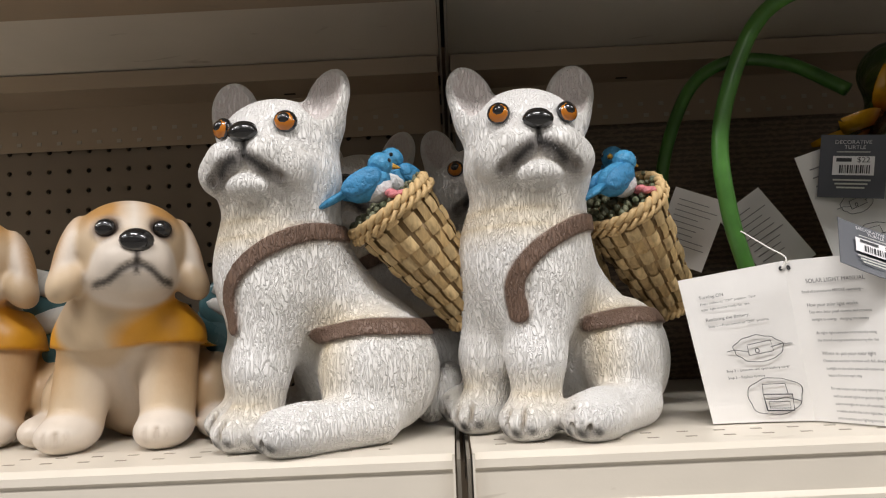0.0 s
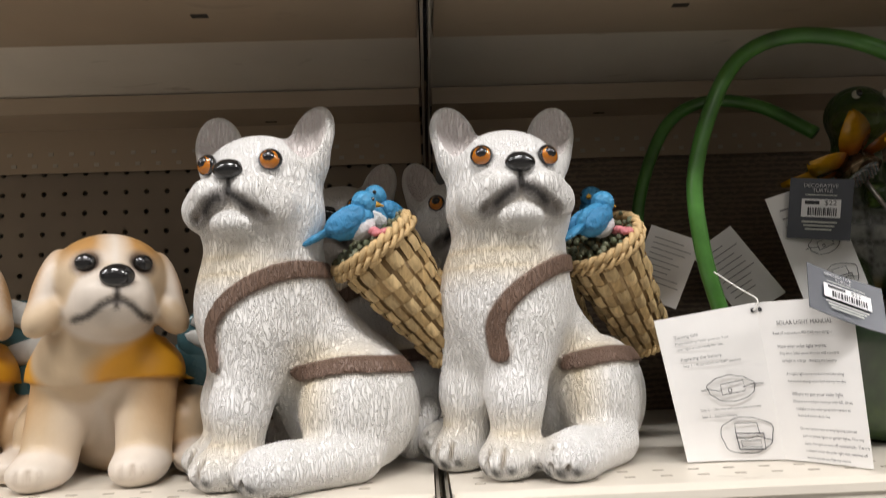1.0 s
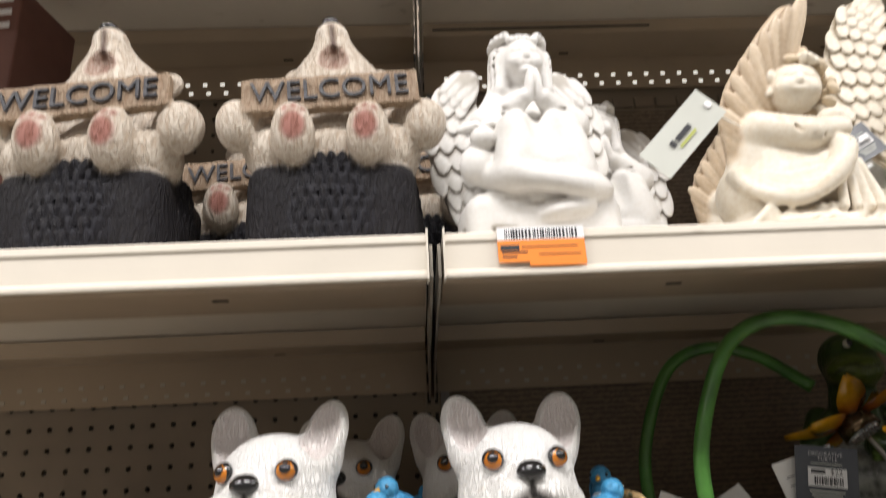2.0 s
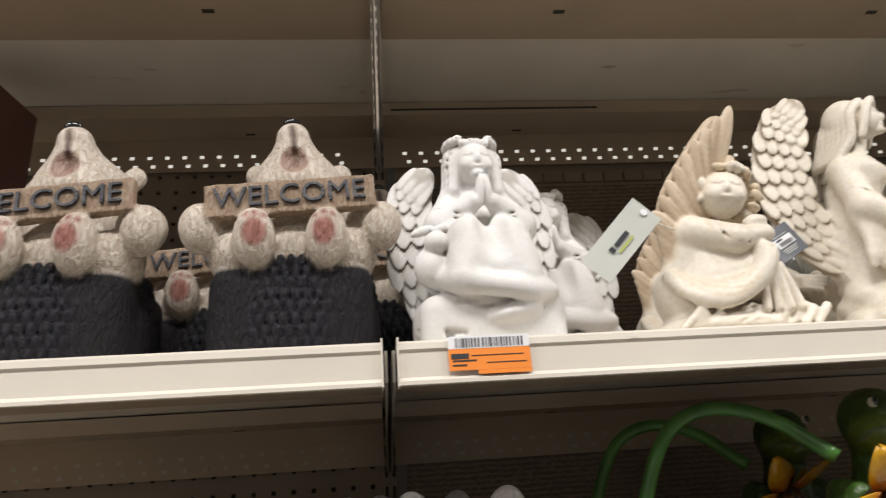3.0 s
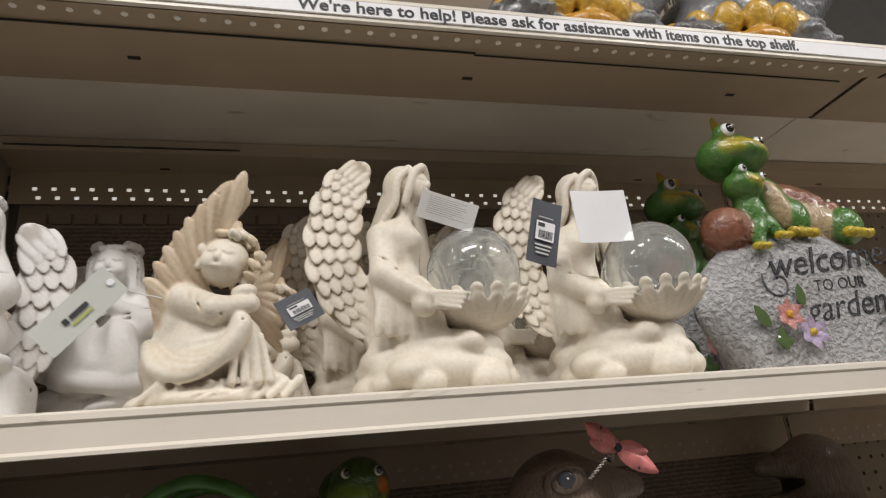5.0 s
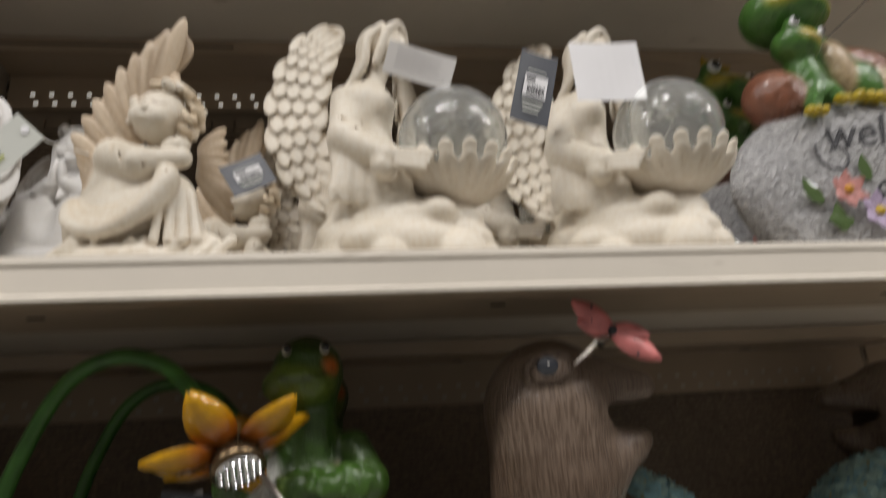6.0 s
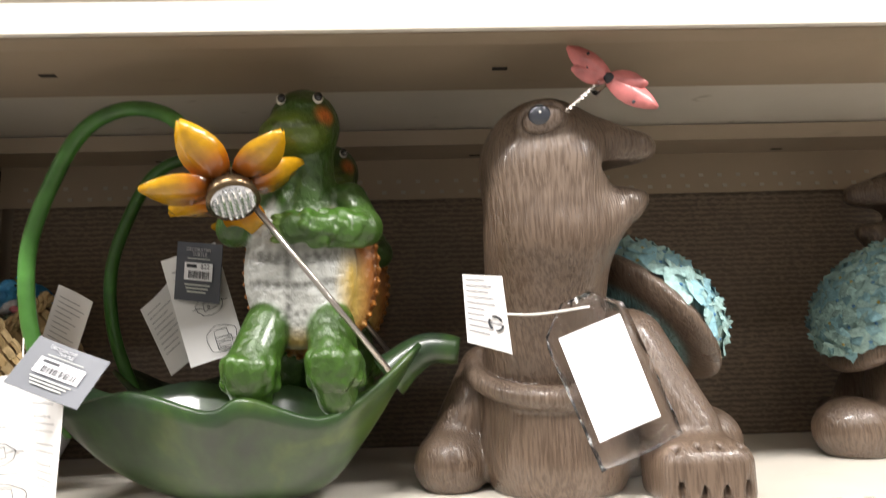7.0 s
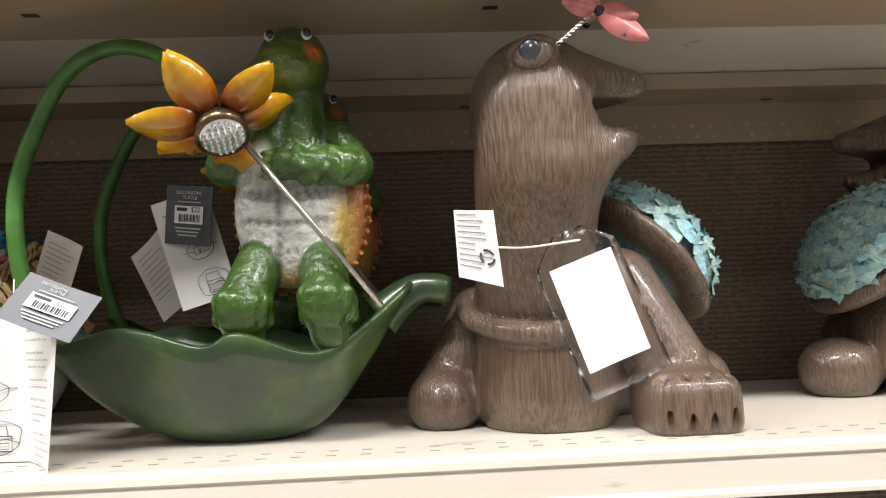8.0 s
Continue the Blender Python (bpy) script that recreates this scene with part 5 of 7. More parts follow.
    for k in range(4):
        s.cap((0.000, -0.054, 0.0945 - 0.0040 * k), (0.030 - 0.003 * k, -0.057, 0.0925 - 0.0048 * k), 0.0040, 0.0026, w, 0.0012)
    for k in range(6):
        s.line(smooth_path([(-0.052 + 0.009 * k, -0.016 - 0.002 * k, 0.118), (-0.050 + 0.011 * k, -0.026, 0.092), (-0.056 + 0.013 * k, -0.028, 0.062)], 3), 0.0022, w, 0.012, "add")
    # petal bowl
    s.at = pose(0.054, -0.012, 0)
    s.ell((0, 0, 0.080), (0.036, 0.036, 0.017), w, k=0.006)
    s.ell((0, 0, 0.094), (0.032, 0.032, 0.018), w, k=0.003, kind="carve")
    keep = s.at.copy()
    for i in range(16):
        s.at = keep @ pose(0, 0, 0, 0, 0, 22.5 * i + 6)
        s.ell((0, -0.0375, 0.0800), (0.0098, 0.0044, 0.0200), w, (52, 0, 0), 0.0015)
        s.ell((0, -0.0510, 0.0955), (0.0068, 0.0036, 0.0080), w, (38, 0, 0), 0.0020)
        s.line([(0, -0.030, 0.066), (0, -0.046, 0.082)], 0.0008, (0.62, 0.53, 0.40), 0.0014)
    s.at = Matrix.Identity(4)
    return s.make("figure", [M_IVORY])


ANGEL, CHERUB, LAMPANGEL = praying_angel_mesh(), cherub_mesh(), lamp_angel_mesh()


def globe_bm():
    bm = bmesh.new()
    bmesh.ops.create_uvsphere(bm, u_segments=36, v_segments=24, radius=0.0500)
    inner = bmesh.ops.create_uvsphere(bm, u_segments=36, v_segments=24, radius=0.0480)
    bmesh.ops.reverse_faces(bm, faces=[f for f in bm.faces if all(v in set(inner["verts"]) for v in f.verts)])
    return bm


def angel_lamp(m, note):
    t = thing("angel_lamp", "ivory winged angel lamp with crackled glass globe, " + note, "garden lamp", "angel lamps", m=m)
    f = new("figure", LAMPANGEL)
    f.parent = t
    g = part("glass_globe", globe_bm(), M_GLOBE, t, "clear crackled glass globe", True)
    g.location = (0.054, -0.012, 0.128)
    g.visible_shadow = False
    return t


lamp_a = angel_lamp(pose(0.532, 0.084, UP, 0, 0, 0) @ Matrix.Scale(1.03, 4), "front row")
copy_thing(lamp_a, pose(0.748, 0.088, UP, 0, 0, -24))
copy_thing(lamp_a, pose(0.490, 0.250, UP, 0, 0, 4))
copy_thing(lamp_a, pose(0.690, 0.262, UP, 0, 0, -12))
place("angel_statue", ANGEL, pose(0.092, 0.082, UP, 0, 0, 4) @ Matrix.Scale(1.04, 4), "white kneeling angel statue with folded hands", "statue", "praying angels")
place("angel_statue", ANGEL, pose(0.196, 0.215, UP, 0, 0, -4) @ Matrix.Scale(1.04, 4), "white kneeling angel statue in the back row", "statue", "praying angels")
place("cherub_statue", CHERUB, pose(0.328, 0.066, UP, 0, 0, 0), "ivory sleeping cherub statue with raised wing", "statue", "cherubs")
place("cherub_statue", CHERUB, pose(0.375, 0.240, UP, 0, 0, -6), "ivory sleeping cherub statue in the back row", "statue", "cherubs")


def hedgehog_mesh():
    s = Clay(0.002)
    s.crevice_shade_wash = ((0.50, 0.42, 0.34), 0.6)
    fur, dark, pink = (0.66, 0.60, 0.53), (0.014, 0.013, 0.016), (0.36, 0.17, 0.145)
    r = random.Random(9)
    s.box((0, 0, 0.034), (0.052, 0.036, 0.034), 0.022, dark, k=0.01)
    s.cap((-0.03, 0, 0.03), (0.03, 0, 0.03), 0.050, 0.050, dark, 0.01)
    for row in range(8):
        for i in range(28):
            a = math.pi + math.pi * (i + 0.5 * (row % 2)) / 27 * 1.16 - 0.25
            z = 0.006 + 0.0110 * row
            f = math.sqrt(max(0.1, 1 - ((z - 0.034) / 0.13) ** 2))
            s.ell((0.074 * f * math.cos(a), 0.060 * f * math.sin(a), z), (0.0046, 0.0052, 0.0115), (0.020, 0.020, 0.026), (24, 0, 90 + math.degrees(a)), 0.0008)
    s.ell((0, -0.012, 0.106), (0.052, 0.044, 0.040), fur, k=0.008)
    s.ell((0, 0.006, 0.150), (0.050, 0.042, 0.040), fur, k=0.01)
    s.ell((0, 0.004, 0.188), (0.048, 0.044, 0.036), fur, k=0.01)
    s.ell((0, -0.026, 0.176), (0.040, 0.022, 0.020), fur, k=0.006)
    s.cap((0, -0.010, 0.196), (-0.003, -0.020, 0.234), 0.034, 0.0170, fur, 0.012)
    s.ell((0, -0.046, 0.200), (0.014, 0.016, 0.016), pink, (30, 0, 0), 0.003, "cut")
    s.mirror((0.043, 0.016, 0.210), (0.012, 0.008, 0.013), fur, k=0.005)
    s.stroke([(0, -0.04, 0.212), (-0.001, -0.04, 0.224), (-0.003, -0.04, 0.240)], 0.0022, (0.10, 0.06, 0.05), 0.03, 0.002)
    s.ball((-0.004, -0.026, 0.249), (0.009, 0.007, 0.006), BLACK, 1)
    for sx in (-1, 1):
        s.ell((sx * 0.052, -0.030, 0.104), (0.027, 0.030, 0.028), fur, k=0.006)
        s.ell((sx * 0.032, -0.064, 0.108), (0.019, 0.017, 0.028), fur, (10, 0, sx * 16), 0.004)
        s.ell((sx * 0.030, -0.082, 0.108), (0.0115, 0.010, 0.014), pink, k=0.0025, kind="paint")
        for k in (-1, 0, 1):
            s.ell((sx * 0.030 + 0.008 * k, -0.082, 0.1275 - 0.002 * abs(k)), (0.0032, 0.010, 0.004), pink, k=0.0015, kind="paint")
        s.cap((sx * 0.055, 0.0, 0.150), (sx * 0.082, -0.044, 0.128), 0.022, 0.020, fur, 0.006)
        s.ell((sx * 0.083, -0.048, 0.124), (0.0175, 0.019, 0.024), fur, k=0.005)
    s.at = pose(0, -0.060, 0.149, -4, -4, 0)
    wood = (0.40, 0.31, 0.23)
    s.box((0, 0, 0), (0.076, 0.0045, 0.0155), 0.0015, wood)
    for k in range(14):
        s.line([(-0.075, -0.006, -0.0145 + 0.0022 * k), (0.075, -0.006, -0.0145 + 0.0022 * k)], 0.0007, (0.26, 0.19, 0.14), 0.0012)
    s.letters("WELCOME", 0.0285, pose(0, -0.0072, 0), (0.05, 0.05, 0.06), 2, 0.0016)
    s.at = Matrix.Identity(4)
    return s.make("hedgehog_statue", [M_BEAR, M_GLOSS, M_MATTE])


HEDGEHOG = hedgehog_mesh()
BL = "dark-quilled hedgehog statue with WELCOME sign"
for x, y, rz, note in ((-0.086, 0.104, 2, ", beside the angel"), (-0.296, 0.104, -2, ", beside its twin"), (-0.500, 0.104, 0, ", at the row's end"),
                       (0.000, 0.260, 0, ", in the back row"), (-0.190, 0.262, 0, ", in the back row"), (-0.385, 0.262, 0, ", in the back row")):
    place("hedgehog_statue", HEDGEHOG, pose(x, y, UP, 0, 0, rz) @ Matrix.Scale(0.99, 4), BL + note, "statue", "welcome hedgehogs")


def red_box():
    b = thing("red_box", "dull red wooden box standing in the back row", "box", m=pose(-0.492, 0.235, UP, 0, 0, -6))
    part("body", box_bm(-0.04, 0.04, -0.05, 0.05, 0, 0.385, 0.003), plain("dull_red_board", (0.17, 0.075, 0.06), 0.5), b)
    for k in range(3):
        part("print_bar", box_bm(-0.025, 0.03, -0.0508, -0.0495, 0.330 + 0.018 * k, 0.338 + 0.018 * k), M_LABEL, b)
    return b


red_box()


# ---- frog stones ----
def petal_geo(length, width, lift=0.25, n=5):
    v, f = [], []
    for i in range(n):
        t = i / (n - 1)
        w = width * math.sin(math.pi * (0.12 + 0.86 * t)) ** 0.8
        for j in (-1, 0, 1):
            v.append((j * w / 2, -lift * length * t * t - (0.12 * width if j == 0 else 0), length * t))
    for i in range(n - 1):
        for j in range(2):
            k = 3 * i + j
            f.append((k, k + 1, k + 4, k + 3))
    return np.array(v), f


def flower_bits(s, c, size, col, centre, petals=6, mat=1, face=(0, 0, 0)):
    keep = s.at.copy()
    base = s.at @ pose(*c, *face)
    v, f = petal_geo(size, size * 0.72)
    for k in range(petals):
        s.at = base @ pose(0, 0, 0, 0, 360 * k / petals, 0)
        s.bit(v, f, col, mat)
    s.at = base
    s.ball((0, -0.002, 0), size * 0.24, centre, mat, seg=8)
    s.at = keep


def frog_stone_mesh():
    s = Clay(0.0021)
    stone, g, g2, yel, brown, tan = (0.46, 0.46, 0.47), (0.075, 0.20, 0.035), (0.05, 0.13, 0.03), (0.62, 0.47, 0.03), (0.24, 0.095, 0.055), (0.50, 0.38, 0.23)
    r = random.Random(12)
    s.ell((0, 0, 0.085), (0.148, 0.046, 0.100), stone, k=0.01)
    s.box((0, 0, 0.02), (0.10, 0.025, 0.012), 0.008, stone, k=0.03)
    s.box((0, -0.09, 0.1), (0.3, 0.05, 0.3), 0.004, stone, k=0.012, kind="carve")
    s.box((0, 0, -0.05), (0.3, 0.2, 0.05), 0.0, stone, k=0.004, kind="carve")
    # large frog
    s.ell((-0.010, 0.004, 0.225), (0.034, 0.030, 0.050), g, (0, -18, 0), 0.01)
    s.ell((0.045, 0.006, 0.205), (0.070, 0.028, 0.034), tan, (0, 12, 0), 0.008)
    s.ell((0.040, 0.012, 0.228), (0.068, 0.032, 0.030), brown, (0, 16, 0), 0.004)
    for k in range(5):
        s.ell((0.0 + 0.022 * k, -0.012, 0.246 - 0.007 * k), (0.010, 0.006, 0.010), (0.30, 0.13, 0.075), k=0.003)
    s.ell((0.012, -0.018, 0.200), (0.023, 0.017, 0.028), g, k=0.005)
    s.ell((0.096, -0.016, 0.190), (0.024, 0.017, 0.026), g, k=0.005)
    for fx in (0.008, 0.095):
        for k in range(4):
            s.ell((fx - 0.016 + 0.0105 * k, -0.033, 0.176 - 0.0008 * k), (0.0062, 0.0085, 0.0065), yel, k=0.002)
    s.ell((-0.010, -0.022, 0.218), (0.014, 0.012, 0.034), tan, (0, -12, 0), 0.005)
    s.at = pose(-0.052, -0.006, 0.292, -4, 6, 18)
    s.ell((0, 0, 0), (0.044, 0.038, 0.029), g, k=0.008)
    s.ell((0.004, -0.018, -0.006), (0.039, 0.030, 0.018), g, k=0.006)
    s.mirror((0.029, -0.020, 0.017), (0.0135, 0.0125, 0.0125), g, k=0.006)
    s.ell((0.006, -0.040, 0.001), (0.026, 0.020, 0.0085), yel, k=0.005, kind="paint")
    s.mirror((0.030, -0.034, -0.002), (0.014, 0.018, 0.009), yel, k=0.008, kind="paint")
    s.stroke([(-0.034, -0.034, 0.002), (-0.014, -0.046, -0.006), (0.010, -0.048, 0.004), (0.034, -0.034, 0.000)], 0.0014, (0.03, 0.03, 0.015), 0.016)
    for sx in (-1, 1):
        s.ball((sx * 0.0315, -0.0295, 0.0175), (0.0098, 0.0055, 0.0095), (0.80, 0.82, 0.84), 1, (0, 0, sx * 18))
        s.ball((sx * 0.0320, -0.0332, 0.0175), (0.0062, 0.0045, 0.0068), BLACK, 1, (0, 0, sx * 18), 10)
        # white bead painted as a glint on the pupil
        s.ball((sx * 0.0305, -0.0370, 0.0205), 0.0016, (0.9, 0.9, 0.9), 1, seg=6)
    # yellow butterfly on its head
    for sx in (-1, 1):
        v, f = petal_geo(0.034, 0.030, 0.1)
        keep = s.at.copy()
        s.at = keep @ pose(0.002, -0.002, 0.032, 0, sx * 48, 0)
        s.bit(v, f, (0.55, 0.37, 0.02), 2)
        s.at = keep
    s.tube([(0.002, -0.003, 0.028), (0.002, -0.004, 0.050)], 0.0028, (0.10, 0.07, 0.02), 2, 6)
    s.at = Matrix.Identity(4)
    # small frog with a shell
    s.ell((-0.082, -0.006, 0.186), (0.034, 0.028, 0.032), brown, (0, 20, 0), 0.004)
    for k in range(4):
        s.ell((-0.085, -0.022 - 0.002 * k, 0.190), (0.022 - 0.005 * k, 0.010, 0.022 - 0.005 * k), (0.30, 0.13, 0.08), k=0.0012)
    s.ell((-0.047, -0.016, 0.205), (0.018, 0.018, 0.036), g, (0, -14, 0), 0.006)
    s.cap((-0.050, -0.024, 0.185), (-0.064, -0.034, 0.158), 0.010, 0.007, g, 0.005)
    s.cap((-0.032, -0.024, 0.190), (-0.030, -0.034, 0.172), 0.009, 0.007, g, 0.005)
    for fx, fz in ((-0.066, 0.154), (-0.030, 0.168)):
        for k in range(3):
            s.ell((fx - 0.008 + 0.008 * k, -0.040, fz), (0.0048, 0.0070, 0.0048), yel, k=0.002)
    s.at = pose(-0.056, -0.024, 0.242, -4, 10, 14)
    s.ell((0, 0, 0), (0.026, 0.023, 0.0185), g, k=0.006)
    s.mirror((0.0165, -0.012, 0.011), (0.0085, 0.0080, 0.0080), g, k=0.004)
    s.ell((0.004, -0.022, 0.0), (0.017, 0.016, 0.0055), yel, k=0.004, kind="paint")
    s.stroke([(-0.018, -0.02, 0.0), (0.0, -0.026, -0.003), (0.018, -0.02, 0.001)], 0.0011, (0.04, 0.03, 0.015), 0.012)
    for sx in (-1, 1):
        s.ball((sx * 0.0180, -0.0180, 0.0115), (0.0058, 0.0038, 0.0058), (0.80, 0.82, 0.84), 1, (0, 0, sx * 18), 10)
        s.ball((sx * 0.0183, -0.0203, 0.0115), (0.0034, 0.003, 0.0038), BLACK, 1, (0, 0, sx * 18), 8)
    s.at = Matrix.Identity(4)
    # writing and flowers on the stone
    ink = (0.02, 0.02, 0.025)
    face = -0.0355
    s.letters("welcome", 0.050, pose(0.024, face, 0.136, 0, -6, 0), ink, 2, 0.0006, 0.35)
    s.letters("TO OUR", 0.021, pose(0.034, face, 0.104, 0, -4, 0), ink, 2, 0.0006, 0.2)
    s.letters("garden", 0.046, pose(0.034, face, 0.076, 0, -6, 0), ink, 2, 0.0006, 0.35)
    for cx, cz, turns in ((-0.055, 0.108, 1), (0.095, 0.04, -1)):
        pts = []
        for k in range(40):
            a = turns * (0.16 * k) + 2.6
            rr = 0.022 * (1 - k / 52)
            pts.append((cx + rr * math.cos(a), face - 0.0002, cz + rr * math.sin(a)))
        s.tube(pts, 0.0013, (0.10, 0.10, 0.11), 2, 6)
    for c, size in (((-0.085, face - 0.003, 0.055), 0.030), ((-0.070, face - 0.003, 0.026), 0.028), ((-0.030, face - 0.003, 0.078), 0.026), ((-0.060, face - 0.003, 0.036), 0.028)):
        v, f = petal_geo(size, size * 0.55, 0.15)
        keep = s.at.copy()
        s.at = pose(*c, 0, r.uniform(-110, 40), 0)
        s.bit(v, f, (0.10, 0.16, 0.06), 1)
        s.at = keep
    flower_bits(s, (-0.060, face - 0.007, 0.066), 0.019, (0.62, 0.28, 0.26), (0.70, 0.35, 0.03), 6, 2)
    flower_bits(s, (-0.034, face - 0.007, 0.044), 0.020, (0.52, 0.42, 0.62), (0.70, 0.50, 0.05), 6, 2)
    return s.make("frog_stone", [M_PEBBLE, M_GLOSS, M_MATTE])


def frog_stone_finish(mesh):
    """The figures' skin is glazed, the stone is not: told apart by their height on the casting."""
    mesh.materials.append(M_SKIN)
    z = np.zeros(len(mesh.polygons) * 3, np.float32)
    mesh.polygons.foreach_get("center", z)
    z = z.reshape(-1, 3)
    mi = np.zeros(len(mesh.polygons), np.int32)
    mesh.polygons.foreach_get("material_index", mi)
    above = (z[:, 0] / 0.150) ** 2 + ((z[:, 2] - 0.085) / 0.1025) ** 2 > 1
    mi[(mi == 0) & (above | (z[:, 1] < -0.0385)) & (z[:, 2] > 0.12)] = 3
    mesh.polygons.foreach_set("material_index", mi)
    return mesh


FROG = frog_stone_finish(frog_stone_mesh())
place("frog_stone", FROG, pose(1.018, 0.088, UP), "grey welcome stone with green frogs on top", "statue", "frog stones")
place("frog_stone", FROG, pose(1.030, 0.245, UP), "grey welcome stone with green frogs in the back row", "statue", "frog stones")


# ---- top shelf: grey tortoises ----
def tortoise_mesh():
    s = Clay(0.003)
    grey, yel = (0.16, 0.165, 0.17), (0.58, 0.30, 0.03)
    r = random.Random(15)
    s.ell((0, 0.02, 0.085), (0.105, 0.085, 0.075), grey, k=0.01)
    for sx in (-1, 1):
        s.ell((sx * 0.085, -0.030, 0.030), (0.050, 0.042, 0.034), grey, (0, sx * 14, 0), 0.01)
        for i in range(34):
            a, b = r.uniform(0, 6.28), r.uniform(-0.3, 1.2)
            s.ell((sx * 0.085 + 0.049 * math.cos(a) * math.cos(b), -0.030 + 0.041 * math.sin(a) * math.cos(b), 0.030 + 0.034 * math.sin(b)), (0.009, 0.009, 0.006), (0.20, 0.205, 0.21), k=0.003)
    s.cap((0.10, -0.02, 0.09), (0.15, -0.04, 0.15), 0.035, 0.03, grey, 0.01)
    for i in range(9):
        a = math.pi * i / 8
        s.ell((0.11 * math.cos(a), 0.02 - 0.088 * math.sin(a), 0.055), (0.022, 0.014, 0.026), (0.66, 0.40, 0.05), (20, 0, 0), 0.004)
    s.ell((0, -0.055, 0.018), (0.045, 0.030, 0.020), (0.62, 0.30, 0.02), k=0.006)
    return s.make("tortoise_statue", [M_SKIN])


TORTOISE = tortoise_mesh()
for x, rz in ((0.775, 4), (1.045, -6)):
    place("tortoise_statue", TORTOISE, pose(x, 0.098, TOP, 0, 0, rz), "grey scaly tortoise statue with orange-yellow shell rim", "statue", "grey tortoises")

# ---- lower shelf: leaf planter with a turtle ----
def leaf_enamel():
    m, nt, b = nodes_of("leaf_enamel", 0.3)
    n = noise_node(nt, 9, 4, dist=1.2)
    r = ramp(nt, n.outputs[0], [(0.32, (0.022, 0.038, 0.022)), (0.52, (0.030, 0.066, 0.018)), (0.70, (0.085, 0.13, 0.02))])
    f = noise_node(nt, 120, 4, (1, 1, 0.3))
    t = ramp(nt, f.outputs[0], [(0.3, (0.8, 0.8, 0.8)), (0.7, (1.1, 1.1, 1.1))])
    nt.links.new(mix(nt, r.outputs[0], t.outputs[0]), b.inputs["Base Color"])
    b.inputs["Coat Weight"].default_value = 0.25
    bump(nt, b, f.outputs[0], 0.12, 0.001)
    return m


def petal_paint():
    m, nt, b = nodes_of("yellow_orange_petal", 0.22)
    tc = nt.nodes.new("ShaderNodeTexCoord")
    sep = nt.nodes.new("ShaderNodeSeparateXYZ")
    nt.links.new(tc.outputs["Object"], sep.inputs[0])
    r = ramp(nt, sep.outputs[2], [(0.0, (0.05, 0.015, 0.004)), (0.014, (0.38, 0.10, 0.006)), (0.032, (0.58, 0.30, 0.008))])
    n = noise_node(nt, 120, 3)
    t = ramp(nt, n.outputs[0], [(0.3, (0.8, 0.8, 0.8)), (0.7, (1.1, 1.1, 1.1))])
    nt.links.new(mix(nt, r.outputs[0], t.outputs[0]), b.inputs["Base Color"])
    b.inputs["Coat Weight"].default_value = 0.4
    return m


M_LEAF, M_PETAL = leaf_enamel(), petal_paint()
M_LENS = plain("led_reflector", (0.75, 0.76, 0.78), 0.12, 0.8, relief=0)
M_RIM = plain("bronze_lamp_rim", (0.16, 0.11, 0.06), 0.25, 0.8, relief=0)


def leaf_bowl_bm():
    """A boat-shaped leaf: flat keel, wavy rim, running up into the stalk at one end."""
    rim = smooth_path([(-0.178, 0, 0.110), (-0.134, 0, 0.088), (-0.074, 0, 0.098), (-0.014, 0, 0.082), (0.014, 0, 0.091), (0.068, 0, 0.074), (0.104, 0, 0.091), (0.146, 0, 0.128)], 6)
    rows, nv = [], 24
    for i, p in enumerate(rim):
        u = i / (len(rim) - 1)
        e = 2 * u - 1
        half = 0.076 * max(0.0, math.sin(math.pi * (0.03 + 0.94 * u))) ** 0.6 + 0.003
        zb = (0.098 if e < 0 else 0.108) * abs(e) ** 2.7
        row = []
        for j in range(nv + 1):
            v = 2 * j / nv - 1
            a = abs(v)
            y = half * math.copysign(a ** 0.9, v) * (0.56 + 0.44 * a)
            row.append((p.x * (0.86 + 0.14 * a), y, max(0.0026, zb + (p.z - zb) * a ** 2.0)))
        rows.append(row)
    return sheet_bm(rows, 0.0045)


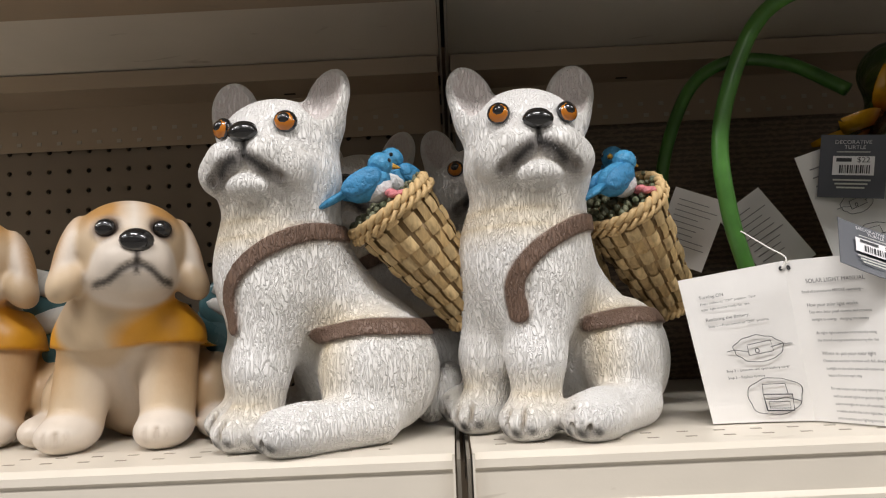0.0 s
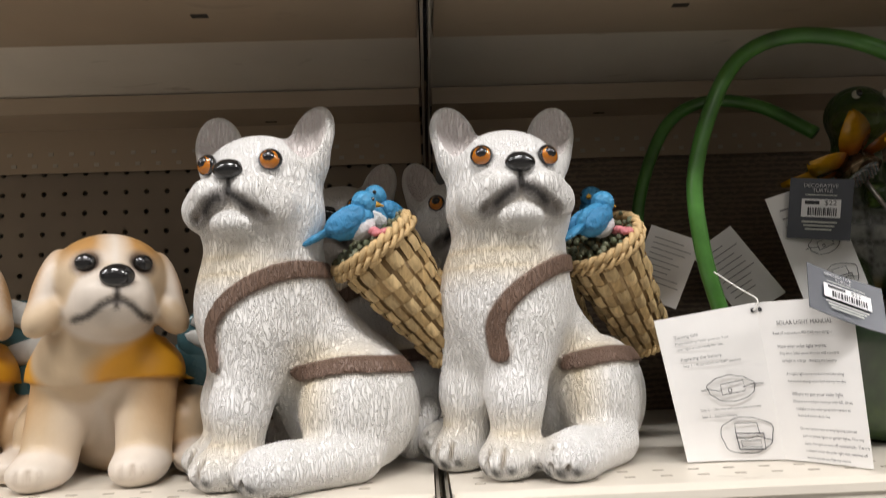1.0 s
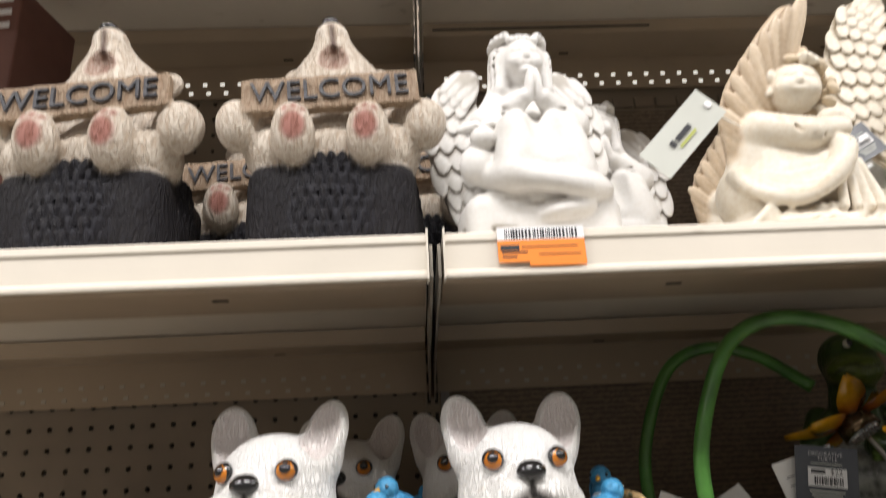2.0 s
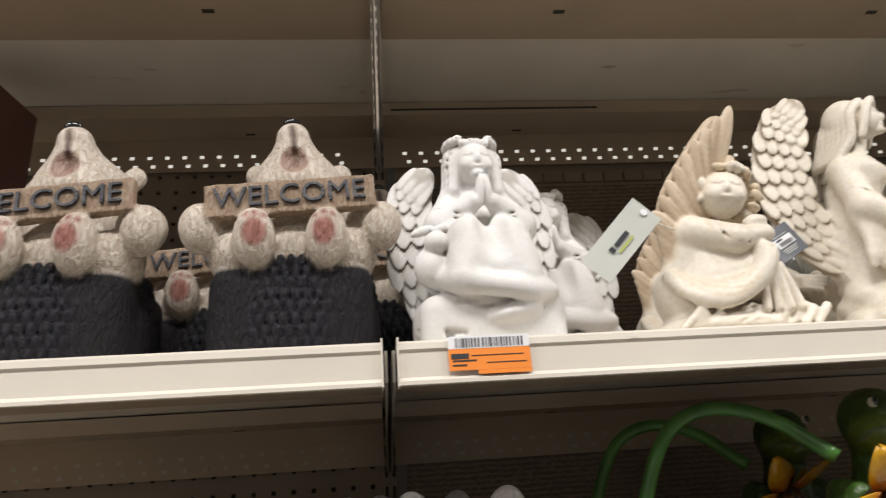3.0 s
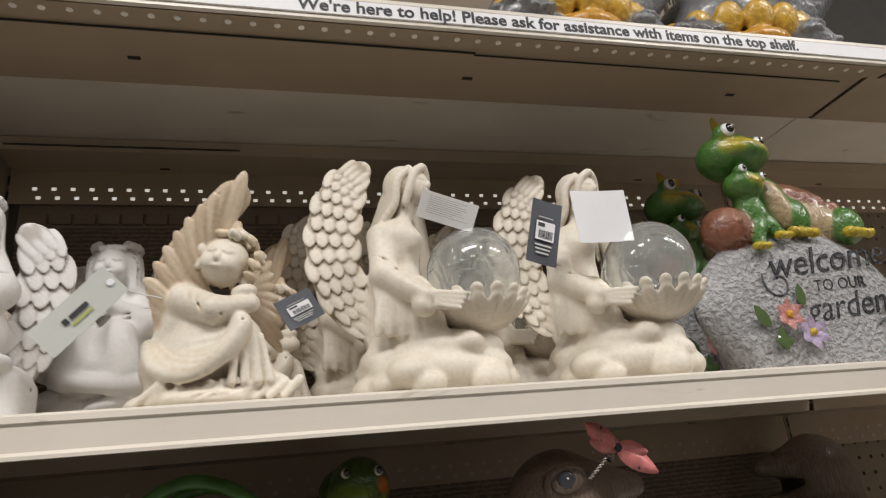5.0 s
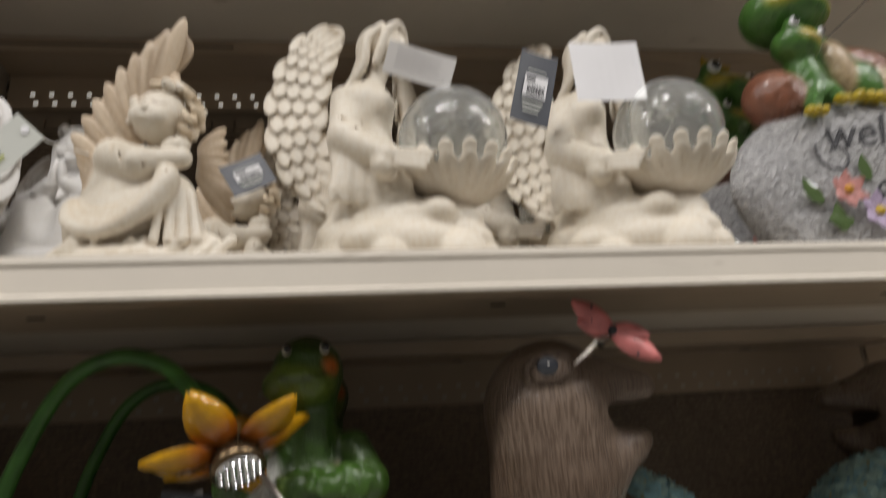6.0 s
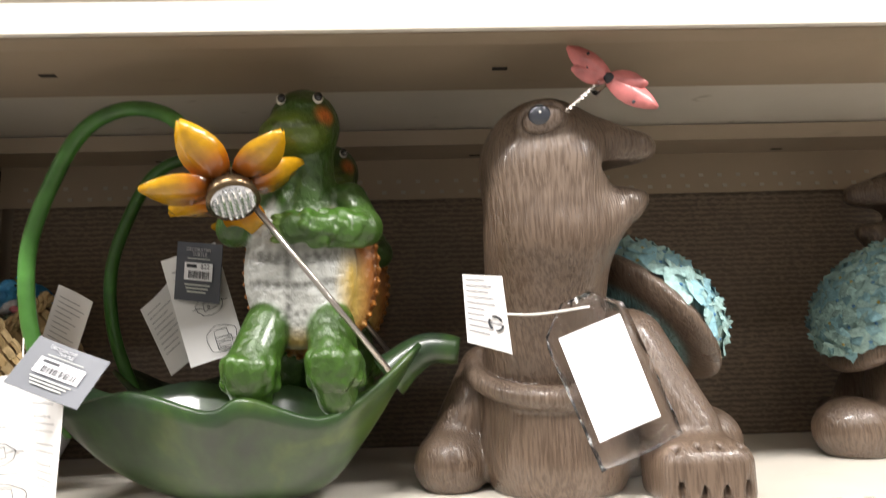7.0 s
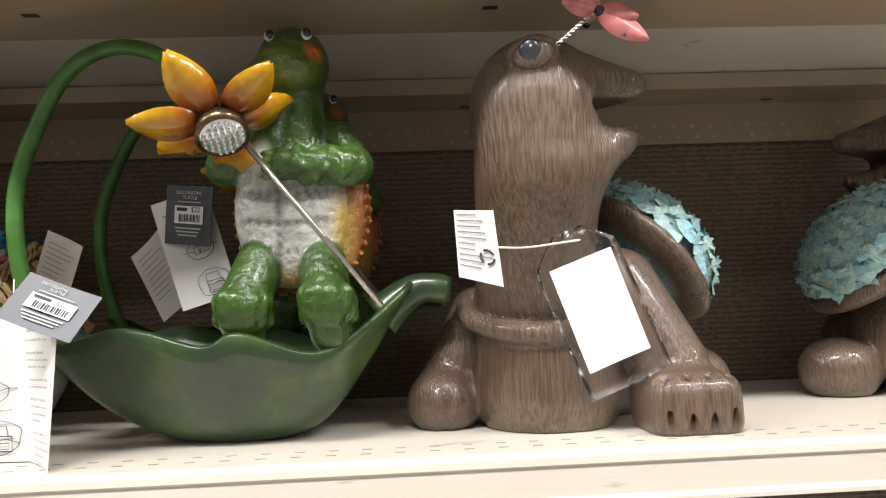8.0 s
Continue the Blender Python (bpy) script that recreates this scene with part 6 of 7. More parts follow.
def planter_turtle_mesh():
    s = Clay(0.0018)
    s.crevice_shade_wash = ((0.45, 0.50, 0.40), 0.7)
    g, shell, plate, yel, dk = (0.042, 0.098, 0.014), (0.36, 0.125, 0.022), (0.52, 0.53, 0.50), (0.60, 0.42, 0.10), (0.05, 0.05, 0.05)
    r = random.Random(21)
    s.ell((0.048, 0.014, 0.186), (0.060, 0.020, 0.074), shell, k=0.005)
    for i in range(46):
        a = 2 * math.pi * i / 46
        s.ell((0.048 + 0.060 * math.cos(a), 0.008, 0.186 + 0.074 * math.sin(a)), (0.0024, 0.007, 0.0028), (0.42, 0.16, 0.03), (0, -math.degrees(a), 0), 0.0015)
    s.ell((0.040, -0.006, 0.186), (0.049, 0.022, 0.066), plate, k=0.004)
    
    for x0, x1, z in ((0.0, 0.084, 0.150), (-0.004, 0.086, 0.172), (-0.002, 0.086, 0.194), (0.006, 0.078, 0.214)):
        s.line(smooth_path([(x0, -0.022, z + 0.002), ((x0 + x1) / 2, -0.030, z - 0.002), (x1, -0.022, z + 0.002)], 5), 0.0026, (0.10, 0.10, 0.095), 0.003)
    s.line([(0.034, -0.029, 0.132), (0.034, -0.031, 0.18), (0.036, -0.027, 0.235)], 0.0032, (0.11, 0.11, 0.10), 0.004)
    for x0, x1, z in ((-0.006, 0.086, 0.150), (-0.008, 0.088, 0.174), (-0.006, 0.088, 0.198), (0.002, 0.080, 0.222)):
        s.stroke([(x0, -0.026, z + 0.002), ((x0 + x1) / 2, -0.026, z - 0.002), (x1, -0.026, z + 0.002)], 0.0016, (0.10, 0.10, 0.09), 0.012)
    s.stroke([(0.034, -0.026, 0.130), (0.033, -0.026, 0.18), (0.037, -0.026, 0.244)], 0.0022, (0.12, 0.12, 0.11), 0.012)
    for c, rr in (((0.086, -0.01, 0.165), (0.008, 0.03, 0.03)), ((0.04, -0.02, 0.126), (0.05, 0.03, 0.006)), ((0.07, -0.02, 0.222), (0.02, 0.03, 0.010))):
        s.ell(c, rr, yel, k=0.008, kind="paint")
    # legs
    for a, b, c in (((0.014, -0.014, 0.140), (0.004, -0.034, 0.105), (0.004, -0.026, 0.084)), ((0.068, -0.014, 0.138), (0.072, -0.032, 0.108), (0.074, -0.026, 0.084))):
        s.cap(a, b, 0.020, 0.021, g, 0.006)
        s.cap(b, c, 0.020, 0.017, g, 0.006)
        for i in range(38):
            t = r.random()
            p = Vector(b).lerp(Vector(c), t)
            th = r.uniform(math.pi * 0.9, math.pi * 2.1)
            s.ell((p.x + 0.020 * math.cos(th), p.y + 0.020 * math.sin(th), p.z + 0.008), (0.0042, 0.0030, 0.0042), (0.060, 0.145, 0.02), k=0.004)
    s.ell((0.070, -0.020, 0.098), (0.016, 0.014, 0.010), g, k=0.005)
    # arms
    s.cap((0.084, -0.002, 0.246), (0.098, -0.014, 0.220), 0.015, 0.0145, g, 0.006)
    s.cap((0.098, -0.016, 0.218), (0.050, -0.036, 0.216), 0.0145, 0.0115, g, 0.005)
    s.ell((0.038, -0.038, 0.217), (0.013, 0.012, 0.014), g, k=0.004)
    for k in range(4):
        s.ell((0.028, -0.044, 0.224 - 0.006 * k), (0.006, 0.005, 0.003), (0.13, 0.22, 0.04), k=0.0015)
    s.cap((0.002, -0.002, 0.246), (-0.016, -0.012, 0.222), 0.015, 0.015, g, 0.006)
    s.cap((-0.016, -0.014, 0.220), (-0.006, -0.034, 0.246), 0.014, 0.011, g, 0.005)
    for i in range(60):
        t = r.random()
        p = Vector((0.098, -0.016, 0.218)).lerp(Vector((0.050, -0.036, 0.216)), t)
        th = r.uniform(0, 6.28)
        s.ell((p.x, p.y - 0.0135 * abs(math.cos(th)), p.z + 0.0135 * math.sin(th)), (0.0035, 0.0026, 0.003), (0.060, 0.145, 0.02), k=0.004)
    # head
    s.cap((0.044, 0.0, 0.228), (0.046, -0.006, 0.285), 0.028, 0.023, g, 0.010)
    s.at = pose(0.045, -0.012, 0.304, 0, 0, -4)
    s.ell((0, 0, 0.004), (0.031, 0.032, 0.031), g, k=0.008)
    s.ell((-0.006, -0.016, -0.008), (0.030, 0.024, 0.017), (0.11, 0.17, 0.02), k=0.008)
    s.stroke([(-0.034, -0.02, -0.012), (-0.022, -0.034, -0.004), (-0.004, -0.036, -0.008), (0.014, -0.03, -0.004), (0.020, -0.026, 0.0)], 0.0013, (0.03, 0.05, 0.01), 0.016)
    s.ell((0.024, -0.024, 0.006), (0.007, 0.012, 0.007), (0.60, 0.15, 0.02), k=0.004, kind="paint")
    for sx, ex in ((-1, -0.014), (1, 0.018)):
        s.ball((ex, -0.0262, 0.019), (0.0048, 0.004, 0.0048), (0.70, 0.70, 0.62), 1, (0, 0, sx * 20), 10)
        s.ball((ex + 0.001, -0.0285, 0.0195), (0.0038, 0.003, 0.0040), BLACK, 1, (0, 0, sx * 20), 8)
    s.at = Matrix.Identity(4)
    return s.make("turtle_figure", [M_SKIN, M_GLOSS])


TURTLE_FIG = planter_turtle_mesh()


def leaf_planter(m, note):
    t = thing("leaf_planter", "green leaf-shaped metal planter with standing turtle and flower lamp, " + note, "planter", "leaf planters", m=m)
    part("leaf_bowl", leaf_bowl_bm(), M_LEAF, t, "streaked dark green leaf bowl", True)
    v, f = tube_geo(smooth_path([(0.118, 0, 0.100), (0.138, 0, 0.116), (0.156, -0.002, 0.124), (0.180, -0.004, 0.121)], 5), [0.020, 0.019, 0.018, 0.017, 0.0165, 0.016, 0.0155, 0.015, 0.0145, 0.014, 0.0135, 0.013, 0.013, 0.013, 0.0125, 0.0115], 14)
    part("leaf_stalk", geo_bm(v, f), M_LEAF, t, smooth=True)
    fig = new("turtle", TURTLE_FIG)
    fig.parent = t
    fig.location, fig.scale = (0.010, -0.028, 0.006), (0.95, 1.0, 1.0)
    v, f = tube_geo(smooth_path([(-0.150, 0.0, 0.060), (-0.168, -0.014, 0.110), (-0.181, -0.020, 0.160), (-0.183, -0.021, 0.221), (-0.163, -0.022, 0.283), (-0.138, -0.026, 0.321), (-0.101, -0.034, 0.335), (-0.058, -0.052, 0.322), (-0.020, -0.080, 0.284)], 8), 0.0066, 12)
    part("arched_stem", geo_bm(v, f), M_GREENPAINT, t, "glossy green arched stem", True)
    # flower lamp, facing down to the front
    fl = new("flower_lamp")
    fl.parent = t
    fl.matrix_basis = pose(0.006, -0.092, 0.247, 58, -14, 12)
    pv, pf = petal_geo(0.051, 0.033, -0.22, 8)
    pb = None
    for k, ang in enumerate((-22, 46, 96, 172, 236, 284)):
        bm = geo_bm(pv, pf)
        bmesh.ops.solidify(bm, geom=list(bm.faces), thickness=0.0012)
        p = part("petal", bm, M_PETAL, fl, "yellow-orange metal petal", True) if pb is None else new("petal", pb)
        pb = pb or p.data
        p.parent = fl
        p.matrix_basis = pose(0, 0.004, 0, 0, ang, 0) @ pose(0, 0, 0.012, 10 if k % 2 else -10)
    v, f = tube_geo([(0, 0.012, 0), (0, -0.004, 0), (0, -0.012, 0)], [0.014, 0.019, 0.020], 24)
    part("lamp_rim", geo_bm(v, f), M_RIM, fl, "bronze lamp rim", True)
    bm = bmesh.new()
    bmesh.ops.create_uvsphere(bm, u_segments=24, v_segments=10, radius=0.0178, matrix=Matrix.Translation((0, -0.011, 0)) @ Matrix.Diagonal((1, 0.18, 1, 1)))
    lens = part("lamp_lens", bm, M_LENS, fl, "ribbed clear lens", True)
    bm = bmesh.new()
    for a in range(-3, 4):
        for b in range(-3, 4):
            if a * a + b * b < 12:
                bmesh.ops.create_icosphere(bm, subdivisions=1, radius=0.0021, matrix=Matrix.Translation((0.0045 * a, -0.0142, 0.0045 * b)))
    o = part("lens_bead_field", bm, M_LENS, fl)
    o["kind"] = "stuff"
    v, f = tube_geo([(0.014, -0.084, 0.246), (0.122, -0.066, 0.108)], 0.0024, 10)
    part("steel_rod", geo_bm(v, f), M_ROD, t, "thin steel rod", True)
    return t


plant = leaf_planter(pose(0.400, 0.128, LOW), "front row")
back_plant = copy_thing(plant, pose(0.400, 0.285, LOW, 0, 0, 2))
back_plant["label"] = "green leaf-shaped metal planter with standing turtle, back row"


# ---- lower shelf: brown turtles with flowered shells ----
BROWN = (0.150, 0.106, 0.076)


def brown_turtle_mesh():
    s = Clay(0.0024)
    s.crevice_shade_wash = ((0.38, 0.34, 0.30), 0.8)
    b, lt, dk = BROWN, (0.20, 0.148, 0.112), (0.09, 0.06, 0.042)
    r = random.Random(31)
    # round body like a pot, broad limbs
    s.cap((0.004, 0.0, 0.034), (0.004, 0.0, 0.070), 0.066, 0.064, b, 0.015)
    s.box((0.004, 0.0, 0.150), (0.12, 0.12, 0.045), 0.004, b, (-12, 0, 0), k=0.006, kind="carve")
    s.ell((0.066, 0.050, 0.060), (0.070, 0.070, 0.066), b, k=0.02)
    s.cap((0.070, -0.010, 0.118), (0.104, -0.040, 0.050), 0.036, 0.030, b, 0.010)
    s.box((0.104, -0.060, 0.020), (0.020, 0.020, 0.010), 0.017, b, k=0.008)
    s.ell((0.104, -0.056, 0.026), (0.036, 0.034, 0.027), b, k=0.008)
    s.cap((-0.052, 0.030, 0.100), (-0.084, 0.020, 0.040), 0.026, 0.024, b, 0.010)
    s.ell((-0.088, 0.006, 0.022), (0.034, 0.034, 0.030), b, k=0.008)
    s.ell((0.160, 0.062, 0.026), (0.040, 0.034, 0.034), b, k=0.010)
    for fx, fy, n in ((0.104, -0.093, 4), (-0.088, -0.030, 3)):
        for k in range(n):
            x = fx + (k - (n - 1) / 2) * 0.0165
            s.cap((x, fy + 0.006, 0.042), (x, fy - 0.002, 0.004), 0.0020, 0.0024, dk, 0.004, "cut")
    # rim of the body, dipping in front of the neck
    ring = [(0.000 + 0.065 * math.cos(a), 0.0 + 0.064 * math.sin(a), 0.100 + 0.019 * math.sin(a)) for a in np.linspace(0, 2 * math.pi, 41)]
    s.line([tuple(float(q) for q in p) for p in ring], 0.0068, lt, 0.008, "add")
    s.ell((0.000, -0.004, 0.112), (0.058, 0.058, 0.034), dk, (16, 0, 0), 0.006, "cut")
    # thick neck running up into the head, beak open to the side
    s.cap((-0.004, 0.000, 0.068), (-0.004, -0.006, 0.120), 0.046, 0.050, b, 0.004)
    s.cap((-0.004, -0.006, 0.120), (-0.002, -0.040, 0.215), 0.050, 0.055, b, 0.012)
    s.at = pose(0.007, 0.006, 0.014)
    s.ell((-0.010, -0.052, 0.258), (0.056, 0.052, 0.062), lt, k=0.020)
    s.cap((0.000, -0.052, 0.276), (0.072, -0.053, 0.279), 0.042, 0.0130, lt, 0.012)
    s.cap((0.040, -0.053, 0.278), (0.080, -0.053, 0.277), 0.022, 0.0085, lt, 0.010)
    s.cap((0.000, -0.050, 0.200), (0.058, -0.053, 0.226), 0.046, 0.0165, lt, 0.014)
    s.cap((0.030, -0.053, 0.222), (0.072, -0.053, 0.232), 0.020, 0.0085, lt, 0.008)
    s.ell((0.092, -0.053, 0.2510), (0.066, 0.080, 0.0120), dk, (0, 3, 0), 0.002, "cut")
    s.line(smooth_path([(0.060, -0.078, 0.268), (0.040, -0.092, 0.265), (0.026, -0.098, 0.256), (0.034, -0.096, 0.244)], 4), 0.0022, lt, 0.006, "carve")
    # eye in a carved almond socket
    s.at = pose(-0.012, -0.096, 0.303, 12, 0, -6)
    s.ell((0, 0.004, 0), (0.022, 0.010, 0.0155), lt, (0, -14, 0), 0.005)
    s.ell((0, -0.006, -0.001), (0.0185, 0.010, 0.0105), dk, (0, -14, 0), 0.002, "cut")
    s.ball((0.001, -0.0010, -0.001), (0.0175, 0.008, 0.0115), (0.22, 0.165, 0.13), 0, (0, -14, 0))
    s.ball((-0.002, -0.0068, 0.002), (0.0092, 0.004, 0.0084), (0.045, 0.05, 0.065), 1)
    # small pale bead for a painted glint in the eye
    s.ball((-0.002, -0.0110, 0.004), 0.0012, (0.8, 0.8, 0.8), 1, seg=6)
    s.at = Matrix.Identity(4)
    # shell: brown rim under a dome of blue flowers
    s.at = pose(0.112, 0.056, 0.154, 0, 46, 8)
    s.ell((0, 0, -0.006), (0.088, 0.088, 0.022), b, k=0.006)
    s.ell((0, 0, 0.004), (0.074, 0.078, 0.046), (0.17, 0.34, 0.35), k=0.002)
    for i in range(56):
        z = 1 - (i + 0.5) / 56 * 0.98
        a = i * 2.39996
        rr = math.sqrt(1 - z * z)
        p = Vector((rr * math.cos(a), rr * math.sin(a), z))
        nrm = Vector((p.x / 0.074, p.y / 0.078, p.z / 0.046)).normalized()
        q = Vector((0.075 * p.x, 0.079 * p.y, 0.004 + 0.047 * p.z))
        keep = s.at.copy()
        s.at = keep @ Matrix.Translation(q) @ nrm.to_track_quat("-Y", "Z").to_matrix().to_4x4() @ pose(0, 0, 0, 0, r.uniform(0, 360), 0)
        # the flower's face looks along -y of its own frame
        tone = r.uniform(0.85, 1.1)
        v, f = petal_geo(0.0205, 0.0200, 0.16)
        for k in range(5):
            base = s.at.copy()
            s.at = base @ pose(0, 0, 0, 0, 72 * k, 0)
            s.bit(v, f, (0.40 * tone, 0.62 * tone, 0.60 * tone) if (i + k) % 3 else (0.30 * tone, 0.56 * tone, 0.64 * tone), 2)
            s.at = base
        s.ball((0, -0.0015, 0), 0.0021, (0.10, 0.28, 0.55) if i % 3 else (0.55, 0.42, 0.08), 2, seg=6)
        s.at = keep
    s.at = Matrix.Identity(4)
    return s.make("turtle_statue", [M_WOODY, M_GLOSS, M_MATTE])


BROWN_TURTLE = brown_turtle_mesh()
place("turtle_statue", BROWN_TURTLE, pose(0.660, 0.142, LOW), "brown wood-grained turtle statue with blue flowered shell", "statue", "brown turtles")
place("turtle_statue", BROWN_TURTLE, pose(1.160, 0.262, LOW, 0, 0, 170), "brown turtle statue turned away, blue flowered shell showing", "statue", "brown turtles")


def spring_butterfly():
    t = thing("butterfly", "pink spotted butterfly on a spring above the turtle", "ornament", m=pose(0.698, 0.028, LOW + 0.328))
    pts = [(-0.034 + 0.026 * k / 60 + 0.0022 * math.cos(k * 0.9), 0.0022 * math.sin(k * 0.9), -0.026 + 0.022 * k / 60) for k in range(61)]
    v, f = tube_geo(pts, 0.0006, 5)
    part("spring", geo_bm(v, f), M_ROD, t)
    v, f = tube_geo([(-0.012, 0, -0.010), (-0.002, 0, -0.001)], 0.0042, 10)
    part("clear_sleeve", geo_bm(v, f), M_PLASTIC, t, smooth=True)
    bm = bmesh.new()
    bmesh.ops.create_uvsphere(bm, u_segments=12, v_segments=8, radius=0.0052)
    part("body", bm, M_INK, t, "black bead body", True)
    pink = plain("pink_wing_paint", (0.62, 0.20, 0.19), 0.3, vary=0.3, scale=60, relief=0)
    for ang, ln, wd in ((126, 0.044, 0.020), (102, 0.030, 0.018), (-52, 0.040, 0.020), (-76, 0.030, 0.016)):
        v, f = petal_geo(ln, wd, 0.1, 7)
        bm = geo_bm(v, f)
        bmesh.ops.solidify(bm, geom=list(bm.faces), thickness=0.0012)
        w = part("wing", bm, pink, t, smooth=True)
        w.matrix_basis = pose(0, 0, 0, 0, ang, 0)
        for d, o in ((0.78, 0.0), (0.6, 0.3)):
            bm = bmesh.new()
            bmesh.ops.create_uvsphere(bm, u_segments=8, v_segments=6, radius=0.0018, matrix=Matrix.Translation((o * wd, -0.1 * ln * d * d - 0.0022, ln * d)) @ Matrix.Diagonal((1, 0.3, 0.7, 1)))
            part("spot", bm, M_INK, w, smooth=True)
    return t


spring_butterfly()

# ---- leaflets, tags and cards ----
def on_page(corners, v, lift=0.0003):
    """Maps (u, h) in 0..1 onto a page given by its bottom-left, bottom-right, top-left and top-right corners."""
    bl, br, tl, tr = (np.array(c, float) for c in corners)
    n = np.cross(br - bl, tl - bl)
    n /= np.linalg.norm(n)
    u, h, d = v[:, 0:1], v[:, 1:2], v[:, 2:3]
    return (1 - u) * (1 - h) * bl + u * (1 - h) * br + (1 - u) * h * tl + u * h * tr + n * (lift + d)


def page_sheet(corners, bow=0.0, n=8):
    rows = []
    for i in range(n + 1):
        us = np.linspace(0, 1, n + 1)
        v = np.stack([us, np.full(n + 1, i / n), -bow * np.sin(np.pi * us)], 1)
        rows.append(on_page(corners, v, 0.0))
    return sheet_bm(rows, 0.0005)


def printed(parent, corners, width, height, text, u, h, size, mat, bold=0.0):
    """A printed line whose left end stands at (u, h)."""
    v, f = lettering(text, size, 0.00005, 0.0, bold)
    q = np.stack([u + (v[:, 0] - v[:, 0].min()) / width, h + v[:, 2] / height, v[:, 1] * 0], 1)
    return part("print_line", geo_bm(on_page(corners, q, 0.0006), f), mat, parent)


def bar(parent, corners, u0, u1, h0, h1, mat, name="print_bar", lift=0.0006):
    q = np.array([(u0, h0, 0), (u1, h0, 0), (u1, h1, 0), (u0, h1, 0)], float)
    return part(name, geo_bm(on_page(corners, q, lift), [(0, 1, 2, 3)]), mat, parent)


def sketch(parent, corners, pts, w=0.00028, lift=0.0006):
    q = on_page(corners, np.array([(a, b, 0) for a, b in pts], float), lift)
    v, f = tube_geo([tuple(p) for p in q], w, 5)
    return part("line_drawing", geo_bm(v, f), M_INK, parent)


def blob(cu, ch, ru, rh, seed):
    r = random.Random(seed)
    k = [r.uniform(-0.08, 0.08) for _ in range(9)]
    out = []
    for i in range(61):
        a = 2 * math.pi * i / 60
        s = 1 + sum(k[j] * math.sin((j + 2) * a + j) for j in range(9)) * 0.35
        out.append((cu + ru * s * math.cos(a), ch + rh * s * math.sin(a)))
    return out


def battery_sketches(t, c):
    sketch(t, c, blob(0.60, 0.475, 0.235, 0.085, 1))
    sketch(t, c, [(0.50, 0.435), (0.74, 0.45), (0.73, 0.52), (0.50, 0.505), (0.50, 0.435)])
    sketch(t, c, [(0.30, 0.475), (0.38, 0.48), (0.50, 0.46)])
    sketch(t, c, [(0.72, 0.475), (0.82, 0.49), (0.93, 0.485)])
    sketch(t, c, blob(0.585, 0.462, 0.018, 0.014, 5))
    sketch(t, c, blob(0.66, 0.165, 0.27, 0.118, 2))
    sketch(t, c, [(0.56, 0.075), (0.82, 0.07), (0.83, 0.17), (0.55, 0.18), (0.56, 0.075)], 0.0005)
    sketch(t, c, [(0.55, 0.185), (0.56, 0.245), (0.78, 0.24), (0.79, 0.175)])
    sketch(t, c, [(0.59, 0.09), (0.79, 0.085), (0.79, 0.125), (0.59, 0.13), (0.59, 0.09)])
    sketch(t, c, [(0.56, 0.15), (0.66, 0.142), (0.76, 0.155), (0.90, 0.125)])


LEFT_TEXT = ((0.15, 0.855, 0.0046, "Turning ON"), (0.15, 0.812, 0.0035, "Press switch to \"ON\" position. Your"), (0.15, 0.772, 0.0035, "solar light is now ready for  use."),
             (0.17, 0.700, 0.0046, "Replacing the Battery:"), (0.18, 0.655, 0.0035, "Step 1 – Press switch to \"OFF\" position"),
             (0.25, 0.345, 0.0035, "Step 2 – Unscrew and open battery cover"), (0.25, 0.300, 0.0035, "Step 3 – Replace battery"))
RIGHT_TEXT = ((0.20, 0.860, 0.0056, "SOLAR LIGHT MANUAL"), (0.14, 0.795, 0.0037, "Read all instructions BEFORE operating –"), (0.17, 0.712, 0.0046, "How your solar light works:"),
              (0.18, 0.668, 0.0036, "Day time: Solar panel absorbs and converts"), (0.19, 0.622, 0.0036, "sunlight to energy   charging the battery"),
              (0.21, 0.540, 0.0036, "At night, light turns on automatically using"), (0.21, 0.495, 0.0036, "the stored energy absorbed during the day"),
              (0.23, 0.415, 0.0046, "Where to put your solar light"), (0.23, 0.370, 0.0036, "Choose an outdoor location with full, direct"),
              (0.25, 0.325, 0.0036, "sunlight so the solar panel will receive at"), (0.26, 0.283, 0.0036, "least 6-8 hours each day"),
              (0.26, 0.205, 0.0036, "Do not locate near strong lighting sources"), (0.27, 0.160, 0.0036, "such as street lights or garden lights. This may"),
              (0.28, 0.115, 0.0036, "cause the light to turn off automatically. There is"), (0.28, 0.072, 0.0036, "a sensor inside the solar light that switches off"), (0.28, 0.030, 0.0036, "once it senses any lighting source"))


def manual():
    """The folded leaflet that stands on the shelf before the planter."""
    t = thing("leaflet", "folded white solar light manual standing on the shelf", "leaflet")
    z = LOW
    a = ((0.181, 0.078, z + 0.001), (0.252, 0.074, z + 0.001), (0.164, 0.078, z + 0.105), (0.240, 0.074, z + 0.116))
    b = ((0.252, 0.074, z + 0.001), (0.288, 0.030, z + 0.001), (0.240, 0.074, z + 0.116), (0.290, 0.036, z + 0.117))
    for c, lines, w in ((a, LEFT_TEXT, 0.070), (b, RIGHT_TEXT, 0.072)):
        page = part("page", page_sheet(c, 0.002), M_PAPER, t)
        for u, h, size, text in lines:
            printed(page, c, w, 0.108, text, u, h, size * 0.72, M_INK)
    battery_sketches(t, a)
    for c, u in ((a, 0.965), (b, 0.05)):
        sketch(t, c, blob(u, 0.955, 0.012, 0.010, 3), 0.0006)
    pts = smooth_path([(0.238, 0.0725, z + 0.110), (0.241, 0.071, z + 0.118), (0.233, 0.080, z + 0.127), (0.222, 0.098, z + 0.142)], 5)
    v, f = tube_geo(pts, 0.0006, 5)
    part("string", geo_bm(v, f), M_STRING, t)
    return t


manual()


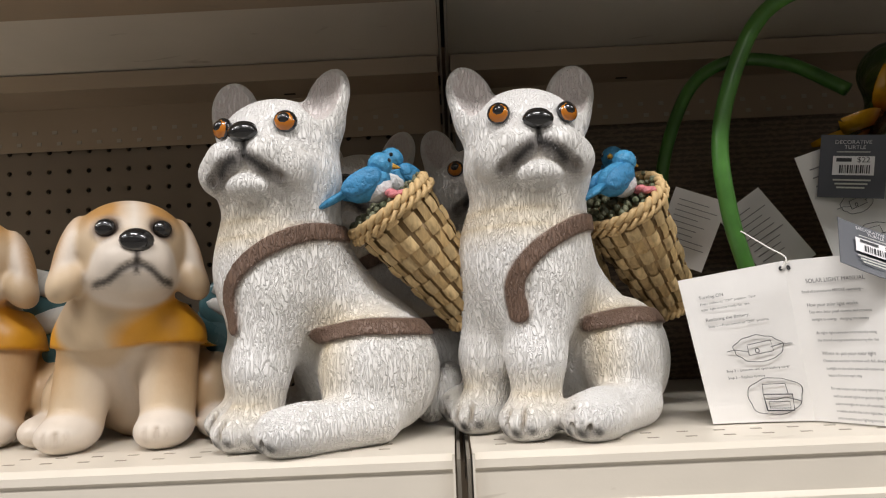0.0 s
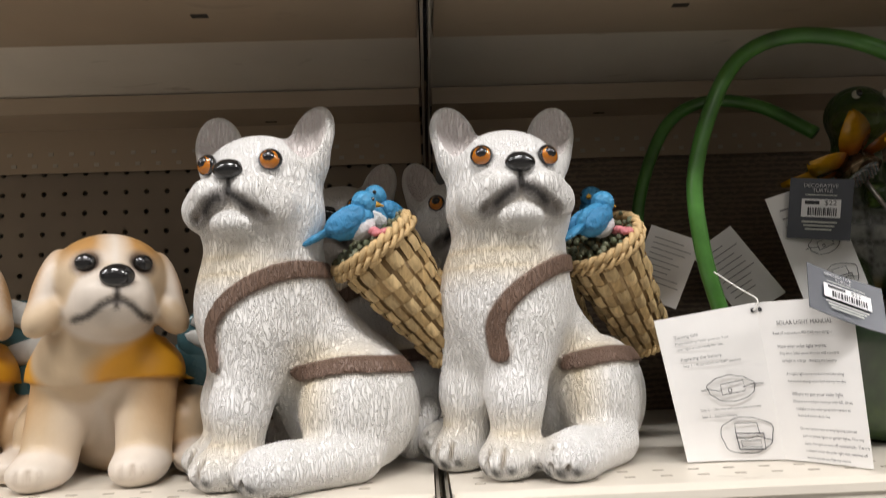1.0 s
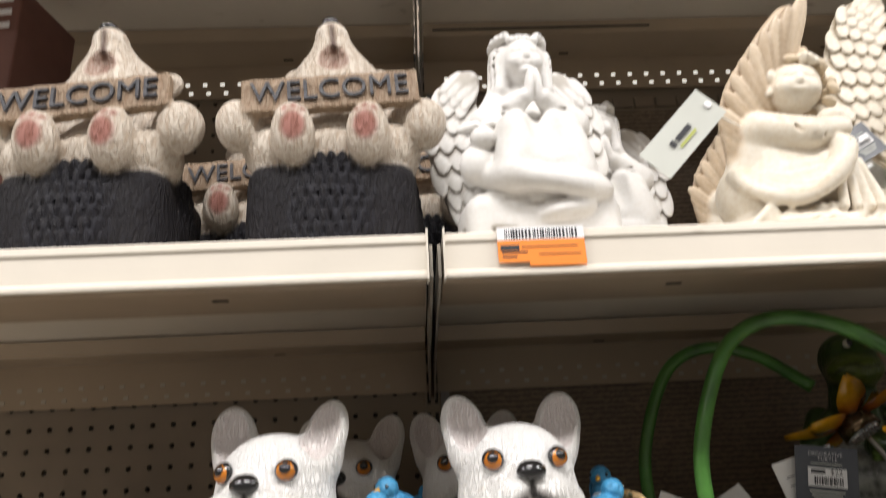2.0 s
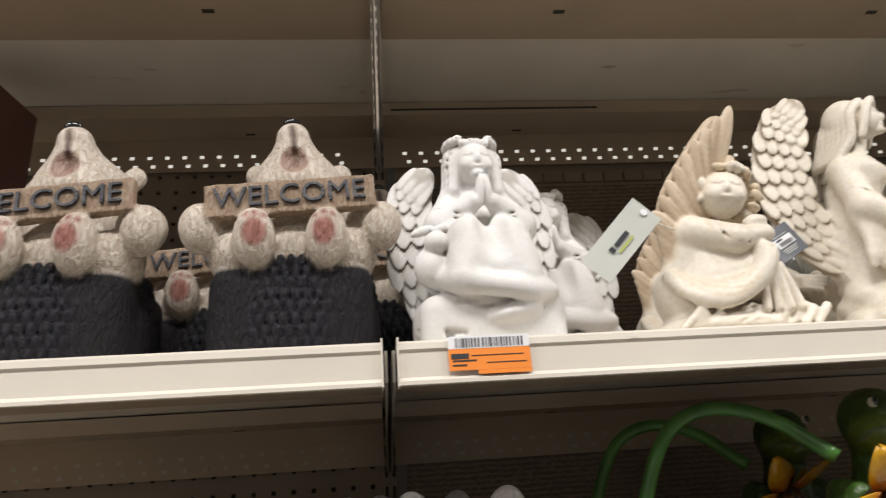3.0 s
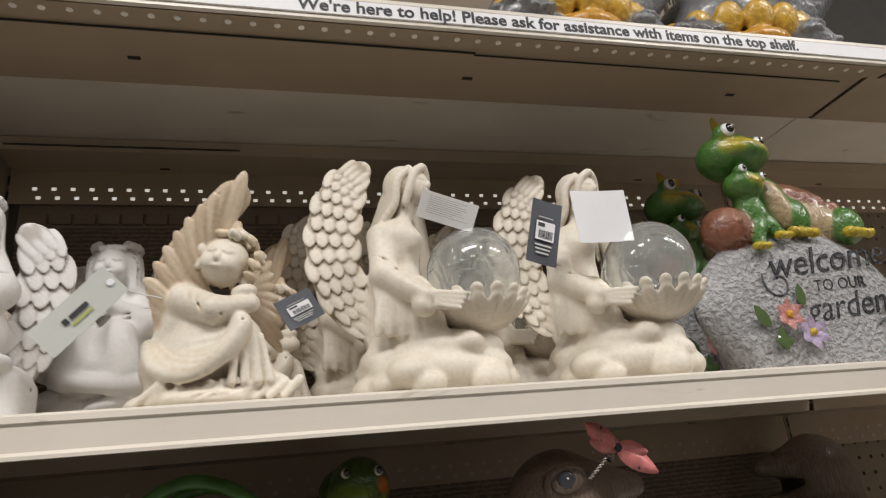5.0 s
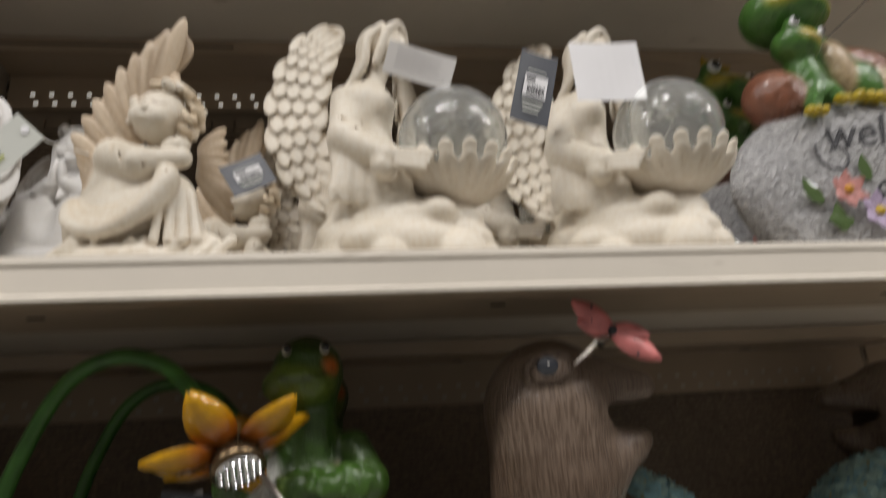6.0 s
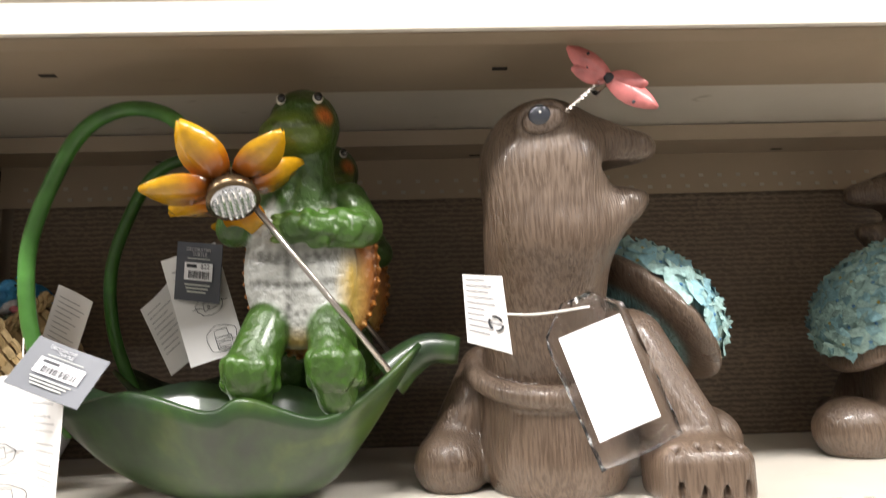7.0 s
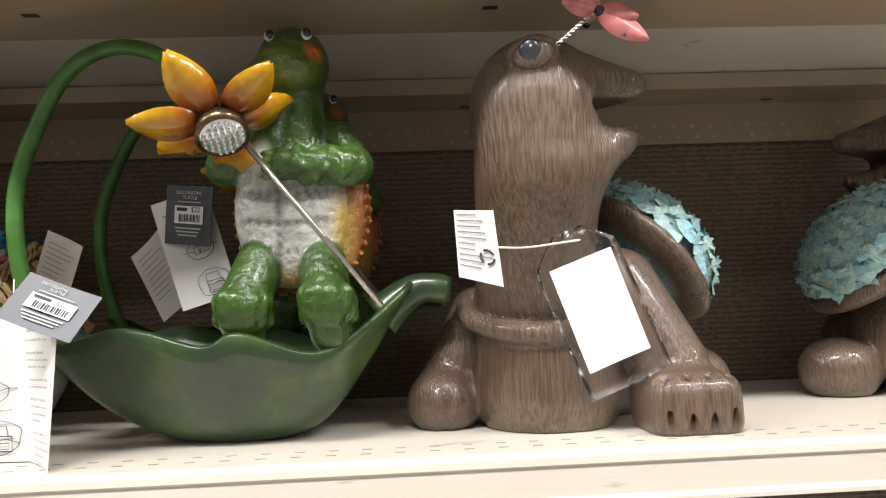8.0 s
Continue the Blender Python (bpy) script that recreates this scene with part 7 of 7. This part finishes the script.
def rect(c, w, h, rx, ry, rz):
    """Corners of a w x h card centred on c."""
    m = pose(*c, rx, ry, rz)
    return tuple(tuple(m @ Vector((x * w / 2, 0, y * h / 2))) for x, y in ((-1, -1), (1, -1), (-1, 1), (1, 1)))


def price_tag(c, w, h, rot, title=True, label="charcoal paper price tag with white barcode label"):
    """A dark swing tag with a white price sticker."""
    t = thing("price_tag", label, "tag", "charcoal price tags")
    q = rect(c, w, h, *rot)
    part("card", page_sheet(q, 0.0015), M_SLATE, t)
    part("sticker", geo_bm(on_page(q, np.array([(0.2, 0.36, 0), (0.82, 0.36, 0), (0.82, 0.66, 0), (0.2, 0.66, 0)], float), 0.0008), [(0, 1, 2, 3)]), M_LABEL, t)
    if title:
        printed(t, q, w, h, "DECORATIVE", 0.22, 0.88, h * 0.085, M_LABEL)
        printed(t, q, w, h, "TURTLE", 0.36, 0.80, h * 0.085, M_LABEL)
        printed(t, q, w, h, "$22", 0.56, 0.60, h * 0.12, M_INK).location = (0, -0.0004, 0)
    r = random.Random(6)
    u = 0.30
    while u < 0.74:
        k = r.choice((0.010, 0.018, 0.026))
        bar(t, q, u, u + k, 0.39, 0.52, M_INK, "barcode_bar", 0.0012)
        u += k + r.choice((0.010, 0.016))
    bar(t, q, 0.25, 0.48, 0.57, 0.63, M_INK, "print_bar", 0.0012)
    for k in range(3):
        bar(t, q, 0.22 + 0.03 * k, 0.78 - 0.04 * k, 0.27 - 0.06 * k, 0.295 - 0.06 * k, M_GREYCARD)
    bar(t, q, 0.25, 0.75, 0.72, 0.735, M_GREYCARD)
    return t


def paper_slip(c, w, h, rot, label, mat, drawing=False, text=True, bow=0.002):
    t = thing("paper_slip", label, "leaflet", "hanging leaflets")
    q = rect(c, w, h, *rot)
    part("sheet", page_sheet(q, bow), mat, t)
    if text:
        r = random.Random(int(c[0] * 1000))
        for k in range(9 if not drawing else 4):
            hh = 0.86 - 0.075 * k
            bar(t, q, 0.14, r.uniform(0.6, 0.9), hh - 0.005, hh + 0.005, M_GREYINK)
    if drawing:
        battery_sketches(t, q)
    return t


price_tag((0.345, 0.150, LOW + 0.199), 0.050, 0.054, (6, 8, -20))
paper_slip((0.346, 0.162, LOW + 0.170), 0.056, 0.104, (4, -16, -10), "white instruction slip hanging beside the price tag", M_PAPER, True)
paper_slip((0.296, 0.215, LOW + 0.150), 0.046, 0.080, (4, -32, -30), "white instruction slip hanging in shadow", M_PAPER)
paper_slip((0.212, 0.180, LOW + 0.155), 0.046, 0.066, (4, 24, -20), "white instruction slip hanging behind the basket", M_PAPER)
price_tag((0.285, 0.034, LOW + 0.116), 0.056, 0.040, (-30, 22, 0), True, "charcoal price tag lying across the leaf rim")


def turtle_cards():
    """A small care label and a card in a clear bag, tied to the brown turtle."""
    t = thing("care_label", "white printed care label tied round the turtle's neck", "label")
    c = ((0.583, 0.056, LOW + 0.128), (0.615, 0.038, LOW + 0.118), (0.581, 0.058, LOW + 0.181), (0.610, 0.040, LOW + 0.177))
    part("card", page_sheet(c, 0.001), M_PAPER, t)
    r = random.Random(3)
    for k in range(10):
        hh = 0.93 - 0.082 * k
        bar(t, c, 0.07, r.uniform(0.45, 0.92), hh - 0.008, hh + 0.008, M_GREYINK)
    for k in range(3):
        a = 2 * math.pi * k / 3 + 0.5
        pts = [(0.72 + 0.16 * math.cos(a + d), 0.36 + 0.095 * math.sin(a + d)) for d in (0.0, 0.5, 1.0, 1.5)]
        sketch(t, c, pts, 0.0009, 0.0008)
    v, f = tube_geo(smooth_path([(0.612, 0.038, LOW + 0.148), (0.632, 0.036, LOW + 0.147), (0.654, 0.036, LOW + 0.149), (0.676, 0.042, LOW + 0.152)], 6), 0.0008, 6)
    part("string", geo_bm(v, f), M_STRING, t)
    b = thing("bagged_card", "blank white card in a clear plastic bag", "card")
    q = rect((0.690, 0.048, LOW + 0.098), 0.052, 0.084, 4, -20, 2)
    part("card", page_sheet(q, 0.0012), M_LABEL, b, "blank white card")
    rows = []
    m = pose(0.690, 0.044, LOW + 0.098, 4, -22, 2)
    rr = random.Random(17)
    for i in range(15):
        h = -0.062 + 0.128 * i / 14
        pinch = 1.0 if h < 0.046 else max(0.22, 1 - (h - 0.046) / 0.030)
        rows.append([tuple(m @ Vector(((-0.035 + 0.070 * j / 12) * pinch, 0.0016 * rr.uniform(-1, 1) + 0.004 * abs(j / 6 - 1), h))) for j in range(13)])
    bag = part("clear_bag", sheet_bm(rows, 0.0003), M_PLASTIC, b, "creased clear plastic bag", True)
    bag.visible_shadow = False
    return t


turtle_cards()


def angel_tags():
    t = thing("swing_tag", "pale grey-green swing tag hanging beside the angel", "tag")
    q = rect((0.212, 0.022, UP + 0.087), 0.080, 0.032, 4, -46, -6)
    part("card", page_sheet(q, 0.001), M_GREYCARD, t)
    for a, b, h0, h1 in ((0.30, 0.36, 0.42, 0.60), (0.39, 0.62, 0.44, 0.58)):
        bar(t, q, a, b, h0, h1, M_INK, "mark")
    bar(t, q, 0.36, 0.62, 0.28, 0.36, plain("olive_mark", (0.42, 0.45, 0.12), 0.6, relief=0), "mark")
    bm = bmesh.new()
    bmesh.ops.create_cone(bm, cap_ends=True, segments=16, radius1=0.0032, radius2=0.0032, depth=0.001, matrix=Matrix.Translation(Vector(on_page(q, np.array([(0.93, 0.5, 0)]), 0.0008)[0])) @ pose(0, 0, 0, 90))
    part("eyelet", bm, M_LABEL, t)
    v, f = tube_geo(smooth_path([(0.238, 0.020, UP + 0.112), (0.252, 0.03, UP + 0.106), (0.275, 0.045, UP + 0.104)], 5), 0.0007, 6)
    part("string", geo_bm(v, f), M_STRING, t)
    paper_slip((0.556, 0.038, UP + 0.192), 0.064, 0.030, (26, 16, 4), "small white card hanging from the angel lamp's neck", M_PAPER)
    paper_slip((0.733, 0.030, UP + 0.184), 0.068, 0.062, (2, -2, 0), "blank white card hanging before the angel lamp's face", M_LABEL, text=False)
    price_tag((0.660, 0.030, UP + 0.164), 0.036, 0.074, (4, 14, 6), False, "charcoal price tag hanging from the angel lamp")
    price_tag((0.400, 0.072, UP + 0.098), 0.040, 0.034, (-10, -28, 10), False, "charcoal price tag resting beside the cherub")


angel_tags()
